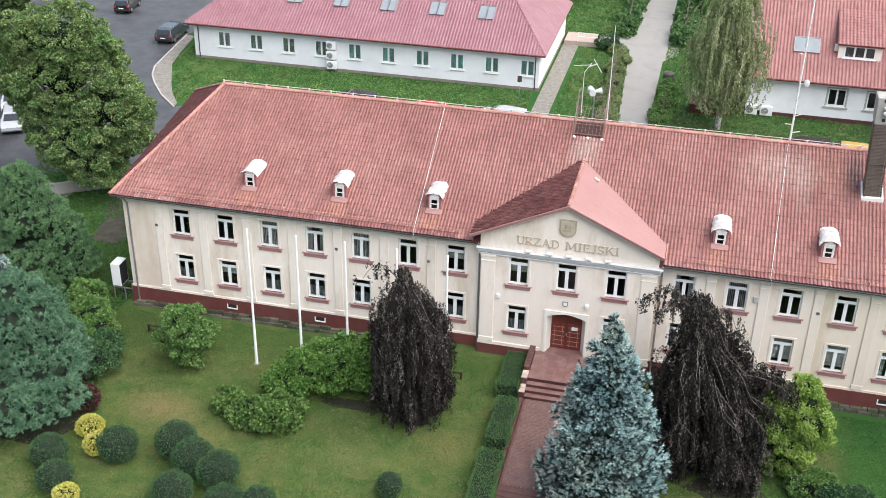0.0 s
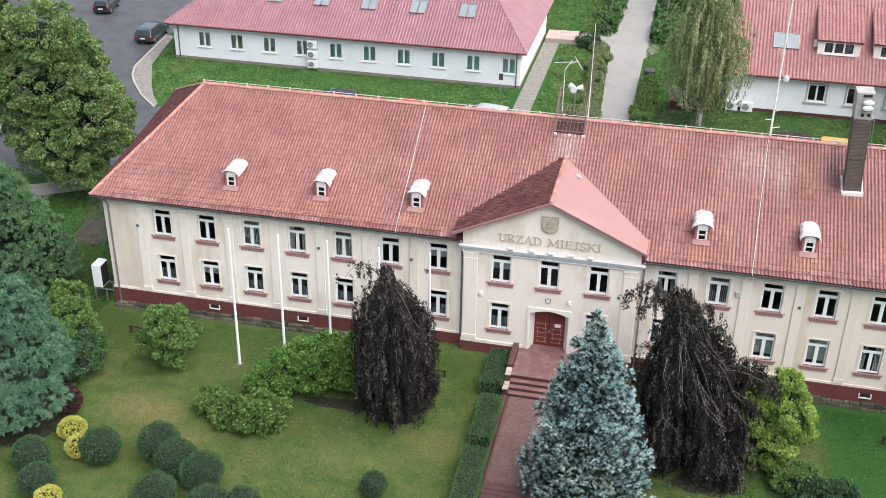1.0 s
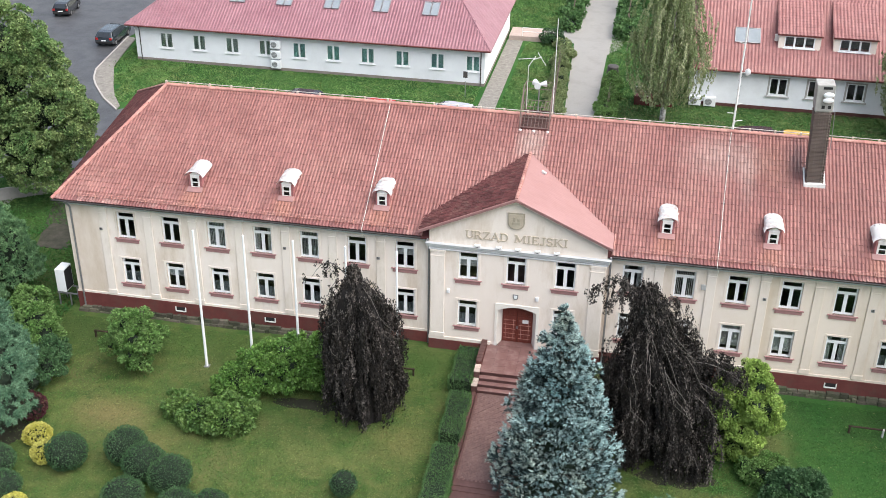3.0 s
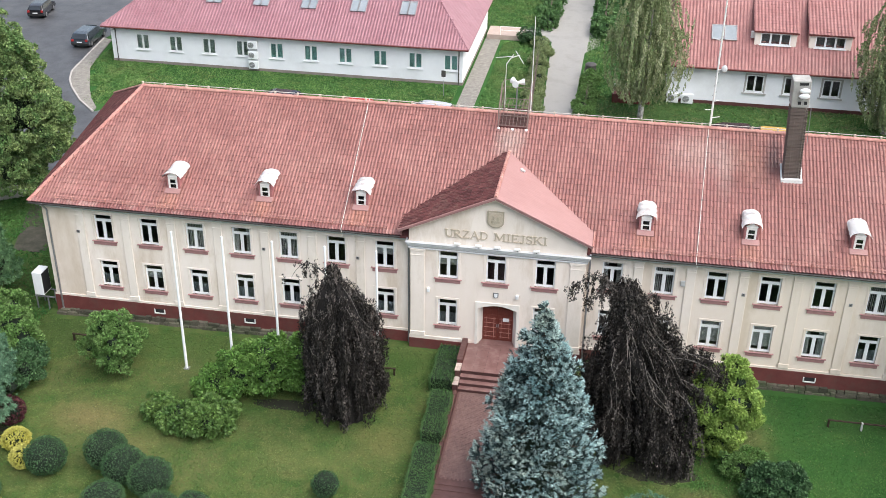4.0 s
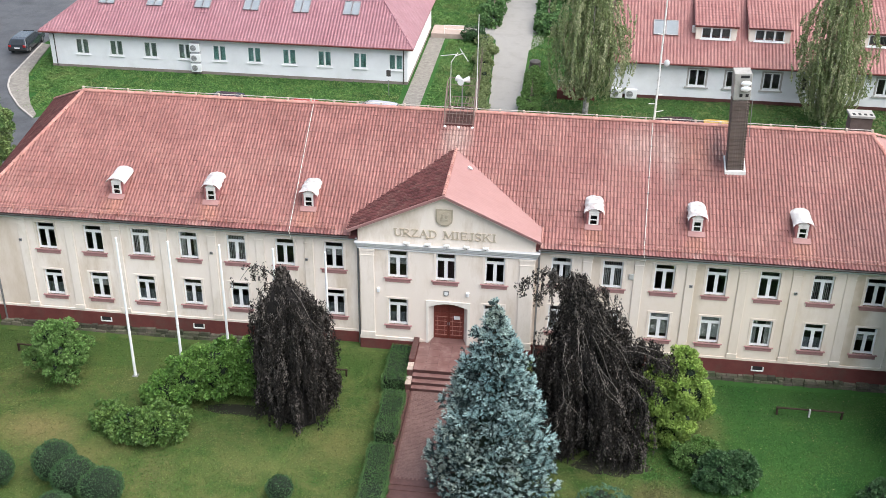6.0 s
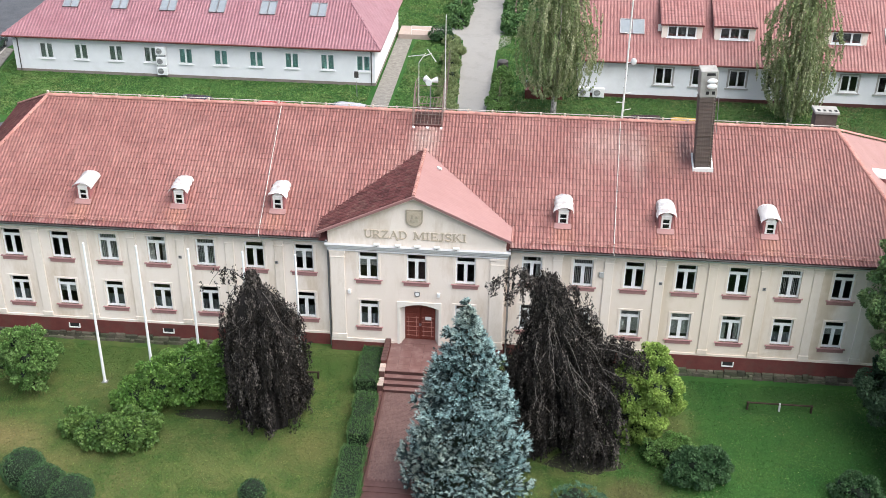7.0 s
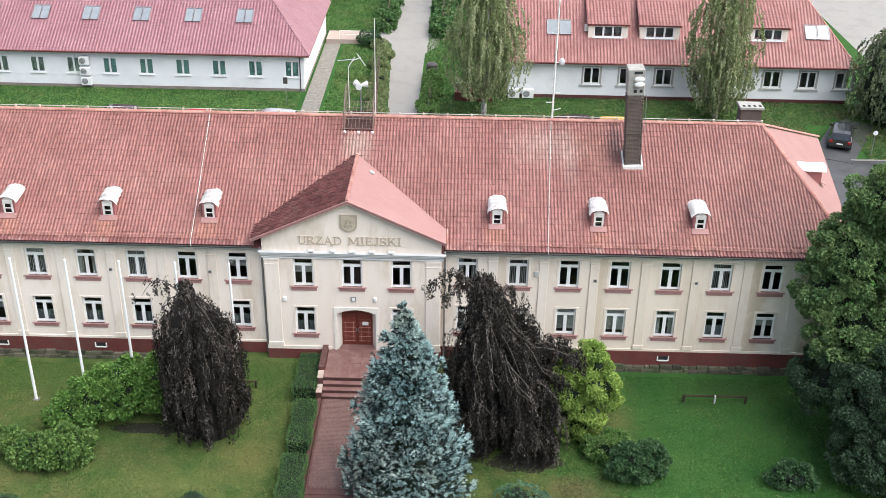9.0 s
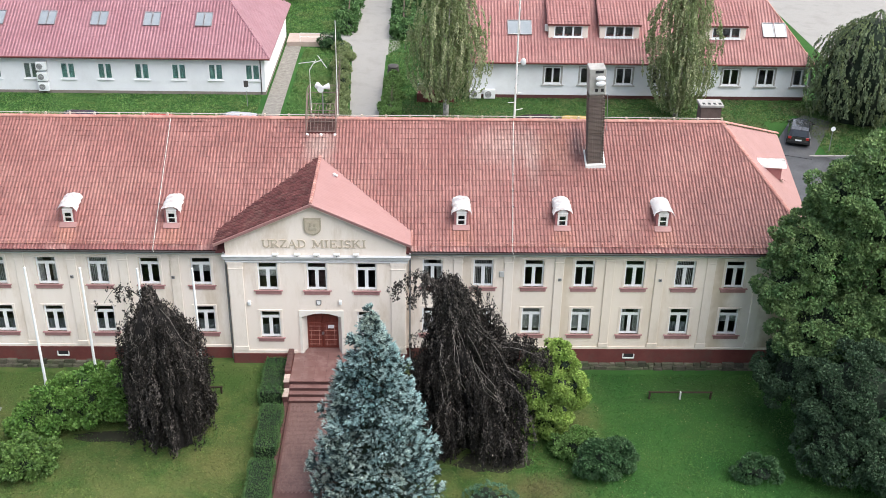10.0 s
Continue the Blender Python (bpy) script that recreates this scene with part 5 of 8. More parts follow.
def hedge(name, label, pts, w, h, seed, leafm=None):
    """A clipped hedge block from a to b."""
    (xa, ya), (xb, yb_) = pts
    rng = rng_of(seed)
    top = thing(name, label, "hedge", "clipped hedges by the steps")
    n = int((abs(yb_ - ya) + abs(xb - xa)) * (w + 2 * h) * 520)
    t = rng.uniform(0, 1, n)
    face = rng.uniform(0, w + 2 * h, n)
    off = np.where(face < h, -w / 2, np.where(face < h + w, face - h - w / 2, w / 2))
    zz = np.where(face < h, face, np.where(face < h + w, h, face - h - w))
    d = np.array([xb - xa, yb_ - ya])
    L = np.linalg.norm(d)
    d = d / L
    nn = np.array([d[1], -d[0]])
    nz = np.where((face >= h) & (face < h + w), 1.0, 0.1)
    no = np.where(face < h, -1.0, np.where(face < h + w, 0.0, 1.0))
    wob = 0.05 * np.sin(t * L * 3 + seed) + rng.normal(scale=0.045, size=n)
    c = np.stack([xa + d[0] * t * L + nn[0] * (off + no * wob), ya + d[1] * t * L + nn[1] * (off + no * wob), np.maximum(0.05, zz + nz * wob)], -1)
    a = np.stack([nn[0] * no, nn[1] * no, nz], -1) + rng.normal(scale=0.6, size=(n, 3))
    for e in (0, 1):
        k = int(w * h * 520)
        ce = np.stack([rng.uniform(-w / 2, w / 2, k), rng.normal(scale=0.05, size=k), rng.uniform(0.05, h, k)], -1)
        base = np.array([xa, ya]) if e == 0 else np.array([xb, yb_])
        c = np.concatenate([c, np.stack([base[0] + nn[0] * ce[:, 0] + d[0] * ce[:, 1], base[1] + nn[1] * ce[:, 0] + d[1] * ce[:, 1], ce[:, 2]], -1)])
        a = np.concatenate([a, np.tile(np.array([d[0], d[1], 0.2]) * (1 if e else -1), (k, 1)) + rng.normal(scale=0.6, size=(k, 3))])
    link("foliage", leaf_mesh("foliage", c, a, 0.07 * rng.uniform(0.7, 1.4, len(c)), rng, 0.6), leafm or L_HEDGE, top)
    # dark block just under the leaves; its colour paints the shade in the gaps
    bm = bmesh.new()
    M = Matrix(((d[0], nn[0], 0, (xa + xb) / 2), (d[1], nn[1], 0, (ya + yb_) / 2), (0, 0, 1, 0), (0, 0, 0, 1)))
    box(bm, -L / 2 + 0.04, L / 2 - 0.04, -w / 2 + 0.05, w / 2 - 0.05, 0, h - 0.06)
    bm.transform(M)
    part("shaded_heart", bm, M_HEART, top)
    return top


def bumpy(n, rx, ry, rz, zc, r0, seed):
    """Small uneven lobes scattered through an ellipsoid about (0, 0, zc)."""
    rng = rng_of(seed)
    d = on_sphere(n, rng, -0.8) * rng.uniform(0.45, 1.0, (n, 1))
    return [(d[i, 0] * rx, d[i, 1] * ry, max(0.35, zc + d[i, 2] * rz), *(r0 * rng.uniform(0.65, 1.3, 3) * np.array([1, 1, 0.8]))) for i in range(n)]


BEECH = (L_BEECH, L_BEECH_HIGHLIGHT)
weeping_tree("weeping_beech", -7.1, -6.5, [(0.1, 2.0), (2.0, 2.05), (4.0, 1.95), (5.5, 1.85), (6.6, 1.65), (7.4, 1.3), (7.9, 0.7), (8.2, 0.3), (9.3, 0.1)], (-0.5, -0.2), [(178, 2.3, 9.0), (200, 1.5, 8.2), (20, 1.2, 7.6), (-60, 1.0, 7.6)], 3, 260, "dark copper weeping beech, foliage falling to the lawn", BEECH, 0.105, per_m=44, young=0.2, limbs_seen=6, heart=0.66, limbs_n=110, length=(0.6, 2.4))
weeping_tree("weeping_beech", 8.6, -6.6, [(0.1, 2.75), (1.2, 2.9), (2.2, 2.9), (4, 2.75), (5.4, 2.5), (6.2, 2.0), (6.8, 1.5), (7.4, 1.0), (8.4, 0.8), (9.2, 0.6), (9.9, 0.15)], (-1.8, 0.2), [(176, 2.9, 9.7), (186, 2.2, 9.3), (200, 1.5, 8.6), (5, 1.5, 9.0), (-14, 4.2, 5.9), (-2, 4.2, 5.9), (-27, 3.8, 5.0), (10, 3.7, 6.0), (-42, 3.5, 4.6), (-62, 3.2, 4.2), (0, 2.0, 7.8)], 5, 520, "broad dark copper weeping beech with arching grey branches", BEECH, 0.105, per_m=44, limbs_seen=16, young=0.17, heart=0.5, limbs_n=190, length=(0.6, 2.8), arm_strands=20)
spruce(3.45, -11.2, 10.5, 3.0, 8, L_SPRUCE, "silver-blue spruce beside the entrance walk")
leafy("linden_tree", "large linden tree with yellowing green crown", "tree", -38.6, 14.0, [(0, 0, 9.2, 4.4, 4, 3.4), (-3.0, 0.8, 8.4, 2.5, 2.6, 2.2), (2.9, 0, 6.8, 2.9, 3, 2.6), (0.6, -1, 12.2, 3.2, 2.8, 2.4), (-2.4, -0.5, 11, 2.8, 2.6, 2.2), (1.4, -1.6, 4.8, 3.2, 2.6, 2), (4.2, 0.5, 5.0, 1.9, 2, 1.7), (-0.8, -0.6, 6.2, 2.6, 2.4, 2.0), (2.2, -1.5, 2.8, 2.2, 1.8, 1.5)], L_LINDEN, leaf=0.19, cover=0.95, sub=0.55, trunk_h=7, trunk_r=0.4, seed=21, heart=0.5)
PINE_A = [(0, 0, 4.4, 2.3, 2.3, 1.9), (1.6, -0.9, 2.9, 2.0, 2.0, 1.6), (2.2, -2.2, 1.6, 1.9, 1.9, 1.4), (0.6, -3.4, 1.6, 2.4, 2.0, 1.5), (-1.4, -1.5, 2.6, 2.4, 2.4, 2.0), (-0.3, 0.4, 5.8, 1.5, 1.5, 1.3), (1.0, 1.2, 2.2, 1.8, 1.8, 1.6), (-2.5, -3.5, 1.6, 2.4, 2.4, 1.6)]
leafy("pine_tree", "blue-green pine with dense tufted needles", "tree", -27.8, -10.2, PINE_A, L_PINE, leaf=0.23, trunk_h=5, trunk_r=0.25, seed=22, wide=0.16, heart=0.78, rosette=True)
leafy("pine_tree", "blue-green pine with dense tufted needles", "tree", -33.4, -0.4, [(0, 0, 6.8, 1.5, 1.5, 1.7), (0.5, -0.3, 5.4, 2.0, 2.0, 1.7), (1.2, 0.4, 3.8, 2.1, 2.1, 1.6), (-1, 0, 4.2, 2.4, 2.2, 1.8), (0.2, -1.2, 3.0, 2.4, 2.2, 1.7), (1.6, 1.0, 2.0, 2.0, 2.0, 1.5), (0, 0, 7.8, 0.8, 0.8, 1.0), (0.6, -2.6, 1.8, 2.2, 2.0, 1.5)], L_PINE2, leaf=0.23, trunk_h=8, trunk_r=0.25, seed=23, wide=0.16, heart=0.78, rosette=True)
spruce(-33.0, -5.0, 6.0, 1.9, 38, L_SPRUCE, "young silver-blue spruce behind the pine", tuft=0.24, needles=8)
leafy("mixed_shrub", "tall mixed green shrub beside the pine", "shrub", -26.4, -5.0, [(0, 0, 1.2, 0.9, 0.9, 1.1), (-1.0, 0.6, 1.4, 1.1, 1.1, 1.3), (-1.8, 2.0, 1.5, 1.2, 1.2, 1.4), (-0.2, -1.6, 0.9, 0.8, 0.8, 0.9)], L_GREEN, leaf=0.15, cover=0.7, sub=0.35, trunk_h=1, trunk_r=0.06, seed=33)
leafy("mixed_shrub", "dark twiggy shrub beside the pine", "shrub", -25.0, -7.4, [(0, 0, 0.9, 0.8, 0.9, 0.9), (-0.6, 1.4, 0.9, 0.8, 0.9, 0.9), (-0.2, -1.5, 0.7, 0.7, 0.8, 0.7)], L_BOX, leaf=0.14, cover=0.7, sub=0.3, trunk_h=1, trunk_r=0.06, seed=34)
leafy("small_tree", "small bright green broadleaf tree on the lawn", "tree", -20.6, -5.4, bumpy(14, 1.45, 1.3, 1.35, 2.0, 0.62, 72) + [(-1.4, -0.2, 1.5, 0.6, 0.6, 0.45), (0.2, 0.1, 3.2, 0.75, 0.7, 0.6), (0.3, -0.6, 0.8, 0.7, 0.6, 0.5)], L_GREEN, leaf=0.14, cover=0.75, sub=0.28, trunk_h=1.8, trunk_r=0.09, seed=24, heart=0.45)
leafy("large_shrub", "large dense dark green shrub", "shrub", -11.6, -5.4, [(0, 0, 1.6, 1.7, 1.5, 1.5), (-1.6, -0.6, 1.25, 1.5, 1.4, 1.25), (1.5, 0.4, 1.6, 1.6, 1.5, 1.55), (2.7, 0.8, 1.7, 1.2, 1.3, 1.4), (-2.6, -1.2, 0.9, 1.1, 1.1, 0.95)], L_RHODO, leaf=0.17, cover=1.2, sub=0.42, fill=0.8, trunk_h=1, trunk_r=0.08, seed=25, heart=0.8)
leafy("low_shrub", "low spreading rhododendron shrub", "shrub", -14.6, -9.3, [(0.7, -0.3, 0.75, 1.3, 1.1, 0.8), (-0.7, -0.1, 0.6, 1.1, 1.0, 0.65), (-2.0, 0.6, 0.5, 1.0, 0.8, 0.55), (1.5, 0.3, 0.6, 0.8, 0.8, 0.6)], L_RHODO2, leaf=0.19, cover=1.2, sub=0.42, fill=0.8, trunk_h=0.6, trunk_r=0.06, seed=26, heart=0.8)
leafy("yellow_green_tree", "bright yellow-green broadleaf tree", "tree", 12.1, -6.1, bumpy(36, 1.85, 1.5, 2.1, 2.9, 0.6, 71) + [(1.25, -0.5, 3.3, 0.75, 0.7, 0.6), (1.5, -0.3, 2.5, 0.7, 0.7, 0.55), (0.5, 0.2, 4.9, 0.65, 0.65, 0.55), (0.9, 0.0, 4.3, 0.7, 0.7, 0.55), (0.7, -0.2, 1.5, 0.8, 0.8, 0.7), (0.1, -0.6, 0.8, 0.9, 0.8, 0.6)], L_LIME, leaf=0.13, cover=0.9, sub=0.28, trunk_h=3, trunk_r=0.12, seed=27, heart=0.6)
leafy("light_shrub", "light green shrub at the foot of the yellow-green tree", "shrub", 13.5, -8.3, [(0, 0, 0.7, 0.8, 0.75, 0.65), (-0.7, 0.3, 0.6, 0.6, 0.6, 0.5), (0.5, 0.5, 0.8, 0.6, 0.6, 0.5)], L_GREEN, leaf=0.12, cover=0.9, sub=0.28, trunk_h=0.6, trunk_r=0.05, seed=29, heart=0.6)
leafy("juniper_shrub", "low grey-green spreading juniper", "shrub", 9.0, -11.6, [(0, 0, 0.4, 0.9, 0.7, 0.45), (-0.7, -0.2, 0.35, 0.6, 0.6, 0.4), (0.8, -0.4, 0.35, 0.7, 0.6, 0.35)], L_PINE, leaf=0.13, cover=1.0, sub=0.25, trunk_h=0.3, trunk_r=0.04, seed=39, heart=0.6, wide=0.16, rosette=True)
leafy("round_shrub", "rounded dark green shrub", "shrub", 14.8, -9.5, [(0, 0, 0.8, 1.1, 1.05, 0.85), (-0.9, -0.1, 0.7, 0.65, 0.75, 0.6), (0.9, 0.4, 0.8, 0.75, 0.75, 0.7)], L_BOX, leaf=0.14, cover=1.15, sub=0.36, trunk_h=0.7, trunk_r=0.06, seed=28, heart=0.8)
leafy("round_shrub", "rounded dark green shrub", "shrub", 22.1, -9.8, [(0, 0, 0.55, 0.75, 0.7, 0.6), (0.7, -0.3, 0.55, 0.6, 0.6, 0.5)], L_BOX, leaf=0.14, cover=1.0, sub=0.36, trunk_h=0.7, trunk_r=0.06, seed=35, heart=0.8)
leafy("maple_tree", "tall dense green broadleaf tree", "tree", 28.9, -3.4, [(0, 0.6, 11.4, 3.0, 3.0, 2.6), (-2.6, 0.6, 9.2, 2.4, 2.4, 2.0), (-3.6, 0.6, 7.2, 1.9, 2.0, 1.6), (2, -0.5, 8, 3, 3, 3), (-2.0, -0.6, 5.4, 2.6, 2.6, 2.0), (2.4, -1, 4, 3, 3, 2.4), (-1.4, 0.9, 12.2, 1.9, 1.9, 1.6), (0.6, 0.8, 13.7, 2.0, 2.0, 1.6), (2.6, 0.6, 12.6, 2.2, 2.2, 1.8)], L_MAPLE, leaf=0.17, cover=0.95, sub=0.5, trunk_h=9, trunk_r=0.35, seed=29, heart=0.65)
leafy("evergreen_tree", "low spreading dark evergreen tree", "tree", 28.4, -7.6, [(-2.4, 2.6, 3.0, 2.4, 2.4, 1.8), (-0.8, -0.4, 4.0, 3.0, 2.6, 2.2), (-1.8, -2.0, 2.0, 2.4, 2.2, 1.6), (1.0, -3.8, 1.8, 2.4, 2.2, 1.7)], L_YEW, leaf=0.14, cover=0.95, sub=0.42, trunk_h=4, trunk_r=0.2, seed=36, heart=0.75)
BIRCH_P = [(1.8, 0.9), (2.8, 2.4), (4.5, 3.3), (7, 3.4), (9.5, 2.9), (12, 1.8), (14, 0.4)]
weeping_tree("birch_tree", 7.8, 39.4, BIRCH_P, (0.2, 0.3), [(20, 3.4, 8), (160, 3.4, 8), (200, 2.8, 6.5), (-20, 2.8, 6.5), (270, 2.4, 7)], 30, 900, "weeping birch with pale trunk and hanging foliage", (L_BIRCH, L_BIRCH2), 0.17, M_BIRCH, 0, (0.15, 1.15), 0.4, 5, 14, (0.8, 3.0))
weeping_tree("birch_tree", 28.4, 39.8, [(0.6, 0.8), (2.0, 1.9), (4.0, 2.7), (7, 2.9), (9.5, 2.5), (12, 1.5), (14, 0.3)], (0, 0.2), [(20, 3.0, 7), (160, 3.2, 7), (200, 2.8, 6), (-20, 2.6, 6), (270, 2.4, 7)], 31, 900, "weeping birch with pale trunk and hanging foliage", (L_BIRCH, L_BIRCH2), 0.17, M_BIRCH, 0, (0.15, 1.15), 0.4, 5, 14, (0.8, 3.0))
weeping_tree("willow_tree", 44.9, 39.8, [(0.3, 3.4), (2, 4.3), (4.5, 4.5), (6.6, 3.7), (8.2, 2.4), (9.2, 0.8), (9.8, 0.1)], (0.3, 0.2), [(200, 3.6, 7), (240, 3.4, 7.6), (280, 3.4, 7), (165, 3.4, 6.5)], 32, 1500, "dense dark grey-green willow beside the parking bay", (L_WILLOW, L_BIRCH), 0.2, None, 0.72, (0.75, 1.1), 0.14, 4, 12, (0.4, 1.2), 30)
for i, (x, y, r, h) in enumerate([(-20.5, -14.0, 1.0, 1.75), (-23.7, -15.2, 0.95, 1.5), (-22.4, -16.8, 0.9, 1.4), (-17.8, -13.0, 1.05, 1.8), (-16.4, -14.0, 1.05, 1.8), (-14.8, -14.6, 1.05, 1.8), (-16.4, -16.4, 1.0, 1.6), (-13.6, -16.6, 1.0, 1.6), (-12.1, -16.2, 0.9, 1.5), (-6.5, -13.2, 0.65, 1.2)]):
    ball("clipped_ball_shrub", "clipped dark green ball shrub on the lawn", x, y, r, h, L_BOX, 40 + i)
for i, (x, y, r, h) in enumerate([(-22.9, -12.6, 0.7, 1.0), (-21.8, -13.9, 0.65, 1.1), (-21.4, -17.6, 0.6, 0.9)]):
    ball("golden_shrub", "low golden yellow shrub", x, y, r, h, L_GOLD, 60 + i, leaf=0.12, density=330, group="golden shrubs", heart=0.7)
ball("purple_shrub", "dark purple-leaved shrub beside the pine", -24.1, -10.8, 0.7, 1.55, L_PURPLE, 70, leaf=0.12, density=230, group="", heart=0.7)
hedge("hedge", "clipped green hedge block beside the entrance walk", ((-2.42, -0.65), (-2.42, -4.1)), 1.2, 0.98, 80)
hedge("hedge", "clipped green hedge block beside the entrance walk", ((-2.2, -5.0), (-2.12, -8.7)), 1.1, 0.95, 81)
hedge("hedge", "clipped green hedge block beside the entrance walk", ((-2.15, -9.6), (-2.0, -15.5)), 1.15, 0.95, 82)


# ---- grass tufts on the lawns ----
# flat dark patches that paint the shade under shrub, beech and pine
SHADE_PATCHES = [(-10.4, -6.7, 2.0, 0.55), (9.3, -8.7, 2.1, 0.9), (-26.2, -12.3, 2.6, 2.4)]
for bx, by, brx, bry in SHADE_PATCHES:
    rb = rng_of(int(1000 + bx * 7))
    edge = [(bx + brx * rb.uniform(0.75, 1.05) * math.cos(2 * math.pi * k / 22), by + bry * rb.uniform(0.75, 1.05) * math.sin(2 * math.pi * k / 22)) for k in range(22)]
    tagged(part("soil_bed", slab(edge, -0.05, 0.012), M_GROUND_SHADE), "dark ground patch painted for the shade beneath the low branches", "soil", kind="structure")
# yellowed lawn patches and darker greens, some painting shade near tree and bench
YELLOWED_AND_SHADED = [(-20.4, -9.6, 2.6, 1.6, 0.7, (0.185, 0.15, 0.068)), (-17.6, -11.2, 2.6, 1.3, 0.45, (0.17, 0.15, 0.062)), (-4.6, -9.0, 1.6, 1.8, 0.5, (0.17, 0.155, 0.06)), (-8.3, -11.0, 3.2, 1.2, 0.4, (0.14, 0.16, 0.055)), (-25.5, -2.5, 4.0, 2.6, 0.75, (0.05, 0.085, 0.024)), (-17.5, -2.2, 6.0, 1.6, 0.6, (0.062, 0.11, 0.028)), (-5.0, -2.0, 2.5, 1.3, 0.6, (0.055, 0.1, 0.025)), (-13.5, -8.0, 3.0, 1.2, 0.5, (0.06, 0.11, 0.03)), (11.6, -10.8, 2.4, 1.3, 0.85, (0.105, 0.1, 0.042)), (14.3, -5.2, 1.3, 2.2, 0.6, (0.12, 0.125, 0.045)), (21.0, -2.0, 3.6, 1.2, 0.6, (0.03, 0.07, 0.02)), (18.6, -3.4, 2.6, 0.5, 0.6, (0.03, 0.075, 0.02))]
wear_and_shade_spots(M_GRASS, YELLOWED_AND_SHADED)
wear_and_shade_spots(L_GRASS, YELLOWED_AND_SHADED)
wear_and_shade_spots(L_GRASS2, YELLOWED_AND_SHADED[8:])


def grass_patch(name, label, x0, x1, y0, y1, n, size, material, seed, skip=()):
    rng = rng_of(seed)
    c = np.stack([rng.uniform(x0, x1, n), rng.uniform(y0, y1, n), np.zeros(n)], -1)
    keep = np.ones(n, bool)
    for a, b, e, f in skip:
        keep &= ~((c[:, 0] > a) & (c[:, 0] < b) & (c[:, 1] > e) & (c[:, 1] < f))
    for a, b, e, f in SHADE_PATCHES:
        keep &= ((c[:, 0] - a) / e) ** 2 + ((c[:, 1] - b) / f) ** 2 > rng.uniform(0.1, 1.3, n)
    c = c[keep]
    n = len(c)
    s = size * rng.uniform(0.5, 1.3, n)
    a = np.stack([rng.normal(scale=0.9, size=n), rng.normal(scale=0.9, size=n), np.ones(n) * 0.45], -1)
    c[:, 2] = s * 0.22 + ground_z(c[:, 0], c[:, 1])
    return tagged(link(name, leaf_mesh(name, c, a, s, rng, 0.4, np.array([0.0, 0.0, 1.0])), material), label, "grass", kind="stuff")


WALKS = [(-1.9, 2.2, -30, 0), (-5.1, 5.1, -0.7, 0), (-27, 27, -0.85, 0)]
grass_patch("lawn_grass", "short worn yellowish lawn grass", -30, 12, -20, -0.4, 210000, 0.1, L_GRASS, 200, WALKS)
grass_patch("lush_grass", "thick green lawn grass", 11, 30, -18, -0.4, 90000, 0.105, L_GRASS2, 201, WALKS)
M_FALLEN = leafmat("fallen_yellow_leaf", (0.2, 0.2, 0.09), (0.34, 0.31, 0.17), spread=0.5)
rngl = rng_of(210)
lc = np.stack([rngl.uniform(12.5, 27, 330), rngl.uniform(-12, -1.2, 330), np.full(330, 0.07)], -1)
la = np.stack([rngl.normal(size=330), rngl.normal(size=330), np.full(330, 0.15)], -1)
tagged(link("fallen_leaves", leaf_mesh("fallen_leaves", lc, la, 0.075 * rngl.uniform(0.6, 1.3, 330), rngl, 0.6, np.array([0.0, 0.0, 1.0])), M_FALLEN), "pale yellow fallen leaves scattered on the lawn", "leaves", kind="stuff")
grass_patch("back_grass", "green grass before the houses", -43, 3, 38.3, 44, 22000, 0.22, L_GRASS_BACK, 202, [(-9, -6.6, 30, 60), (-1, 2.3, 30, 60)])
grass_patch("back_grass", "green grass between the paths", -6.5, -1.5, 44, 58, 12000, 0.22, L_GRASS_BACK, 203)
grass_patch("back_grass", "green grass beside the far path", 2.2, 10, 44, 66, 16000, 0.22, L_GRASS_BACK, 204)
grass_patch("back_grass", "green grass beside the far path", -14, -2, 62.7, 84, 22000, 0.25, L_GRASS_BACK, 205)
grass_patch("back_grass", "dark green grass beneath the linden", -44, -27.5, -3, 19, 32000, 0.2, L_GRASS2, 206, [(-34.2, -31.8, 6.6, 10)])
grass_patch("back_grass", "green grass beside the parking bay", 39.4, 46, 31, 44, 9000, 0.22, L_GRASS3, 207)
grass_patch("back_grass", "patchy grass before the dormered house", 3, 44, 38.3, 44, 20000, 0.22, L_GRASS3, 209, [(38.6, 42.4, 29, 40)])
grass_patch("back_grass", "patchy grass beside the parking bay", 27.5, 36, 31.6, 38.3, 7000, 0.22, L_GRASS3, 210)
grass_patch("back_grass", "thick grass inside the kerb", -47, -38, 33, 52, 0 + 22000, 0.22, L_GRASS_BACK, 208, [(-48, -45.2, 40, 52), (-48, -43.6, 33, 41), (-48, -41.6, 30, 37)])


# ---- entrance walk ----
WX0, WX1 = -1.45, 1.75
land = thing("entrance_landing", "damp reddish granite landing before the door", "landing", kind="structure")
part("body", boxes((WX0, WX1, -3.25, -0.5, -0.2, 1.11)), M_STEP, land)
rngp = random.Random(4)
for i in range(5):
    for j in range(4):
        xa = WX0 + (WX1 - WX0) * i / 5
        ya = -3.3 + 0.7 * j
        part("granite_slab", boxes((xa + 0.003, xa + (WX1 - WX0) / 5 - 0.003, ya + 0.003, ya + 0.697, 1.11, 1.15 + rngp.uniform(-0.003, 0.003))), M_GRANITE, land)
part("granite_slab", boxes((DX - 1.0, DX + 1.0, -0.5, 0.05, 1.08, 1.158)), M_GRANITE, land)
stairs = thing("entrance_steps", "flight of dark red stone steps with lighter treads", "steps", kind="structure")
NR = 3
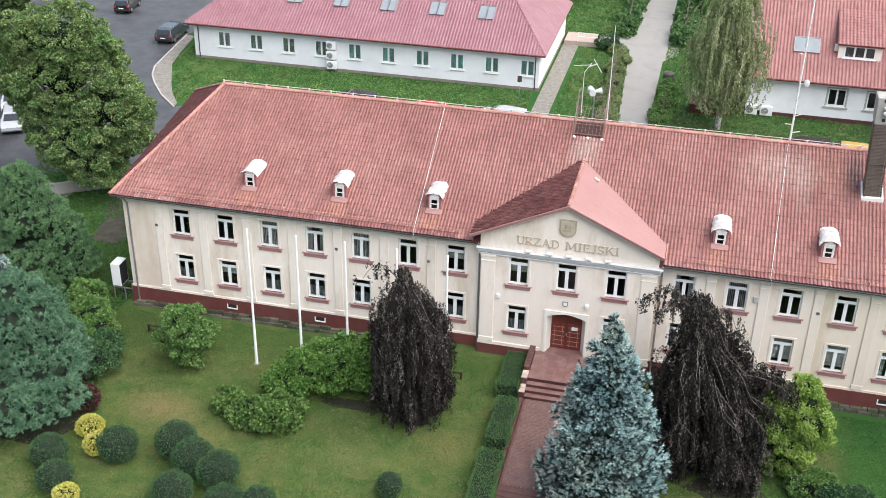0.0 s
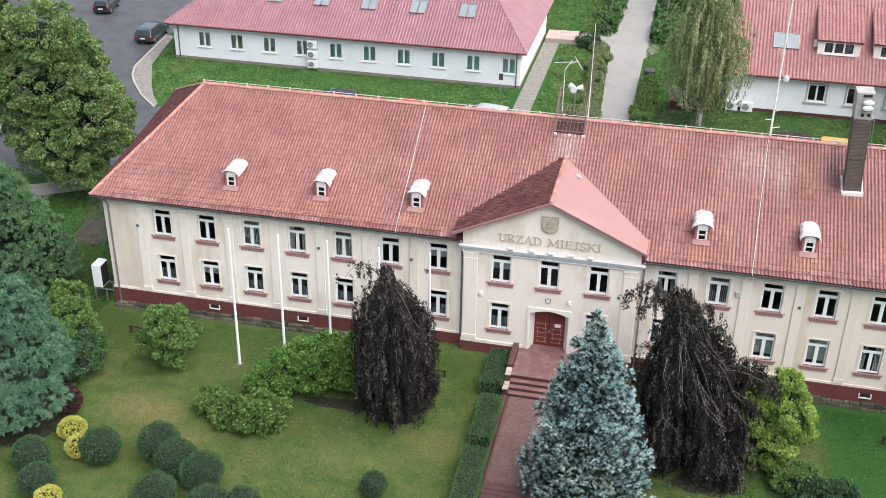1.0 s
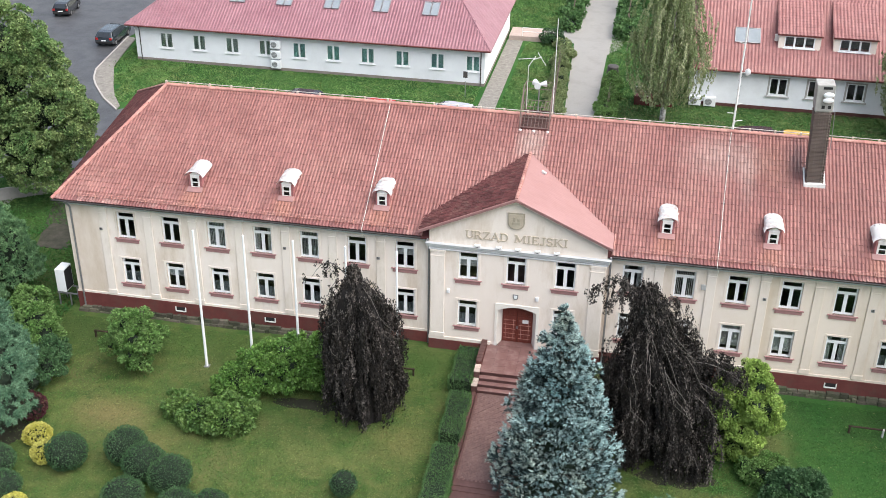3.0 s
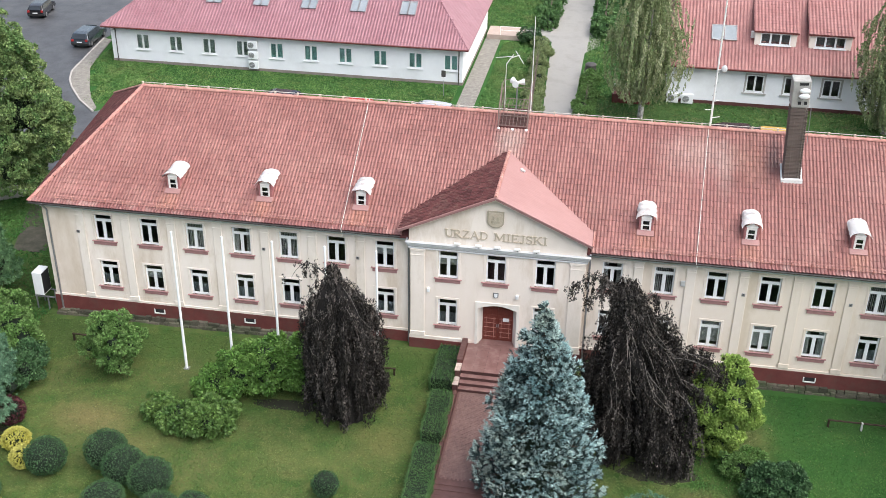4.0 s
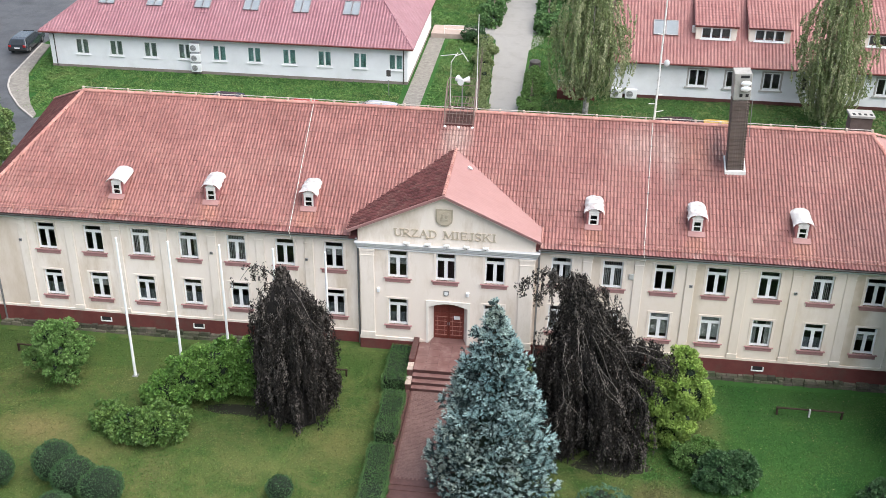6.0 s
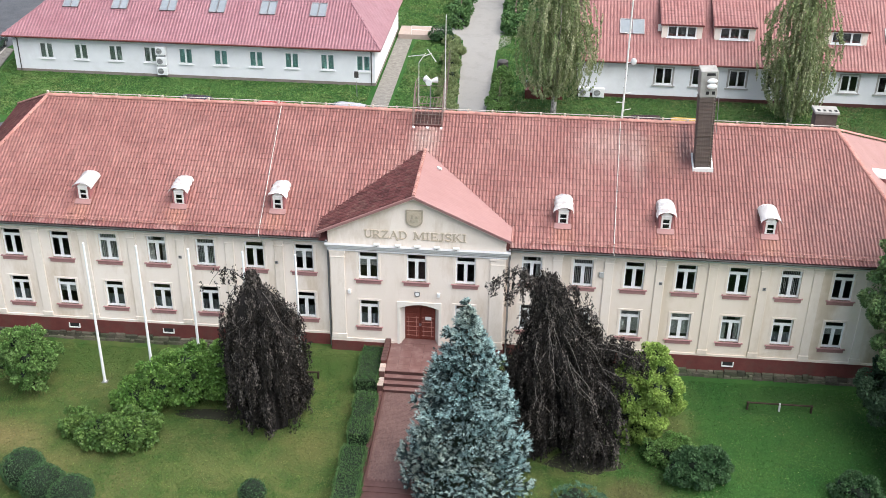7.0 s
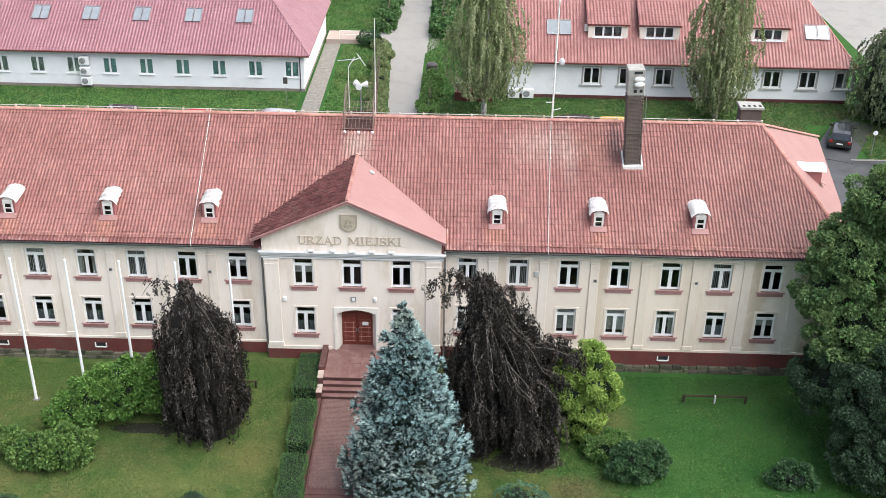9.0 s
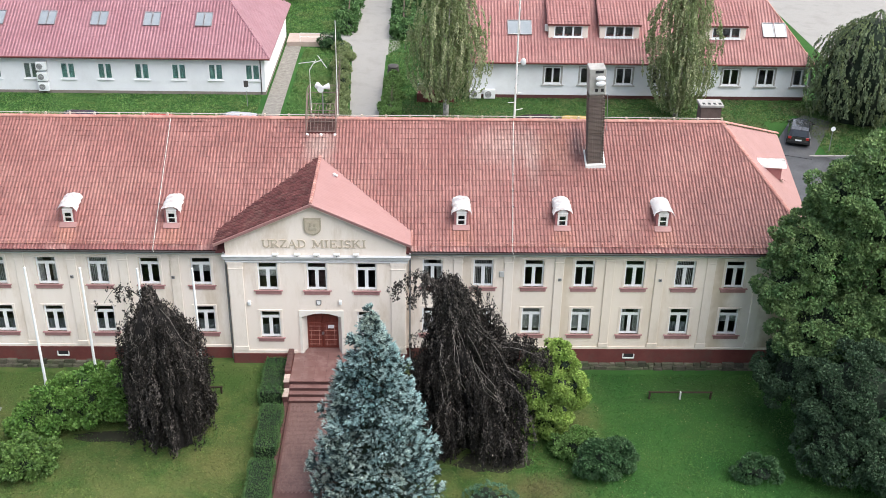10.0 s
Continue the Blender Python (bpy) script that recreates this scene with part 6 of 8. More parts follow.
for k in range(NR):
    z1 = 1.15 - 0.2 * (k + 1)
    ya, yb2 = -3.3 - 0.3 * (k + 1), -3.3 - 0.3 * k
    st = part("step", boxes((WX0, WX1, ya, yb2 + 0.02, -0.2, z1 - 0.045)), M_STEP, stairs)
    part("tread", boxes((WX0, WX1, ya - 0.03, yb2, z1 - 0.045, z1), bevel=0.008), M_GRANITE, st, "worn reddish tread")
# sloping paved walk, joined pavers
WY0, WY1 = -4.2, -11.3
ww = thing("entrance_walk", "walk of small red-brown clay pavers sloping from the steps", "walk", kind="structure")
bm = bmesh.new()
for xa, xb in ((WX0, WX1),):
    v = box(bm, xa, xb, WY1, WY0, -0.3, 0.34)
    for q in v:
        if q.co.z > 0 and q.co.y < -8:
            q.co.z = 0.11
part("bed", bm, M_STEP, ww)
P, Q = [], []
pw, pl = 0.105, 0.21
c = 0
x = WX0 + 0.12
while x + pw < WX1 - 0.1:
    y = WY0 + (pl / 2 if c % 2 else 0)
    while y - pl > WY1:
        xa, xb, ya, yb2 = x + 0.005, x + pw - 0.005, y - pl + 0.004, min(y, WY0) - 0.004
        z = 0.345 + (y - WY0) / (WY1 - WY0) * -0.23 + rngp.uniform(0.008, 0.02)
        b0 = len(P)
        P += [(xa, ya, z), (xb, ya, z), (xb, yb2, z), (xa, yb2, z), (xa, ya, z - 0.03), (xb, ya, z - 0.03), (xb, yb2, z - 0.03), (xa, yb2, z - 0.03)]
        Q += [(b0, b0 + 1, b0 + 2, b0 + 3), (b0 + 4, b0 + 5, b0 + 1, b0), (b0 + 5, b0 + 6, b0 + 2, b0 + 1), (b0 + 6, b0 + 7, b0 + 3, b0 + 2), (b0 + 7, b0 + 4, b0, b0 + 3)]
        y -= pl
    x += pw
    c += 1
pv = link("pavers", raw_mesh("pavers", P, Q), M_REDPAVER, ww)
pv["kind"] = "stuff"
for k in range(3):
    z1 = 0.115 - 0.04 * k
    part("lower_step", boxes((WX0, WX1, WY1 - 0.34 * (k + 1), WY1 - 0.34 * k, -0.3, z1), bevel=0.01), M_STEP, ww, "dark red step at the foot of the walk")
part("lower_walk", boxes((WX0, WX1, -30, WY1 - 1.02, -0.3, 0.03)), M_STEP, ww)
for side, xs in (("west", WX0 - 0.3), ("east", WX1 + 0.02)):
    pr = thing("side_wall", "low red stone side wall capped with slabs beside the steps", "wall", "side walls of the entrance", kind="structure")
    for ya, yb2, za, zb in ((-2.75, -0.55, 1.42, 1.42), (-3.5, -2.75, 1.2, 1.2), (-4.3, -3.5, 0.8, 0.65)):
        bm = bmesh.new()
        v = box(bm, xs, xs + 0.28, ya, yb2, -0.2, za)
        part("wall_block", bm, M_PLINTH if ya > -2.8 else M_STEP, pr)
        n = max(2, round((yb2 - ya) / 0.32))
        for i in range(n):
            a2, b2 = ya + (yb2 - ya) * i / n, ya + (yb2 - ya) * (i + 1) / n
            part("cap_slab", boxes((xs - 0.02, xs + 0.3, a2 + 0.008, b2 - 0.008, za, za + 0.05), bevel=0.008), M_STEP if ya > -2.8 else M_PALECAP, pr)
    n = 18
    for i in range(n):
        a2, b2 = -4.3 - 7.2 * (i + 1) / n, -4.3 - 7.2 * i / n
        z = 0.48 - 0.16 * i / n
        part("kerb_block", boxes((xs + 0.08, xs + 0.28, a2 + 0.006, b2 - 0.006, -0.2, z), bevel=0.01), M_STEP, pr)

# stone edging along the foot of the hall
rngs = np.random.default_rng(9)
P, Q = [], []
for xa0, xb0, y1 in ((-26.9, -5.0, -0.08), (5.1, 26.9, -0.08)):
    for row in range(2):
        x = xa0 + 0.2 * row
        while x < xb0:
            w = rngs.uniform(0.22, 0.75)
            ya, yb2 = y1 - 0.34 + 0.13 * row + rngs.uniform(-0.04, 0.04), y1 + 0.02
            z = (0.17, 0.37)[row] + rngs.uniform(-0.09, 0.05)
            b0 = len(P)
            xa, xb = x + 0.004, min(x + w, xb0) - 0.004
            P += [(xa, ya + 0.012, -0.05), (xb, ya + 0.012, -0.05), (xb, yb2, -0.05), (xa, yb2, -0.05), (xa + 0.02, ya + 0.035, z), (xb - 0.02, ya + 0.035, z), (xb - 0.02, yb2, z + 0.01), (xa + 0.02, yb2, z + 0.01)]
            Q += [(b0 + 4, b0 + 5, b0 + 6, b0 + 7), (b0, b0 + 1, b0 + 5, b0 + 4), (b0 + 1, b0 + 2, b0 + 6, b0 + 5), (b0 + 3, b0, b0 + 4, b0 + 7)]
            x += w
tagged(link("stone_edging", raw_mesh("stone_edging", P, Q), M_FOOTING), "rough mossy grey-brown stone footing along the wall", "edging", kind="stuff")

# ---- roof furniture ----
M_HOOD = mat("white_hood_metal", (0.88, 0.88, 0.88), (0.85, 0.84, 0.83), rough=0.42, scale=2.5, fine=15, bump=0.05, spread=0.04, stain=(0.6, 0.45, 0.4), stain_scale=3.0, stain_amount=0.3)


def roof_z(y):
    return EAVE_Z + SL * (y - EAVE_Y)


def hood_mesh(seed, worn, back):
    """A barrel hood of lapped sheets; worn ones are dented and slipped apart."""
    bm = bmesh.new()
    n, R = 12, 0.55
    rows = [(-0.17, 1.0, 0.0), (0.22, 1.0, 0.0), (0.46, 0.98, 0.01)]
    if worn:
        rows += [(0.47, 0.92, 0.07), (0.7, 0.95, 0.09), (0.95, 0.96, 0.07), (0.96, 0.86, 0.12), (1.2, 0.92, 0.14), (back, 0.88, 0.12)]
    else:
        rows += [(0.48, 0.97, 0.015), (0.8, 0.96, 0.01), (1.2, 0.97, 0.05), (back, 0.94, 0.08)]
    prev = None
    for j, (yy, sc, dz) in enumerate(rows):
        row = []
        for k in range(n + 1):
            t = math.pi * k / n
            dent = (0.05 * noise.noise(Vector((seed * 3.1, k * 0.55, yy * 3.2))) if worn else 0.012 * noise.noise(Vector((seed * 3.1, k * 0.5, yy * 2))))
            row.append(bm.verts.new(((R * sc + dent) * math.cos(t), yy + 0.5 * dent, 0.8 + dz + (0.33 * sc + dent) * math.sin(t))))
        if prev:
            for k in range(n):
                bm.faces.new((prev[k], prev[k + 1], row[k + 1], row[k]))
        prev = row
    g = bmesh.ops.solidify(bm, geom=bm.faces[:], thickness=0.02)
    for f in bm.faces:
        f.smooth = True
    return bm


def dormer(x, y=1.05, seed=0, worn=False, back=1.5):
    """A small white roof hatch with a barrel hood."""
    z = roof_z(y)
    top = thing("roof_dormer", "small white dormer with a dented, patched metal hood" if worn else "small white dormer with a smooth curved metal hood", "dormer", "roof dormers", at=(x, y, z))
    part("front", boxes((-0.27, -0.17, 0, 0.06, -0.06, 0.84), (0.17, 0.27, 0, 0.06, -0.06, 0.84), (-0.17, 0.17, 0, 0.06, -0.06, 0.12), (-0.17, 0.17, 0, 0.06, 0.66, 0.84), (-0.17, 0.17, 0.0, 0.05, 0.37, 0.42)), M_WHITE_PAINT, top)
    bm = bmesh.new()
    n = 10
    lo = [bm.verts.new((-0.33 + 0.66 * k / n, 0.03, 0.83)) for k in range(n + 1)]
    hi = [bm.verts.new((-0.33 + 0.66 * k / n, 0.03, 0.84 + 0.2 * math.sin(math.pi * k / n))) for k in range(n + 1)]
    for k in range(n):
        bm.faces.new((lo[k], lo[k + 1], hi[k + 1], hi[k]))
    part("arched_top", bm, M_WHITE_PAINT, top)
    for s in (-1, 1):
        bm = bmesh.new()
        xx = s * 0.38
        poly(bm, [(xx, 0.03, -0.06), (xx, 0.03, 0.84), (xx, 1.7, 0.84), (xx, 1.7, 0.72)])
        poly(bm, [(s * 0.265, 0.03, -0.06), (s * 0.265, 0.03, 0.84), (xx, 0.03, 0.84), (xx, 0.03, -0.06)])
        bmesh.ops.remove_doubles(bm, verts=bm.verts, dist=0.001)
        part("cheek", bm, M_CHEEK, top, "rust-red boarded cheek")
    for za in (0.12, 0.42):
        part("pane", boxes((-0.17, 0.17, 0.03, 0.04, za, za + 0.25)), M_GLASS, top)
    # black sheet added behind the panes in place of the unlit inside
    part("lining", boxes((-0.3, 0.3, 0.1, 0.14, 0, 0.84)), M_RUBBER, top)
    part("hood", hood_mesh(seed, worn, back), M_HOOD_WORN if worn else M_HOOD, top, "white curved sheet-metal hood with worn edges")
    bm = boxes((-0.46, 0.46, -0.32, 0.0, -0.03, 0.0))
    for v in bm.verts:
        v.co.z += SL * v.co.y + 0.11
    part("flashing", bm, M_TILE_PINK_GLARE, top, "smooth red apron flashing")
    return top


M_CHEEK = mat("rust_red_cheek", (0.3, 0.12, 0.12), (0.36, 0.15, 0.15), rough=0.7, scale=3, fine=20, bump=0.1, spread=0.12)
M_HOOD_WORN = mat("patched_hood_metal", (0.88, 0.88, 0.88), (0.84, 0.83, 0.82), rough=0.45, scale=2.5, fine=15, bump=0.1, spread=0.04, stain=(0.55, 0.32, 0.27), stain_scale=3.4, stain_amount=0.55)
dormer(-19.05, seed=1, worn=False)
for k, (x, worn) in enumerate(((-13.55, True), (-7.95, True), (7.85, True), (13.4, True), (18.95, False))):
    dormer(x, seed=k + 2, worn=worn, back=1.45 if worn else 1.5)
D1 = dormer(0, seed=9, worn=False, back=1.7)
D1.matrix_basis = pose(27.0, 6.9, 8.95, 0, 0, 90)
tagged(D1, "small white dormer with a curved hood on the hipped end")

# brick chimney: bricks course by course
M_BASE_RENDER = mat("grey_chimney_render", (0.3, 0.29, 0.27), (0.38, 0.37, 0.35), rough=0.9, scale=2, fine=25, bump=0.2, spread=0.12, stain=(0.16, 0.15, 0.14))
ch = thing("chimney", "tall weathered brick chimney with a concrete cap slab", "chimney")
CX0, CX1, CY0, CY1 = 15.17, 16.02, 5.0, 5.9
CZ0, CZM, CZ1 = 10.3, 12.45, 14.75
part("shaft", boxes((CX0 + 0.03, CX1 - 0.03, CY0 + 0.03, CY1 - 0.03, CZ0 - 1, CZ1)), M_MORTAR, ch)


def brick_mesh(l, d, h):
    me = bpy.data.meshes.new("brick")
    bm = boxes((-l / 2, l / 2, -d / 2, d / 2, -h / 2, h / 2), bevel=0.006)
    bm.to_mesh(me)
    bm.free()
    return me


BR = brick_mesh(0.24, 0.06, 0.066)
nz = int((CZ1 - CZ0) / 0.08)
P, Q = [], []
for k in range(nz):
    z = CZ0 + 0.04 + 0.08 * k
    for i in range(5):
        x = CX0 + 0.125 + 0.25 * i - (0.125 if k % 2 else 0)
        if x > CX1 - 0.08:
            continue
        x = max(x, CX0 + 0.1)
        b = link("brick", BR, M_BRICK if z > CZM else M_BRICK_DARK, ch)
        b.location = (x, CY0 + (0.0 if z < CZM else -0.04) + rngp.uniform(-0.01, 0.006), z)
side = bmesh.new()
for k in range(nz):
    z = CZ0 + 0.04 + 0.08 * k
    for i in range(7):
        y = CY0 + 0.12 + 0.25 * i - (0.125 if k % 2 else 0)
        if y < CY1 - 0.1:
            for xx in (CX0, CX1):
                box(side, xx - 0.03, xx + 0.03, y - 0.12, y + 0.12, z - 0.033, z + 0.033)
sd = part("side_bricks", side, M_BRICK_DARK, ch)
sd["kind"] = "stuff"
part("cap", boxes((CX0 - 0.03, CX1 + 0.05, CY0 - 0.1, CY1 + 0.05, CZ1, CZ1 + 1.5), bevel=0.03), M_BASE_RENDER, ch, "grey rendered chimney head with flue holes")
for dx in (0.38, 0.7):
    part("flue_hole", boxes((CX0 + dx - 0.08, CX0 + dx + 0.08, CY0 - 0.115, CY0 - 0.095, CZ1 + 0.18, CZ1 + 0.36)), M_RUBBER, ch, "dark square flue hole")
part("flue_slot", boxes((CX0 + 0.3, CX0 + 0.75, CY0 - 0.115, CY0 - 0.095, CZ1 + 1.26, CZ1 + 1.4)), M_RUBBER, ch, "dark flue slot")
for zz in (0.7, 1.0):
    bm = bmesh.new()
    bmesh.ops.create_uvsphere(bm, u_segments=16, v_segments=8, radius=0.28, matrix=Matrix.LocRotScale((CX0 + 0.58, CY0 - 0.25, CZ1 + zz), None, (1, 0.3, 0.55)))
    part("dish", bm, M_WHITE, ch, "small white dish")
    bm = bmesh.new()
    tube(bm, [(CX0 + 0.58, CY0 - 0.1, CZ1 + zz), (CX0 + 0.58, CY0 - 0.22, CZ1 + zz)], 0.02, n=6)
    part("dish_arm", bm, M_ZINC, ch)
part("flashing", boxes((CX0 - 0.14, CX1 + 0.14, CY0 - 0.3, CY0 - 0.04, roof_z(CY0) - 0.12, roof_z(CY0) + 0.09)), M_WHITE_PAINT, ch, "white flashing at the foot")
for s, xx in ((-1, CX0 - 0.1), (1, CX1 + 0.1)):
    bm = bmesh.new()
    tube(bm, [(xx, CY0 - 0.25, roof_z(CY0 - 0.25) + 0.07), (xx, CY1, roof_z(CY1) + 0.07)], 0.06, n=6)
    part("flashing", bm, M_WHITE_PAINT, ch)
bm = bmesh.new()
for xx in (CX1 + 0.15, CX1 + 0.4):
    tube(bm, [(xx, 6.4, 12.0), (xx, 6.4, 14.2)], 0.02, n=5)
tube(bm, [(CX1 + 0.15, 6.4, 14.2), (CX1 + 0.4, 6.4, 14.2)], 0.02, n=5)
part("ladder", bm, M_ZINC, ch)
# the shaft leans a little to the west
ch.matrix_basis = Matrix.Translation((15.6, 5.4, 10.5)) @ pose(0, 0, 0, 0, -3.2, 0) @ Matrix.Translation((-15.6, -5.4, -10.5))
c2 = thing("vent_stack", "low dark brick vent stack with a pale slab pierced by holes", "chimney")
part("body", boxes((22.75, 24.0, 10.4, 11.3, 9.5, 12.0)), M_BRICK_DARK, c2)
part("cap", boxes((22.65, 24.1, 10.3, 11.4, 12.0, 12.16), bevel=0.02), M_BASE_RENDER, c2, "pale concrete cap")
for i in range(4):
    part("vent_hole", boxes((22.83 + i * 0.33, 23.0 + i * 0.33, 10.45, 10.75, 12.15, 12.168)), M_RUBBER, c2)

# roof walkway cage with aerials on the ridge
cage = thing("roof_access_cage", "rusty steel access cage on the ridge carrying aerials", "roof hatch")
M_RUST = mat("rusty_steel", (0.17, 0.12, 0.105), (0.24, 0.18, 0.16), rough=0.75, scale=4, fine=25, bump=0.1, spread=0.15)
for x in (-1.05, 0.65):
    for y, zt in ((6.9, 12.6), (8.2, 13.7), (9.5, 13.5)):
        bm = bmesh.new()
        tube(bm, [(x, y, roof_z(min(y, 16.4 - y)) - 0.05), (x, y, zt)], 0.032, n=6)
        part("post", bm, M_RUST, cage)
    for dz in (0.0, -0.45):
        bm = bmesh.new()
        tube(bm, [(x, 6.9, 12.6 + dz * 0.8), (x, 8.2, 13.7 + dz), (x, 9.5, 13.5 + dz)], 0.02, n=6)
        part("rail", bm, M_RUST, cage)
for i in range(9):
    x = -1.05 + 1.7 * i / 8
    bm = bmesh.new()
    tube(bm, [(x, 6.9, 11.62), (x, 8.2, 12.42), (x, 9.3, 12.4)], 0.016, n=5)
    part("grating_bar", bm, M_RUST, cage)
for y, z in ((6.9, 11.6), (7.5, 12.0), (8.2, 12.4), (9.3, 12.4), (9.5, 13.5), (9.5, 13.05)):
    bm = bmesh.new()
    tube(bm, [(-1.05, y, z), (0.65, y, z)], 0.02, n=5)
    part("cross_bar", bm, M_RUST, cage)
bm = bmesh.new()
for k in range(6):
    ya, yb5 = 6.95 + k * 0.2, 7.13 + k * 0.2
    poly(bm, [(-0.98, ya, roof_z(ya) + 0.14), (0.58, ya, roof_z(ya) + 0.14), (0.58, yb5, roof_z(yb5) + 0.14), (-0.98, yb5, roof_z(yb5) + 0.14)])
bmesh.ops.solidify(bm, geom=bm.faces[:], thickness=0.04)
sb = part("tread_board", bm, M_STEP, cage, "dark red duckboards")
sb["kind"] = "stuff"
part("hatch", boxes((-1.0, 0.6, 6.85, 6.95, 11.45, 11.6)), M_TILE_OLD_SHADE, cage)
for x in (-1.0, -0.2, 0.62):
    part("lamp", boxes((x - 0.08, x + 0.08, 6.7, 6.84, 11.35, 11.52), bevel=0.03), M_WHITE, cage, "small white fitting")
part("worn_strip", boxes((-0.95, 0.55, 5.9, 6.7, 10.96, 10.98)), M_MORTAR, cage)


def mast(name, label, x, y, z0, z1, r):
    top = thing(name, label, "mast")
    bm = bmesh.new()
    tube(bm, [(x, y, z0), (x, y, z1)], r, r * 0.6, n=8)
    part("pole", bm, M_WHITE_PAINT, top)
    return top


m1 = mast("aerial_mast", "slim pale aerial mast with side arms and a small dish", 11.1, 8.0, 11.9, 21.5, 0.06)
for i, (z, ang, ln) in enumerate(((12.6, 20, 0.5), (13.1, 200, 0.45), (13.6, 30, 0.4), (15.5, 0, 0.35), (17.2, 180, 0.3))):
    bm = bmesh.new()
    tube(bm, [(11.1, 8, z), (11.1 + ln * math.cos(radians(ang)), 8 + ln * math.sin(radians(ang)), z + 0.05)], 0.025, n=6)
    part("side_arm", bm, M_WHITE_PAINT, m1)
for k in range(14):
    bm = bmesh.new()
    z = 12.3 + k * 0.55
    tube(bm, [(11.0, 8.0, z), (11.22, 8.0, z + 0.27)], 0.012, n=4)
    part("rung", bm, M_ZINC, m1)
bm = bmesh.new()
bmesh.ops.create_uvsphere(bm, u_segments=14, v_segments=8, radius=0.17, matrix=Matrix.LocRotScale((11.45, 7.9, 15.6), None, (1, 0.5, 1.3)))
part("dish", bm, M_CORNICE, m1, "small white dish")
m2 = mast("aerial_mast", "thin pale green aerial rod on the roof cage", 0.72, 7.95, 11.9, 17.9, 0.03)
m3 = mast("television_aerial", "comb-like television aerial on a bent pole", -0.85, 8.2, 11.8, 14.9, 0.025)
bm = bmesh.new()
tube(bm, [(-0.85, 8.2, 14.9), (-0.6, 8.2, 15.3), (-0.1, 8.2, 15.5)], 0.03, n=6)
part("arm", bm, M_CORNICE, m3)
for a, b in (((-1.45, 8.1, 15.3), (-0.5, 8.2, 15.4)), ((-0.35, 8.2, 15.75), (0.15, 8.2, 15.0)), ((-0.55, 8.0, 15.35), (-0.5, 8.5, 15.4))):
    bm = bmesh.new()
    tube(bm, [a, b], 0.022, n=5)
    part("element", bm, M_CORNICE, m3)
ld = thing("siren_horns", "cluster of white loudspeaker horns on a short pole", "loudspeaker")
bm = bmesh.new()
tube(bm, [(-0.15, 8.1, 11.8), (-0.15, 8.1, 13.9)], 0.04, n=7)
part("pole", bm, M_ZINC, ld)
for ang in (20, 140, 260):
    bm = bmesh.new()
    d = Vector((math.cos(radians(ang)), math.sin(radians(ang)), 0.1))
    p = Vector((-0.15, 8.1, 13.85))
    tube(bm, [p, p + d * 0.2, p + d * 0.42], 0.06, 0.2, n=10)
    part("horn", bm, M_CORNICE, ld, "pale grey horn")

# lightning wires over the slopes, with short stays on the ridge
M_WIRE = mat("pale_wire", (0.62, 0.58, 0.54), (0.55, 0.5, 0.47), rough=0.5, spread=0.1)
for x, dx in ((-9.05, 0.3), (11.05, -0.45)):
    lw = thing("lightning_wire", "pale lightning conductor wire down the roof slope", "wire")
    bm = bmesh.new()
    tube(bm, [(x, 8.15, RZ + 0.2), (x + dx * 0.5, 4, roof_z(4) + 0.11), (x + dx, EAVE_Y - 0.05, EAVE_Z + 0.1), (x + dx + 0.1, -0.62, 7.45), (x + dx + 0.1, -0.12, 7.1)], 0.02, n=5)
    part("wire", bm, M_WIRE, lw)
    for k in range(8):
        y = 0.2 + k
        xh = x + dx * (8.15 - y) / 8.7
        part("holder", boxes((xh - 0.04, xh + 0.05, y, y + 0.05, roof_z(y), roof_z(y) + 0.12)), M_ZINC, lw)
rw = thing("ridge_wire", "pale lightning conductor along the ridge on small holders", "wire")
bm = bmesh.new()
tube(bm, [(-RX, RY, RZ + 0.25), (-10, RY, RZ + 0.27), (0, RY, RZ + 0.24), (12, RY, RZ + 0.27), (RX, RY, RZ + 0.25)], 0.02, n=5)
part("wire", bm, M_WIRE, rw)
for k in range(34):
    x = -RX + 2 * RX * k / 33
    part("holder", boxes((x - 0.05, x + 0.05, RY - 0.06, RY + 0.06, RZ + 0.08, RZ + 0.29)), M_MORTAR, rw)
rp = thing("vent_pipe", "short pale vent pipe on the gable roof", "pipe")
bm = bmesh.new()
tube(bm, [(0.75, 3.6, 9.9), (0.75, 3.6, 10.45)], 0.07, n=8)
tube(bm, [(0.75, 3.6, 10.4), (0.95, 3.5, 10.32)], 0.07, n=8)
part("pipe", bm, M_WHITE_PAINT, rp)
# snow guard bars above the eaves
for xa, xb in ((-25.8, -6.2), (6.2, 25.8)):
    sg = thing("snow_guard", "low rust-red snow guard rail above the eaves", "rail", "snow guards")
    for dy, dz in ((0.25, 0.17), (0.3, 0.28)):
        bm = bmesh.new()
        tube(bm, [(xa, EAVE_Y + dy, roof_z(EAVE_Y + dy) + dz), (xb, EAVE_Y + dy, roof_z(EAVE_Y + dy) + dz)], 0.016, n=5)
        part("bar", bm, M_RIDGE, sg)
    for k in range(20):
        x = xa + (xb - xa) * k / 19
        part("bracket", boxes((x - 0.015, x + 0.015, EAVE_Y + 0.22, EAVE_Y + 0.34, roof_z(EAVE_Y + 0.2) + 0.03, roof_z(EAVE_Y + 0.3) + 0.3)), M_RIDGE, sg)

# ---- facade fittings ----
sign = thing("sign_lettering", "bronze-grey raised capital letters on the gable", "sign")
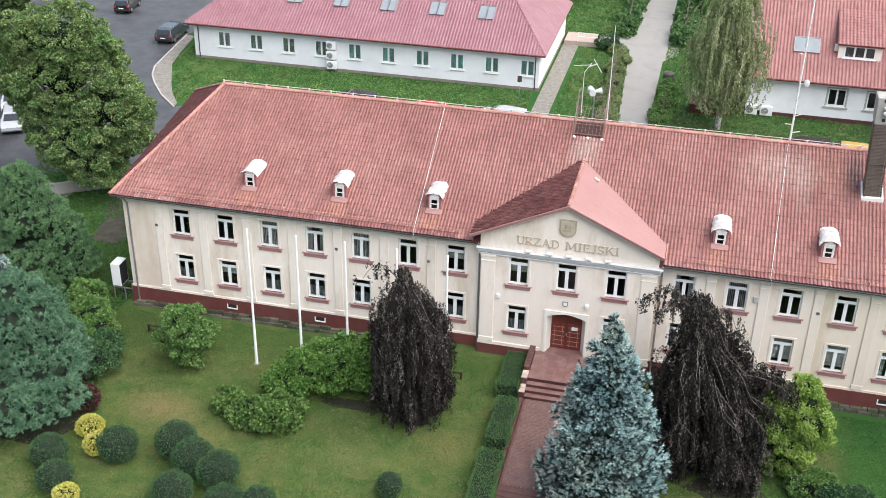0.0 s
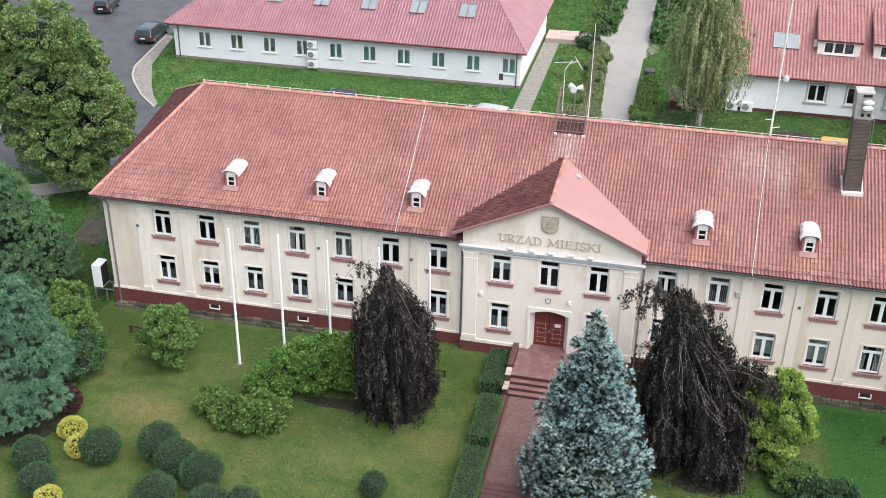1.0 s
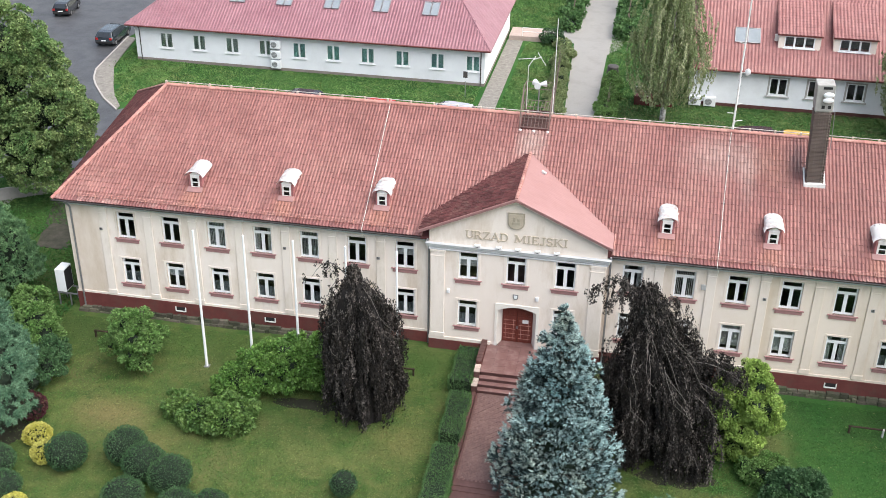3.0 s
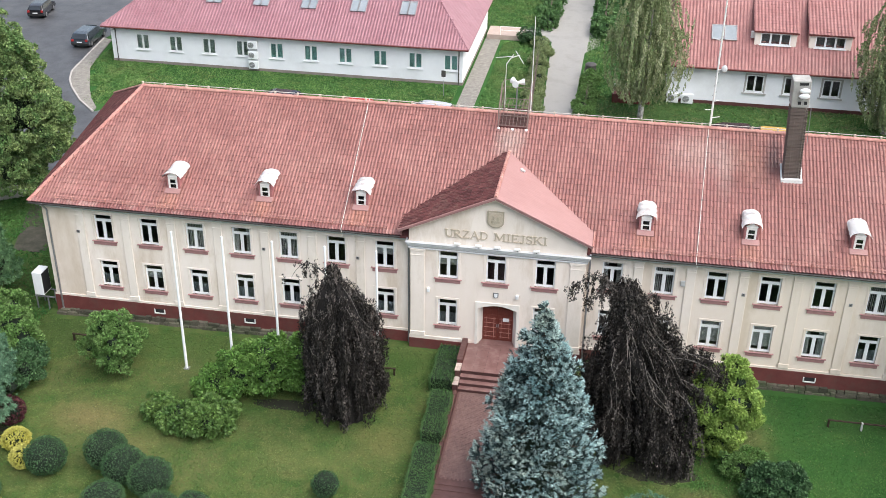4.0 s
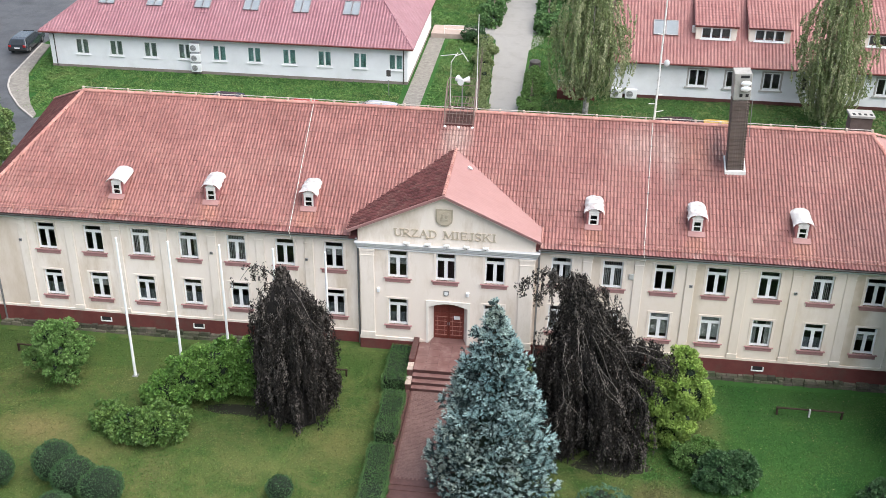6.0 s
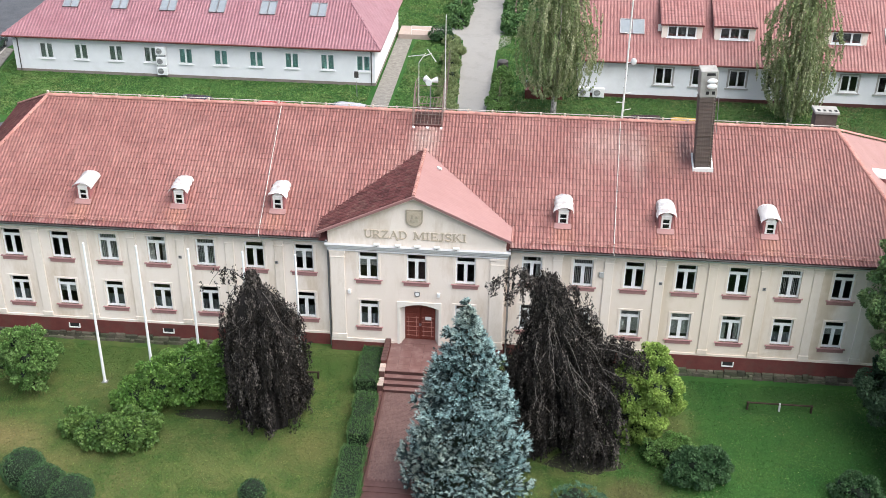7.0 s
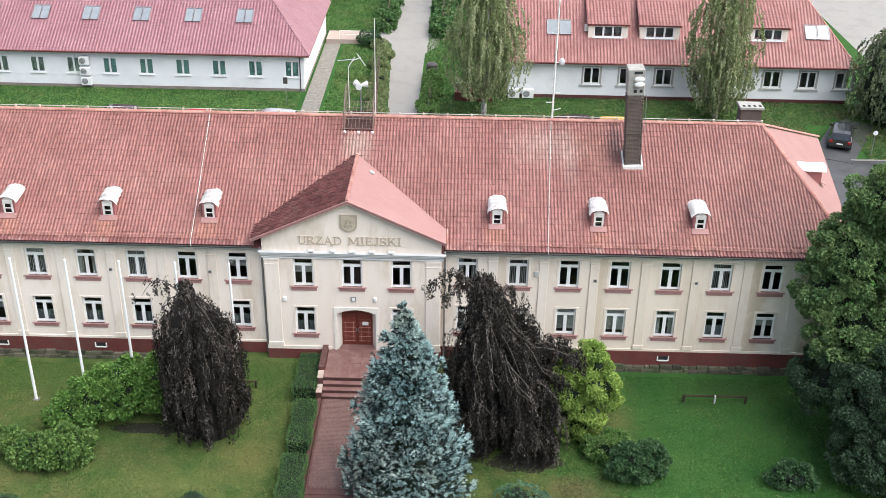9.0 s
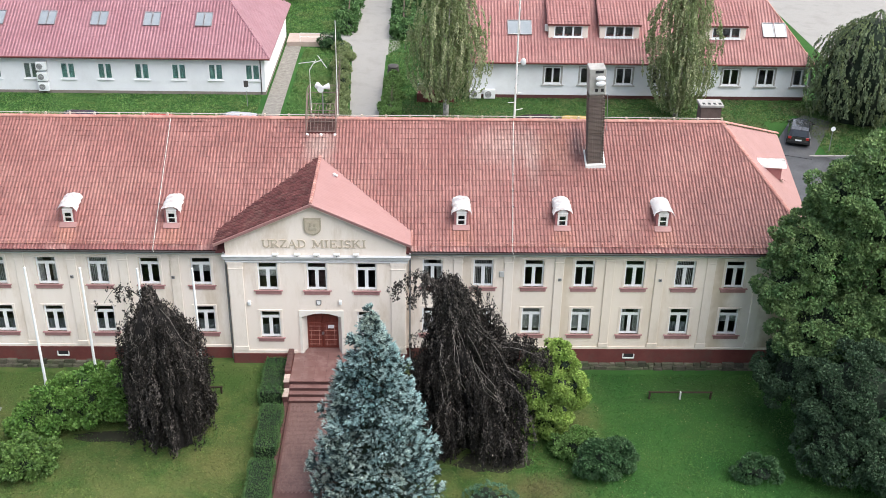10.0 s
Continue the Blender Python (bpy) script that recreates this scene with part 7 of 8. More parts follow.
def arc(cx, cz, rx, rz, a0, a1, n=8):
    return [(cx + rx * math.cos(radians(a0 + (a1 - a0) * k / n)), cz + rz * math.sin(radians(a0 + (a1 - a0) * k / n))) for k in range(n + 1)]


# each letter in a unit height: its width, its strokes (points, thickness) and its serifs (x, z, width)
T, F = 0.15, 0.075
GLYPHS = {
    "U": (0.86, [([(0.16, 1), (0.16, 0.32)] + arc(0.44, 0.32, 0.28, 0.28, 180, 360), T), ([(0.72, 0.32), (0.72, 1)], F)], [(0.16, 1, 0.34), (0.72, 1, 0.28)]),
    "R": (0.9, [([(0.18, 0), (0.18, 1)], T), ([(0.18, 0.97), (0.42, 0.97)] + arc(0.42, 0.74, 0.24, 0.23, 90, -90) + [(0.18, 0.51)], 0.1), ([(0.4, 0.5), (0.78, 0.03)], T)], [(0.18, 0, 0.36), (0.12, 1, 0.2), (0.8, 0, 0.22)]),
    "Z": (0.84, [([(0.1, 0.96), (0.72, 0.96)], F), ([(0.7, 0.95), (0.12, 0.05)], T), ([(0.1, 0.04), (0.76, 0.04)], F), ([(0.11, 0.98), (0.11, 0.8)], F), ([(0.75, 0.02), (0.75, 0.22)], F)], []),
    "Ą": (0.96, [([(0.12, 0.0), (0.46, 1.0)], F), ([(0.44, 1.0), (0.8, 0.0)], T), ([(0.24, 0.34), (0.68, 0.34)], F), ([(0.8, 0.0), (0.72, -0.12), (0.82, -0.2), (0.92, -0.17)], F)], [(0.12, 0, 0.26), (0.8, 0, 0.3)]),
    "D": (0.94, [([(0.18, 0), (0.18, 1)], T), ([(0.18, 0.97), (0.42, 0.97)] + arc(0.42, 0.5, 0.38, 0.47, 90, -90) + [(0.18, 0.03)], 0.1)], [(0.12, 1, 0.2), (0.12, 0, 0.2)]),
    "M": (1.16, [([(0.16, 0), (0.2, 1)], F), ([(0.2, 1), (0.56, 0.12)], T), ([(0.56, 0.12), (0.92, 1)], F), ([(0.94, 1), (0.98, 0)], T)], [(0.16, 0, 0.28), (0.98, 0, 0.34), (0.14, 1, 0.2), (1.0, 1, 0.2)]),
    "I": (0.44, [([(0.22, 0), (0.22, 1)], T)], [(0.22, 0, 0.36), (0.22, 1, 0.36)]),
    "E": (0.8, [([(0.18, 0), (0.18, 1)], T), ([(0.1, 0.97), (0.66, 0.97), (0.66, 0.8)], F), ([(0.18, 0.52), (0.52, 0.52)], F), ([(0.52, 0.62), (0.52, 0.42)], F), ([(0.1, 0.03), (0.7, 0.03), (0.7, 0.22)], F)], []),
    "J": (0.56, [([(0.36, 1), (0.36, 0.2)] + arc(0.2, 0.2, 0.16, 0.2, 0, -150, 6), T)], [(0.36, 1, 0.36)]),
    "S": (0.7, [(arc(0.35, 0.74, 0.22, 0.23, 20, 250, 9) + arc(0.35, 0.26, 0.24, 0.24, 70, -160, 9), 0.12), ([(0.57, 0.98), (0.57, 0.78)], F), ([(0.11, 0.22), (0.11, 0.02)], F)], []),
    "K": (0.92, [([(0.18, 0), (0.18, 1)], T), ([(0.22, 0.42), (0.7, 0.98)], F), ([(0.4, 0.6), (0.78, 0.02)], T)], [(0.18, 0, 0.36), (0.18, 1, 0.36), (0.7, 1, 0.26), (0.8, 0, 0.26)]),
}


def letter_mesh(ch, hgt, wide):
    """Raised serif capital, a ribbon for each stroke and a bar for each serif."""
    bm = bmesh.new()
    adv, strokes, feet = GLYPHS[ch]
    quads = []
    for pts, w in strokes:
        for (xa, za), (xb, zb) in zip(pts, pts[1:]):
            d = Vector((xb - xa, zb - za)).normalized() * w * 0.5
            e = d * 0.25
            quads.append([(xa - e.x - d.y, za - e.y + d.x), (xb + e.x - d.y, zb + e.y + d.x), (xb + e.x + d.y, zb + e.y - d.x), (xa - e.x + d.y, za - e.y - d.x)])
    for x, z, w in feet:
        z = min(max(z, 0.035), 0.965)
        quads.append([(x - w / 2, z - 0.035), (x + w / 2, z - 0.035), (x + w / 2, z + 0.035), (x - w / 2, z + 0.035)])
    for i, q in enumerate(quads):
        y0 = -0.045 - 0.0012 * i
        lo = [bm.verts.new((x * wide, 0.012, z * hgt)) for x, z in q]
        hi = [bm.verts.new((x * wide, y0, z * hgt)) for x, z in q]
        bm.faces.new(hi)
        for k in range(4):
            bm.faces.new((lo[k], lo[(k + 1) % 4], hi[(k + 1) % 4], hi[k]))
    return bm, adv * wide


for word, xs0, xs1 in (("URZĄD", -2.9, -0.5), ("MIEJSKI", -0.22, 2.7)):
    wide = (xs1 - xs0) / sum(GLYPHS[c][0] for c in word)
    x = xs0
    for c in word:
        bm, adv = letter_mesh(c, 0.47, wide)
        ob = part("letter", bm, M_LETTER, sign)
        ob.location = (x, -0.53, 7.93)
        x += adv
arms = thing("coat_of_arms", "stone shield with a raised emblem on the gable", "emblem")


def shield(w, h, y0, y1):
    bm = bmesh.new()
    o = [(-w / 2, h / 2), (w / 2, h / 2)] + [(w / 2 * math.cos(t) if t < 1.2 else w / 2 * math.cos(t), -h * 0.12 - h * 0.38 * math.sin(t)) for t in [math.pi * k / 12 for k in range(13)]]
    f0 = [bm.verts.new((x, y0, z)) for x, z in o]
    f1 = [bm.verts.new((x, y1, z)) for x, z in o]
    bm.faces.new(f0)
    bm.faces.new(f1)
    for i in range(len(o)):
        j = (i + 1) % len(o)
        bm.faces.new((f0[i], f0[j], f1[j], f1[i]))
    return bm


s1 = part("shield", shield(0.92, 1.0, -0.57, -0.5), M_BRONZE, arms)
s2 = part("field", shield(0.76, 0.84, -0.595, -0.57), M_LETTER, arms)
for o in (s1, s2):
    o.location = (-0.15, -0.03, 9.22)
part("emblem", boxes((-0.38, 0.08, -0.655, -0.62, 9.02, 9.2), (-0.32, -0.18, -0.66, -0.62, 9.2, 9.48), (-0.1, 0.04, -0.66, -0.62, 9.2, 9.42), bevel=0.03), M_BRONZE, arms)
pq = thing("door_plaque", "small white and grey shield plaque above the door", "sign")
a1 = part("shield", shield(0.3, 0.32, -0.54, -0.5), M_ZINC, pq)
a2 = part("field", shield(0.2, 0.22, -0.555, -0.54), M_WHITE, pq)
for o in (a1, a2):
    o.location = (0.02, 0, 4.47)
for x in (-2.19, -1.02, 0.03, 1.11, 2.15):
    fl = thing("floodlight", "white floodlight on the cornice tilted up at the sign", "lamp", "floodlights under the sign", at=(x, -0.72, 7.46))
    part("housing", boxes((-0.17, 0.17, -0.1, 0.1, 0.09, 0.2), bevel=0.02), M_WHITE_PAINT, fl)
    part("bracket", boxes((-0.03, 0.03, -0.02, 0.02, 0, 0.1)), M_ZINC, fl)
for x, z in ((-3.79, 4.45), (1.22, 4.52)):
    wl = thing("wall_lamp", "small white bulkhead lamp on the stucco", "lamp", "wall lamps", at=(x, -0.5, z))
    part("body", boxes((-0.09, 0.09, -0.14, 0, -0.13, 0.13), bevel=0.03), M_WHITE, wl)
for x in (-24.77, -13.46, -7.94, 13.34, 18.91):
    bk = thing("flag_bracket", "small dark flag bracket on a pilaster", "bracket", "flag brackets", at=(x, -0.07, 5.77))
    part("plate", boxes((-0.09, 0.09, -0.03, 0, -0.09, 0.09), bevel=0.01), M_ZINC, bk)
    bm = bmesh.new()
    tube(bm, [(0, -0.02, 0), (0, -0.16, 0.12)], 0.03, n=6)
    part("socket", bm, M_DARK, bk)
bx = thing("alarm_box", "small pale alarm box on the wall", "alarm", at=(10.1, 0, 6.1))
part("box", boxes((-0.13, 0.13, -0.1, 0, -0.16, 0.16), bevel=0.02), M_CURTAIN, bx)
for x in (-20.3, -14.64, -9.0, 12.0, 17.6):
    vt = thing("cellar_vent", "small pale framed cellar vent in the red plinth", "vent", "cellar vents", at=(x, -0.07, 0.62))
    part("frame", boxes((-0.34, -0.28, -0.05, 0.01, 0, 0.3), (0.28, 0.34, -0.05, 0.01, 0, 0.3), (-0.28, 0.28, -0.07, 0.01, 0, 0.06)), M_WHITE_PAINT, vt)
    part("grille", boxes((-0.28, 0.28, -0.01, 0.005, 0.06, 0.3)), M_RUBBER, vt)


def ac_unit(x, y, z, w, d, h, label, fan_side="front", group=""):
    top = thing("air_conditioner", label, "air conditioner", group, at=(x, y, z))
    part("casing", boxes((-w / 2, w / 2, -d / 2, d / 2, 0, h), bevel=0.025), M_WHITE, top)
    bm = bmesh.new()
    if fan_side == "front":
        bmesh.ops.create_cone(bm, segments=20, radius1=h * 0.36, radius2=h * 0.36, depth=0.02, cap_ends=True, matrix=Matrix.Translation((-w * 0.12, -d / 2 - 0.01, h / 2)) @ pose(0, 0, 0, 90, 0, 0))
        part("fan_grille", bm, M_ZINC, top)
        for k in range(4):
            part("grille_bar", boxes((-w * 0.12 - h * 0.36, -w * 0.12 + h * 0.36, -d / 2 - 0.03, -d / 2 - 0.02, h * (0.24 + 0.17 * k), h * (0.25 + 0.17 * k))), M_WHITE, top)
    else:
        part("coil", boxes((w / 2 - 0.01, w / 2 + 0.015, -d / 2 + 0.06, d / 2 - 0.06, 0.08, h - 0.08)), M_RUBBER, top, "dark coil grille")
        bm.free()
    part("bracket", boxes((-w / 2 + 0.05, -w / 2 + 0.1, -d / 2, d / 2 + 0.1, -0.06, 0), (w / 2 - 0.1, w / 2 - 0.05, -d / 2, d / 2 + 0.1, -0.06, 0)), M_ZINC, top)
    return top


ac_unit(-28.05, 0.45, 1.0, 0.6, 0.95, 1.55, "tall white outdoor unit on a bracket at the corner", "side")
part("foot", boxes((-28.4, -27.0, 0.0, 0.08, 0.87, 0.94), (-28.4, -27.0, 0.85, 0.93, 0.87, 0.94), (-28.34, -28.28, 0.0, 0.08, 0, 0.87), (-28.34, -28.28, 0.85, 0.93, 0, 0.87), (-27.6, -27.54, 0.0, 0.08, 0, 0.87), (-27.6, -27.54, 0.85, 0.93, 0, 0.87)), M_ZINC, thing("unit_stand", "grey steel stand under the outdoor unit", "stand"))
for z in (0.35, 1.3, 2.3):
    ac_unit(-28.9, 43.85, z, 0.95, 0.4, 0.78, "white air conditioner on the house wall", group="stacked air conditioners")
for x in (10.3, 11.6):
    ac_unit(x + 0.3, 43.6, 0.12, 1.05, 0.4, 0.85, "white air conditioner on a stand by the house", group="paired air conditioners")

# ---- flagpoles ----
for x in (-17.0, -14.2, -11.45, -8.6, -5.85):
    fp = thing("flagpole", "slender white tapered flagpole standing in the lawn", "flagpole", "row of flagpoles", at=(x, -4.4, 0))
    bm = bmesh.new()
    tube(bm, [(0, 0, -0.1), (0, 0, 4), (0, 0, 8.7)], 0.085, 0.055, n=10)
    part("pole", bm, M_WHITE, fp)
    bm = bmesh.new()
    bmesh.ops.create_uvsphere(bm, u_segments=10, v_segments=6, radius=0.065, matrix=Matrix.Translation((0, 0, 8.72)))
    part("finial", bm, M_WHITE, fp)
    part("base_plate", boxes((-0.16, 0.16, -0.16, 0.16, 0, 0.05), bevel=0.01), M_ZINC, fp)


def bench(x0, x1, y, label):
    top = thing("low_bench", label, "bench", "low benches")
    n = 3
    for zr, hr2 in ((0.43, 0.06),):
        part("rail", boxes((x0, x1, y - 0.05, y + 0.05, zr, zr + hr2), bevel=0.008), M_SLAT, top)
    for i in range(n):
        x = x0 + 0.08 + (x1 - x0 - 0.16) * i / (n - 1)
        part("leg", boxes((x - 0.045, x + 0.045, y - 0.07, y + 0.07, -0.05, 0.5), bevel=0.01), M_CURTAIN if i == 1 and x1 - x0 > 2 else M_SLAT, top)
    return top


bench(18.25, 21.8, -3.2, "long low weathered wooden bench on the lawn")
bench(-24.6, -21.4, -2.9, "long low weathered wooden bench on the lawn")
bench(-6.6, -5.2, -2.9, "short low weathered wooden bench by the beech")


# ---- details of the houses behind ----
for x in (-14.55, -19.35, -24.2, -28.95, -33.65, -38.4):
    for dx in (-0.39, 0.39):
        sk = skylight(hr, x + dx, 47.0, 3.62 + 0.5413 * 3.4 + 0.1, HS, 0.74, 1.75)
for xa in (13.5, 37.1):
    for k in range(2):
        skylight(br, xa + 0.56 + k * 1.13, 45.66, 3.6 + 0.8 * 2.26 + 0.11, math.degrees(math.atan(0.8)), 1.08, 1.58)
for xa, xb in ((17.25, 20.85), (21.95, 25.55), (31.8, 35.4)):
    zf = 3.6 + 0.8 * (45.5 - 43.4)
    dm = part("shed_dormer", boxes((xa, xa + 0.5, 45.5, 47.5, zf - 0.2, zf + 1.3), (xb - 0.5, xb, 45.5, 47.5, zf - 0.2, zf + 1.3), (xa + 0.5, xb - 0.5, 45.5, 45.7, zf - 0.2, zf + 0.12), (xa + 0.5, xb - 0.5, 45.5, 45.7, zf + 1.18, zf + 1.3)), M_PILASTER, br, "shed dormer with a white triple window")
    w = simple_window(dm, (xa + xb) / 2, 45.52, zf + 0.12, xb - xa - 1.0, 1.06, M_WHITE, "white triple window", n=3)
    bm = bmesh.new()
    ya, yb3 = 45.32, 49.8
    za, zb = zf + 1.32, zf + 1.32 + 0.47 * (yb3 - ya)
    f = poly(bm, [(xa - 0.15, ya, za), (xb + 0.15, ya, za), (xb + 0.15, yb3, zb), (xa - 0.15, yb3, zb)])
    gg = bmesh.ops.extrude_face_region(bm, geom=[f])
    for v in gg["geom"]:
        if isinstance(v, bmesh.types.BMVert):
            v.co.z -= 0.1
    part("dormer_deck", bm, M_PLINTH, dm)
    u = math.hypot(1, 0.47)
    tiled("dormer_tiles", (xa - 0.15, ya, za + 0.02), (1, 0, 0), (0, 1 / u, 0.47 / u), lambda a, b: True, xb - xa + 0.2, (yb3 - ya) * u - 0.3, 0.3, 0.36, 0.05, 0.03, M_TILE_FAR, dm)
    # dark sheet added behind the glass in place of the unlit room
    part("lining", boxes((xa + 0.5, xb - 0.5, 45.85, 45.9, zf, zf + 1.3)), M_ROOM, dm)
vs = thing("house_vent", "white vent cowl on the red roof", "vent", at=(17.1, 46.0, 5.8))
part("cowl", boxes((-0.17, 0.17, -0.17, 0.17, 0, 0.6), bevel=0.04), M_WHITE_PAINT, vs)

# ---- back garden ----
def leafy_row(name, label, x0, y0, x1, y1, w, h, material, seed, leaf=0.16, density=60, category="hedge"):
    """An unclipped row of bushes."""
    n = max(2, int(math.hypot(x1 - x0, y1 - y0) / (w * 0.7)))
    rng = rng_of(seed)
    lobes = []
    for i in range(n):
        t = i / (n - 1)
        lobes.append((x0 + (x1 - x0) * t - x0 + rng.normal() * 0.12, y0 + (y1 - y0) * t - y0, h * 0.45, w * rng.uniform(0.45, 0.65), w * rng.uniform(0.5, 0.65), h * rng.uniform(0.45, 0.62)))
    return leafy(name, label, category, x0, y0, lobes, material, leaf=leaf, cover=0.6, sub=0.45, trunk_h=h * 0.4, trunk_r=0.05, seed=seed)


leafy_row("hedge_row", "loose green hedge beside the gravel path", -1.6, 36.5, -2.4, 57, 1.1, 1.1, L_BIRCH, 101)
leafy_row("hedge_row", "loose green hedge beside the gravel path", 2.9, 37.5, 3.0, 47.5, 1.3, 1.2, L_GREEN, 102)
leafy_row("hedge_row", "dark green hedge along the far path", -2.5, 63.5, -2.2, 90, 1.8, 1.5, L_HEDGE, 103, leaf=0.34)
leafy_row("hedge_row", "dark green hedge along the far path", 3.6, 62, 4.0, 90, 1.8, 1.5, L_HEDGE, 104, leaf=0.34)
leafy("round_bush", "round clipped dark bush by the ramp", "shrub", -3.6, 58.2, [(0, 0, 0.7, 1.3, 1.0, 0.8)], L_BOX, leaf=0.14, cover=0.7, sub=0.45, trunk_h=0.5, trunk_r=0.05, seed=105)
bin_ = thing("refuse_cover", "dark grey-green rounded cover beside the path", "bin", at=(2.9, 49.4, 0))
bm = bmesh.new()
bmesh.ops.create_cone(bm, segments=16, radius1=0.62, radius2=0.5, depth=1.1, cap_ends=True, matrix=Matrix.Translation((0, 0, 0.55)))
part("body", bm, M_DARK, bin_)
bm = bmesh.new()
bmesh.ops.create_uvsphere(bm, u_segments=16, v_segments=8, radius=0.56, matrix=Matrix.LocRotScale((0, 0, 1.1), None, (1, 1, 0.35)))
part("lid", bm, M_DARK, bin_)
M_RAMP = mat("pink_grey_concrete", (0.34, 0.27, 0.235), (0.4, 0.32, 0.28), rough=0.85, spread=0.08)
rm = thing("entrance_ramp", "pale pinkish concrete ramp with a white handrail", "ramp")
part("slab", boxes((-8.4, -4.6, 58.6, 61.6, -0.1, 0.5), bevel=0.02), M_RAMP, rm)
bm = bmesh.new()
for a, b in (((-7.0, 58.7, 0.5), (-7.0, 58.7, 1.4)), ((-4.7, 58.7, 0.5), (-4.7, 58.7, 1.4)), ((-7.0, 58.7, 1.4), (-4.7, 58.7, 1.4)), ((-7.0, 58.7, 1.0), (-4.7, 58.7, 1.0))):
    tube(bm, [a, b], 0.03, n=6)
part("handrail", bm, M_WHITE_PAINT, rm, "white tubular handrail")
lw2 = thing("stoop", "dark red brick stoop with a white rail by the house", "stoop")
part("block", boxes((5.2, 8.6, 42.6, 44.4, -0.1, 0.85), bevel=0.02), M_PLINTH, lw2)
bm = bmesh.new()
for x in (5.3, 6.4, 7.5, 8.5):
    tube(bm, [(x, 42.7, 0.85), (x, 42.7, 1.75)], 0.03, n=6)
for z in (1.3, 1.75):
    tube(bm, [(5.3, 42.7, z), (8.5, 42.7, z)], 0.03, n=6)
part("rail", bm, M_WHITE_PAINT, lw2)
for x, y, h, lab in ((-10.0, 41.0, 2.5, "small rectangular road sign on a grey post"), (39.7, 31.8, 2.3, "small round road sign on a pale post")):
    sp = thing("road_sign", lab, "sign", at=(x, y, 0))
    bm = bmesh.new()
    tube(bm, [(0, 0, -0.1), (0, 0, h)], 0.035, n=7)
    part("post", bm, M_ZINC, sp)
    if x < 0:
        part("plate", boxes((-0.2, 0.2, -0.05, -0.035, h - 0.6, h), bevel=0.01), M_DARK, sp)
        part("lower_plate", boxes((-0.18, 0.18, -0.05, -0.035, h - 0.95, h - 0.65), bevel=0.01), M_WHITE, sp)
    else:
        bm = bmesh.new()
        bmesh.ops.create_cone(bm, segments=20, radius1=0.2, radius2=0.2, depth=0.02, cap_ends=True, matrix=Matrix.Translation((0, -0.05, h - 0.2)) @ pose(0, 0, 0, 90, 0, 0))
        part("plate", bm, M_WHITE, sp, "round white plate")
lwall = thing("low_wall", "low pale concrete wall beside the drive", "wall", kind="structure")
for i in range(6):
    ob = part("wall_panel", boxes((-0.95, 0.95, -0.08, 0.08, -0.1, 0.95), bevel=0.02), M_KERB, lwall)
    ob.matrix_basis = pose(-44.6 + i * 1.55, 9.2 + i * 1.05, 0, 0, 0, 34)
tagged(part("side_path", slab([(-36.2, 14.5), (-34.6, 15), (-31.6, 8.2), (-31.4, 6.6), (-33.6, 6.6)], -0.1, 0.025), M_STONE), "dark damp paved strip beside the hall", "path", kind="structure")
tagged(part("drive", slab([(-60, 0), (-45, 3), (-39.5, 9), (-38.6, 14.2), (-46, 14.2), (-60, 14.2)], -0.2, 0.015), M_PATH), "pale grey concrete drive", "drive", kind="structure")


# ---- cars ----
def paint(name, c, rough=0.25):
    m = mat(name, c, tuple(min(1, q * 1.1) for q in c), rough=rough, scale=1, fine=10, bump=0, spread=0.02, spec=0.6)
    m.node_tree.nodes["Principled BSDF"].inputs["Coat Weight"].default_value = 0.6
    return m


M_CARGLASS = mat("tinted_car_glass", (0.03, 0.035, 0.04), rough=0.05, spec=0.8, spread=0.02, bump=0)
M_TAIL = mat("red_tail_lens", (0.35, 0.02, 0.02), rough=0.2, spec=0.6, spread=0.03, bump=0)


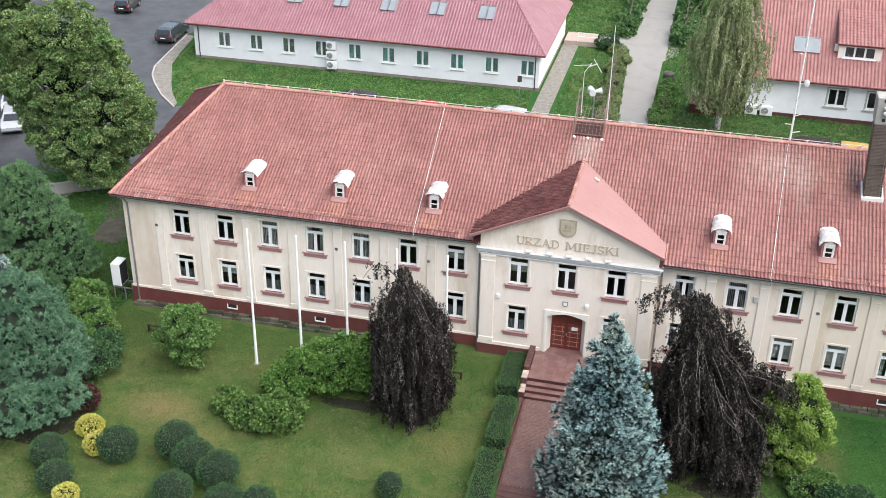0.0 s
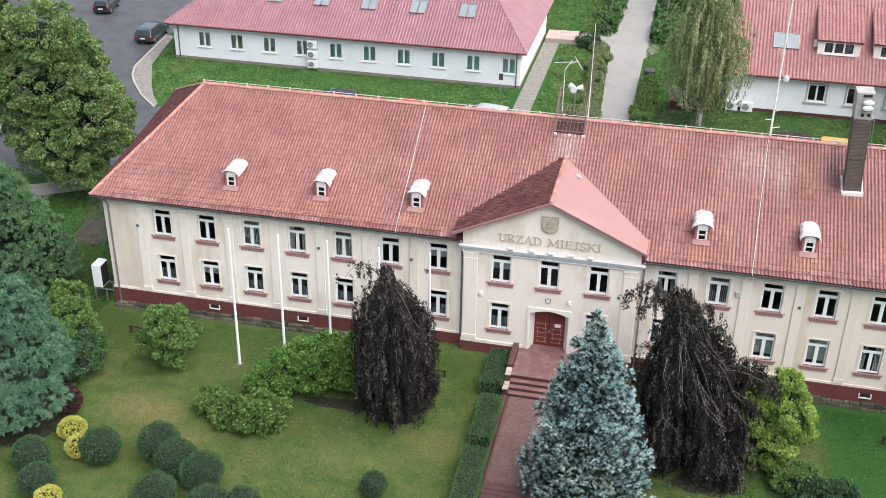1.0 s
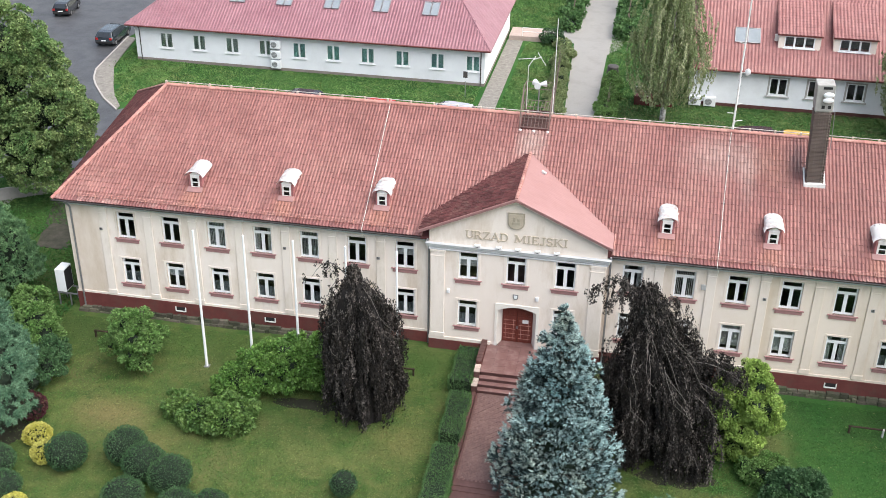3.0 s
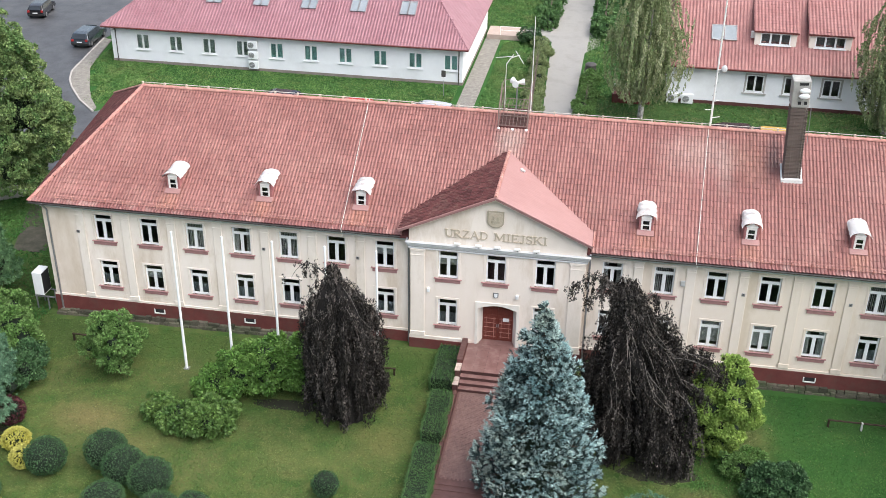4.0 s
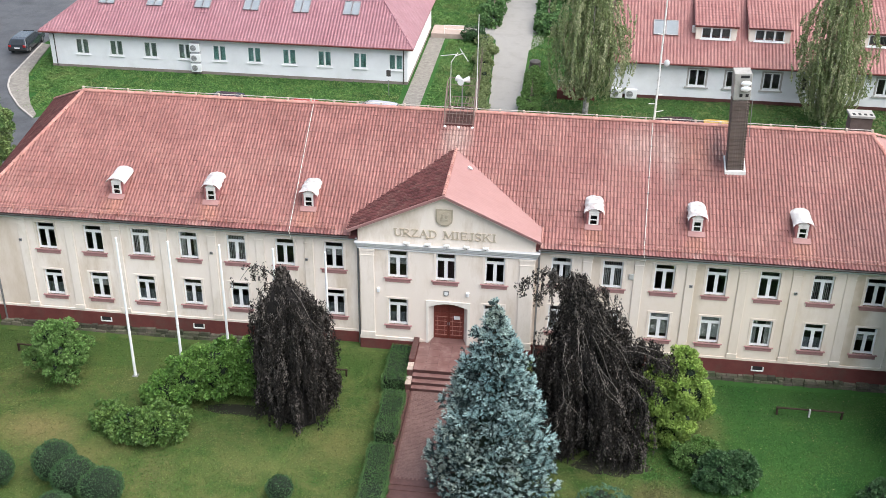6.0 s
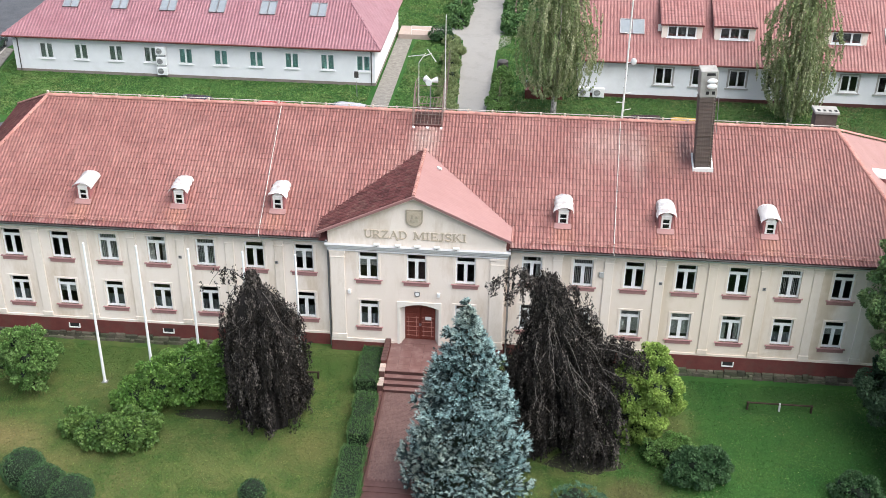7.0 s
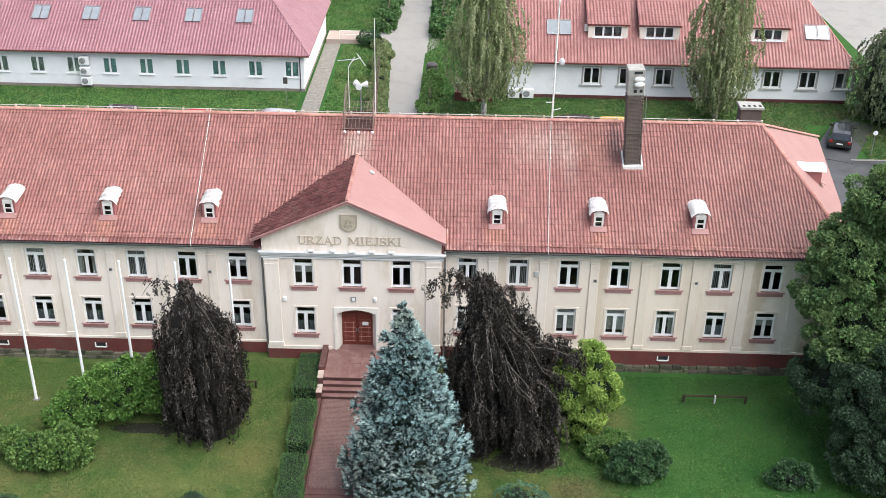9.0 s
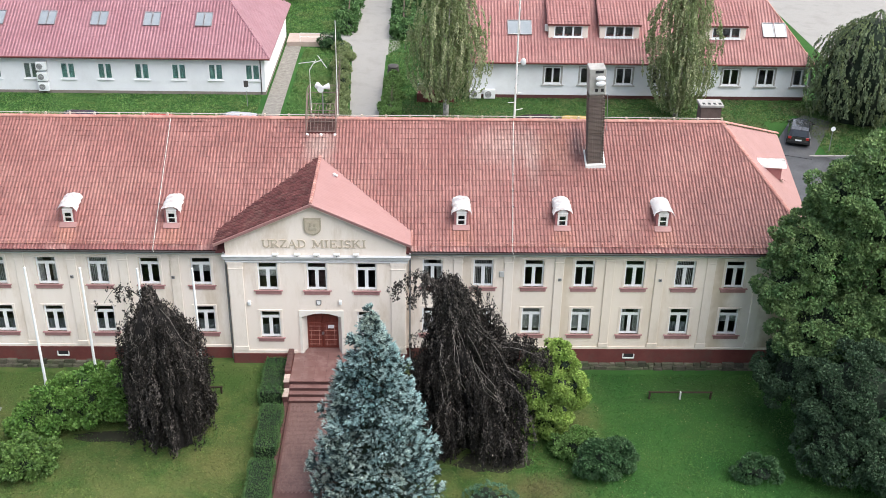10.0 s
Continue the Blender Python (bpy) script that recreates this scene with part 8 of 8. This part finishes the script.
def car(x, y, yaw, body, label, L=4.3, W=1.75, H=1.46, estate=True):
    """A parked hatchback; it faces +y in its own axes."""
    top = thing("parked_car", label, "car", "parked cars", at=(0, 0, 0))
    prof = [(-L / 2, 0.45), (-L / 2 - 0.02, 0.62), (-L / 2 + 0.03, 0.92), (-L / 2 + 0.35 if estate else -L / 2 + 0.7, H - 0.06 if estate else 1.0), (-L / 2 + 0.95, H), (0.35, H - 0.02), (0.75, H - 0.12), (1.35, 0.98), (L / 2 - 0.25, 0.84), (L / 2, 0.66), (L / 2 + 0.01, 0.42), (L / 2 - 0.1, 0.28), (-L / 2 + 0.1, 0.28)]
    bm = bmesh.new()
    ringsv = []
    for s in (-1, -0.93, 0.93, 1):
        row = []
        for yy, zz in prof:
            tuck = 0.16 if zz > 1.0 else 0.0
            ww = W / 2 - tuck * (zz - 0.9) / (H - 0.9) * 1.3 if zz > 0.95 else W / 2
            inset = 0.0 if abs(s) < 1 else 0.05
            cy, cz = 0, 0.75
            row.append(bm.verts.new((math.copysign(ww, s) * (1 if abs(s) == 1 else 0.93), yy + (cy - yy) * inset * 0.3, zz + (cz - zz) * inset)))
        ringsv.append(row)
    n = len(prof)
    for a, b in zip(ringsv, ringsv[1:]):
        for i in range(n):
            j = (i + 1) % n
            bm.faces.new((a[i], a[j], b[j], b[i]))
    bm.faces.new(ringsv[0])
    bm.faces.new(ringsv[-1])
    bo = part("body", bm, body, top)
    for p in bo.data.polygons:
        p.use_smooth = False
    ry = -L / 2 + (0.3 if estate else 0.6)
    # glass
    bm = bmesh.new()
    zt = H - 0.1
    poly(bm, [(-0.62, -L / 2 + 0.02, 0.98), (0.62, -L / 2 + 0.02, 0.98), (0.56, ry - 0.02, zt), (-0.56, ry - 0.02, zt)])
    gb = bmesh.ops.extrude_face_region(bm, geom=bm.faces[:])
    for v in gb["geom"]:
        if isinstance(v, bmesh.types.BMVert):
            v.co += Vector((0, -0.035, 0.012))
    part("rear_window", bm, M_CARGLASS, top)
    bm = bmesh.new()
    poly(bm, [(-0.64, 1.36, 1.0), (0.64, 1.36, 1.0), (0.56, 0.76, zt + 0.0), (-0.56, 0.76, zt + 0.0)])
    gb = bmesh.ops.extrude_face_region(bm, geom=bm.faces[:])
    for v in gb["geom"]:
        if isinstance(v, bmesh.types.BMVert):
            v.co += Vector((0, 0.03, 0.03))
    part("windscreen", bm, M_CARGLASS, top)
    for s in (-1, 1):
        for ya, yb4, yc, yd in ((-L / 2 + 0.35, -0.05, -L / 2 + 0.6, -0.05), (0.0, 1.15, 0.0, 0.62)):
            bm = bmesh.new()
            poly(bm, [(s * (W / 2 - 0.0), ya, 0.97), (s * (W / 2 - 0.0), yb4, 0.97), (s * (W / 2 - 0.165), yd, H - 0.12), (s * (W / 2 - 0.165), yc, H - 0.12)])
            gb = bmesh.ops.extrude_face_region(bm, geom=bm.faces[:])
            for v in gb["geom"]:
                if isinstance(v, bmesh.types.BMVert):
                    v.co += Vector((s * 0.02, 0, 0.006))
            part("side_window", bm, M_CARGLASS, top)
        for yy in (-L / 2 + 0.8, L / 2 - 0.85):
            bm = bmesh.new()
            bmesh.ops.create_cone(bm, segments=18, radius1=0.32, radius2=0.32, depth=0.22, cap_ends=True, matrix=Matrix.Translation((s * (W / 2 - 0.09), yy, 0.32)) @ pose(0, 0, 0, 0, 90, 0))
            wl = part("wheel", bm, M_RUBBER, top, "black tyre")
            bm = bmesh.new()
            bmesh.ops.create_cone(bm, segments=18, radius1=0.2, radius2=0.2, depth=0.02, cap_ends=True, matrix=Matrix.Translation((s * (W / 2 + 0.03), yy, 0.32)) @ pose(0, 0, 0, 0, 90, 0))
            part("rim", bm, M_ZINC, wl)
        part("tail_lamp", boxes((s * 0.72 - 0.13, s * 0.72 + 0.13, -L / 2 - 0.04, -L / 2 + 0.1, 0.72, 0.94), bevel=0.02), M_TAIL, top)
        part("headlamp", boxes((s * 0.62 - 0.18, s * 0.62 + 0.18, L / 2 - 0.12, L / 2 + 0.03, 0.62, 0.76), bevel=0.02), M_WHITE, top)
        part("mirror", boxes((s * (W / 2 + 0.09) - 0.09, s * (W / 2 + 0.09) + 0.09, 0.98, 1.08, 0.95, 1.07), bevel=0.02), body, top)
    part("bumper", boxes((-W / 2 + 0.04, W / 2 - 0.04, -L / 2 - 0.07, -L / 2 + 0.05, 0.36, 0.58), bevel=0.03), M_RUBBER, top)
    part("number_plate", boxes((-0.26, 0.26, -L / 2 - 0.075, -L / 2 - 0.05, 0.62, 0.73)), M_WHITE, top, "blank white plate bar")
    top.matrix_basis = pose(x, y, 0.012, 0, 0, yaw)
    return top


P_TEAL, P_BLACK, P_SILVER, P_RED, P_YELLOW = paint("dark_blue_grey_paint", (0.03, 0.04, 0.05)), paint("black_paint", (0.012, 0.012, 0.015)), paint("silver_paint", (0.38, 0.4, 0.43)), paint("red_paint", (0.35, 0.04, 0.03)), paint("yellow_paint", (0.45, 0.31, 0.08))
car(-48.3, 49.3, 4, P_TEAL, "dark blue-grey estate car parked at the kerb", L=5.0, W=1.85, H=1.52)
car(-57.6, 57.2, 10, P_BLACK, "black hatchback parked on the road")
car(-50.4, 23.4, -150, P_SILVER, "silver hatchback parked beneath the trees")
car(-53.0, 27.4, -150, P_SILVER, "pale silver car parked beneath the trees")
car(38.1, 34.9, -20, P_BLACK, "black hatchback parked on the paved bay", L=4.6, W=1.9, H=1.52)
car(-10.3, 35.5, 80, P_SILVER, "silver car parked behind the hall", H=1.45)
car(-23.9, 35.6, 85, P_BLACK, "black car parked behind the hall", H=1.45)
car(-17.1, 35.0, 85, P_RED, "red car parked behind the hall", H=1.4)
car(15.0, 35.6, 95, P_BLACK, "black car parked behind the hall", H=1.4)
# car shape added in place of an unidentified yellow thing behind the ridge
car(18.4, 35.4, 85, P_YELLOW, "yellow car shape standing in for an unidentified yellow thing behind the hall", H=1.42)
tagged(part("parking_bay", slab([(34.6, 31.5), (37.8, 30.2), (42.1, 38.5), (40.2, 40.2), (38.4, 38.6)], -0.1, 0.05), M_ASPHALT), "grey paved parking bay", "pavement", kind="structure")

tagged(part("side_road", slab([(47.5, 50), (46, 120), (70, 120), (70, 50)], -0.2, 0.014), M_PATH), "pale grey concrete side road", "road", kind="structure")

# ---- trees at the edges of the view ----
for i, (x, y, s) in enumerate([(-57.5, 33.5, 0.75), (-61, 33, 0.9), (-70, 44, 1.1), (-64, 22, 0.9), (-56, 10, 0.8), (-9, 78, 0.8), (-14, 84, 0.9), (10, 74, 0.8), (12, 86, 1.0), (51, 31, 0.8), (50, 20, 0.8), (36, 68, 0.8), (24, 66, 0.8), (-74, 60, 1.1)]):
    leafy("boundary_tree", "dark green broadleaf tree at the edge of the grounds", "tree", x, y, [(0, 0, 8 * s, 4 * s, 4 * s, 3.6 * s), (2.2 * s, -0.8, 5.5 * s, 2.8 * s, 2.8 * s, 2.6 * s), (-2.2 * s, -0.6, 5.2 * s, 2.8 * s, 2.8 * s, 2.6 * s), (0.3, -1.5, 3.6 * s, 2.8 * s, 2.4 * s, 2.2 * s), (0.4, 0.2, 11 * s, 2.4 * s, 2.4 * s, 2 * s)], L_DARKTREE, leaf=0.62, cover=0.55, sub=1.1, trunk_h=6 * s, trunk_r=0.3, seed=120 + i)


# ---- the lowest course of roof tiles, tile by tile ----
tv, tq = tile_verts(TW, TL * 1.06, 0.062, 0.065)
eave_tile = raw_mesh("roof_tile", tv, tq)
tilt = Matrix(((1, 0, 0), (0, sv[1], -sv[2]), (0, sv[2], sv[1]))).to_4x4()
for k in range(int(2 * XE / TW)):
    a = (k + 0.5) * TW
    if in_front(a, TL * 0.5) and not under_gable(a, 0):
        link("roof_tile", eave_tile, M_TILE_EAVE, roof).matrix_basis = Matrix.Translation((a - XE, EAVE_Y, EAVE_Z)) @ tilt
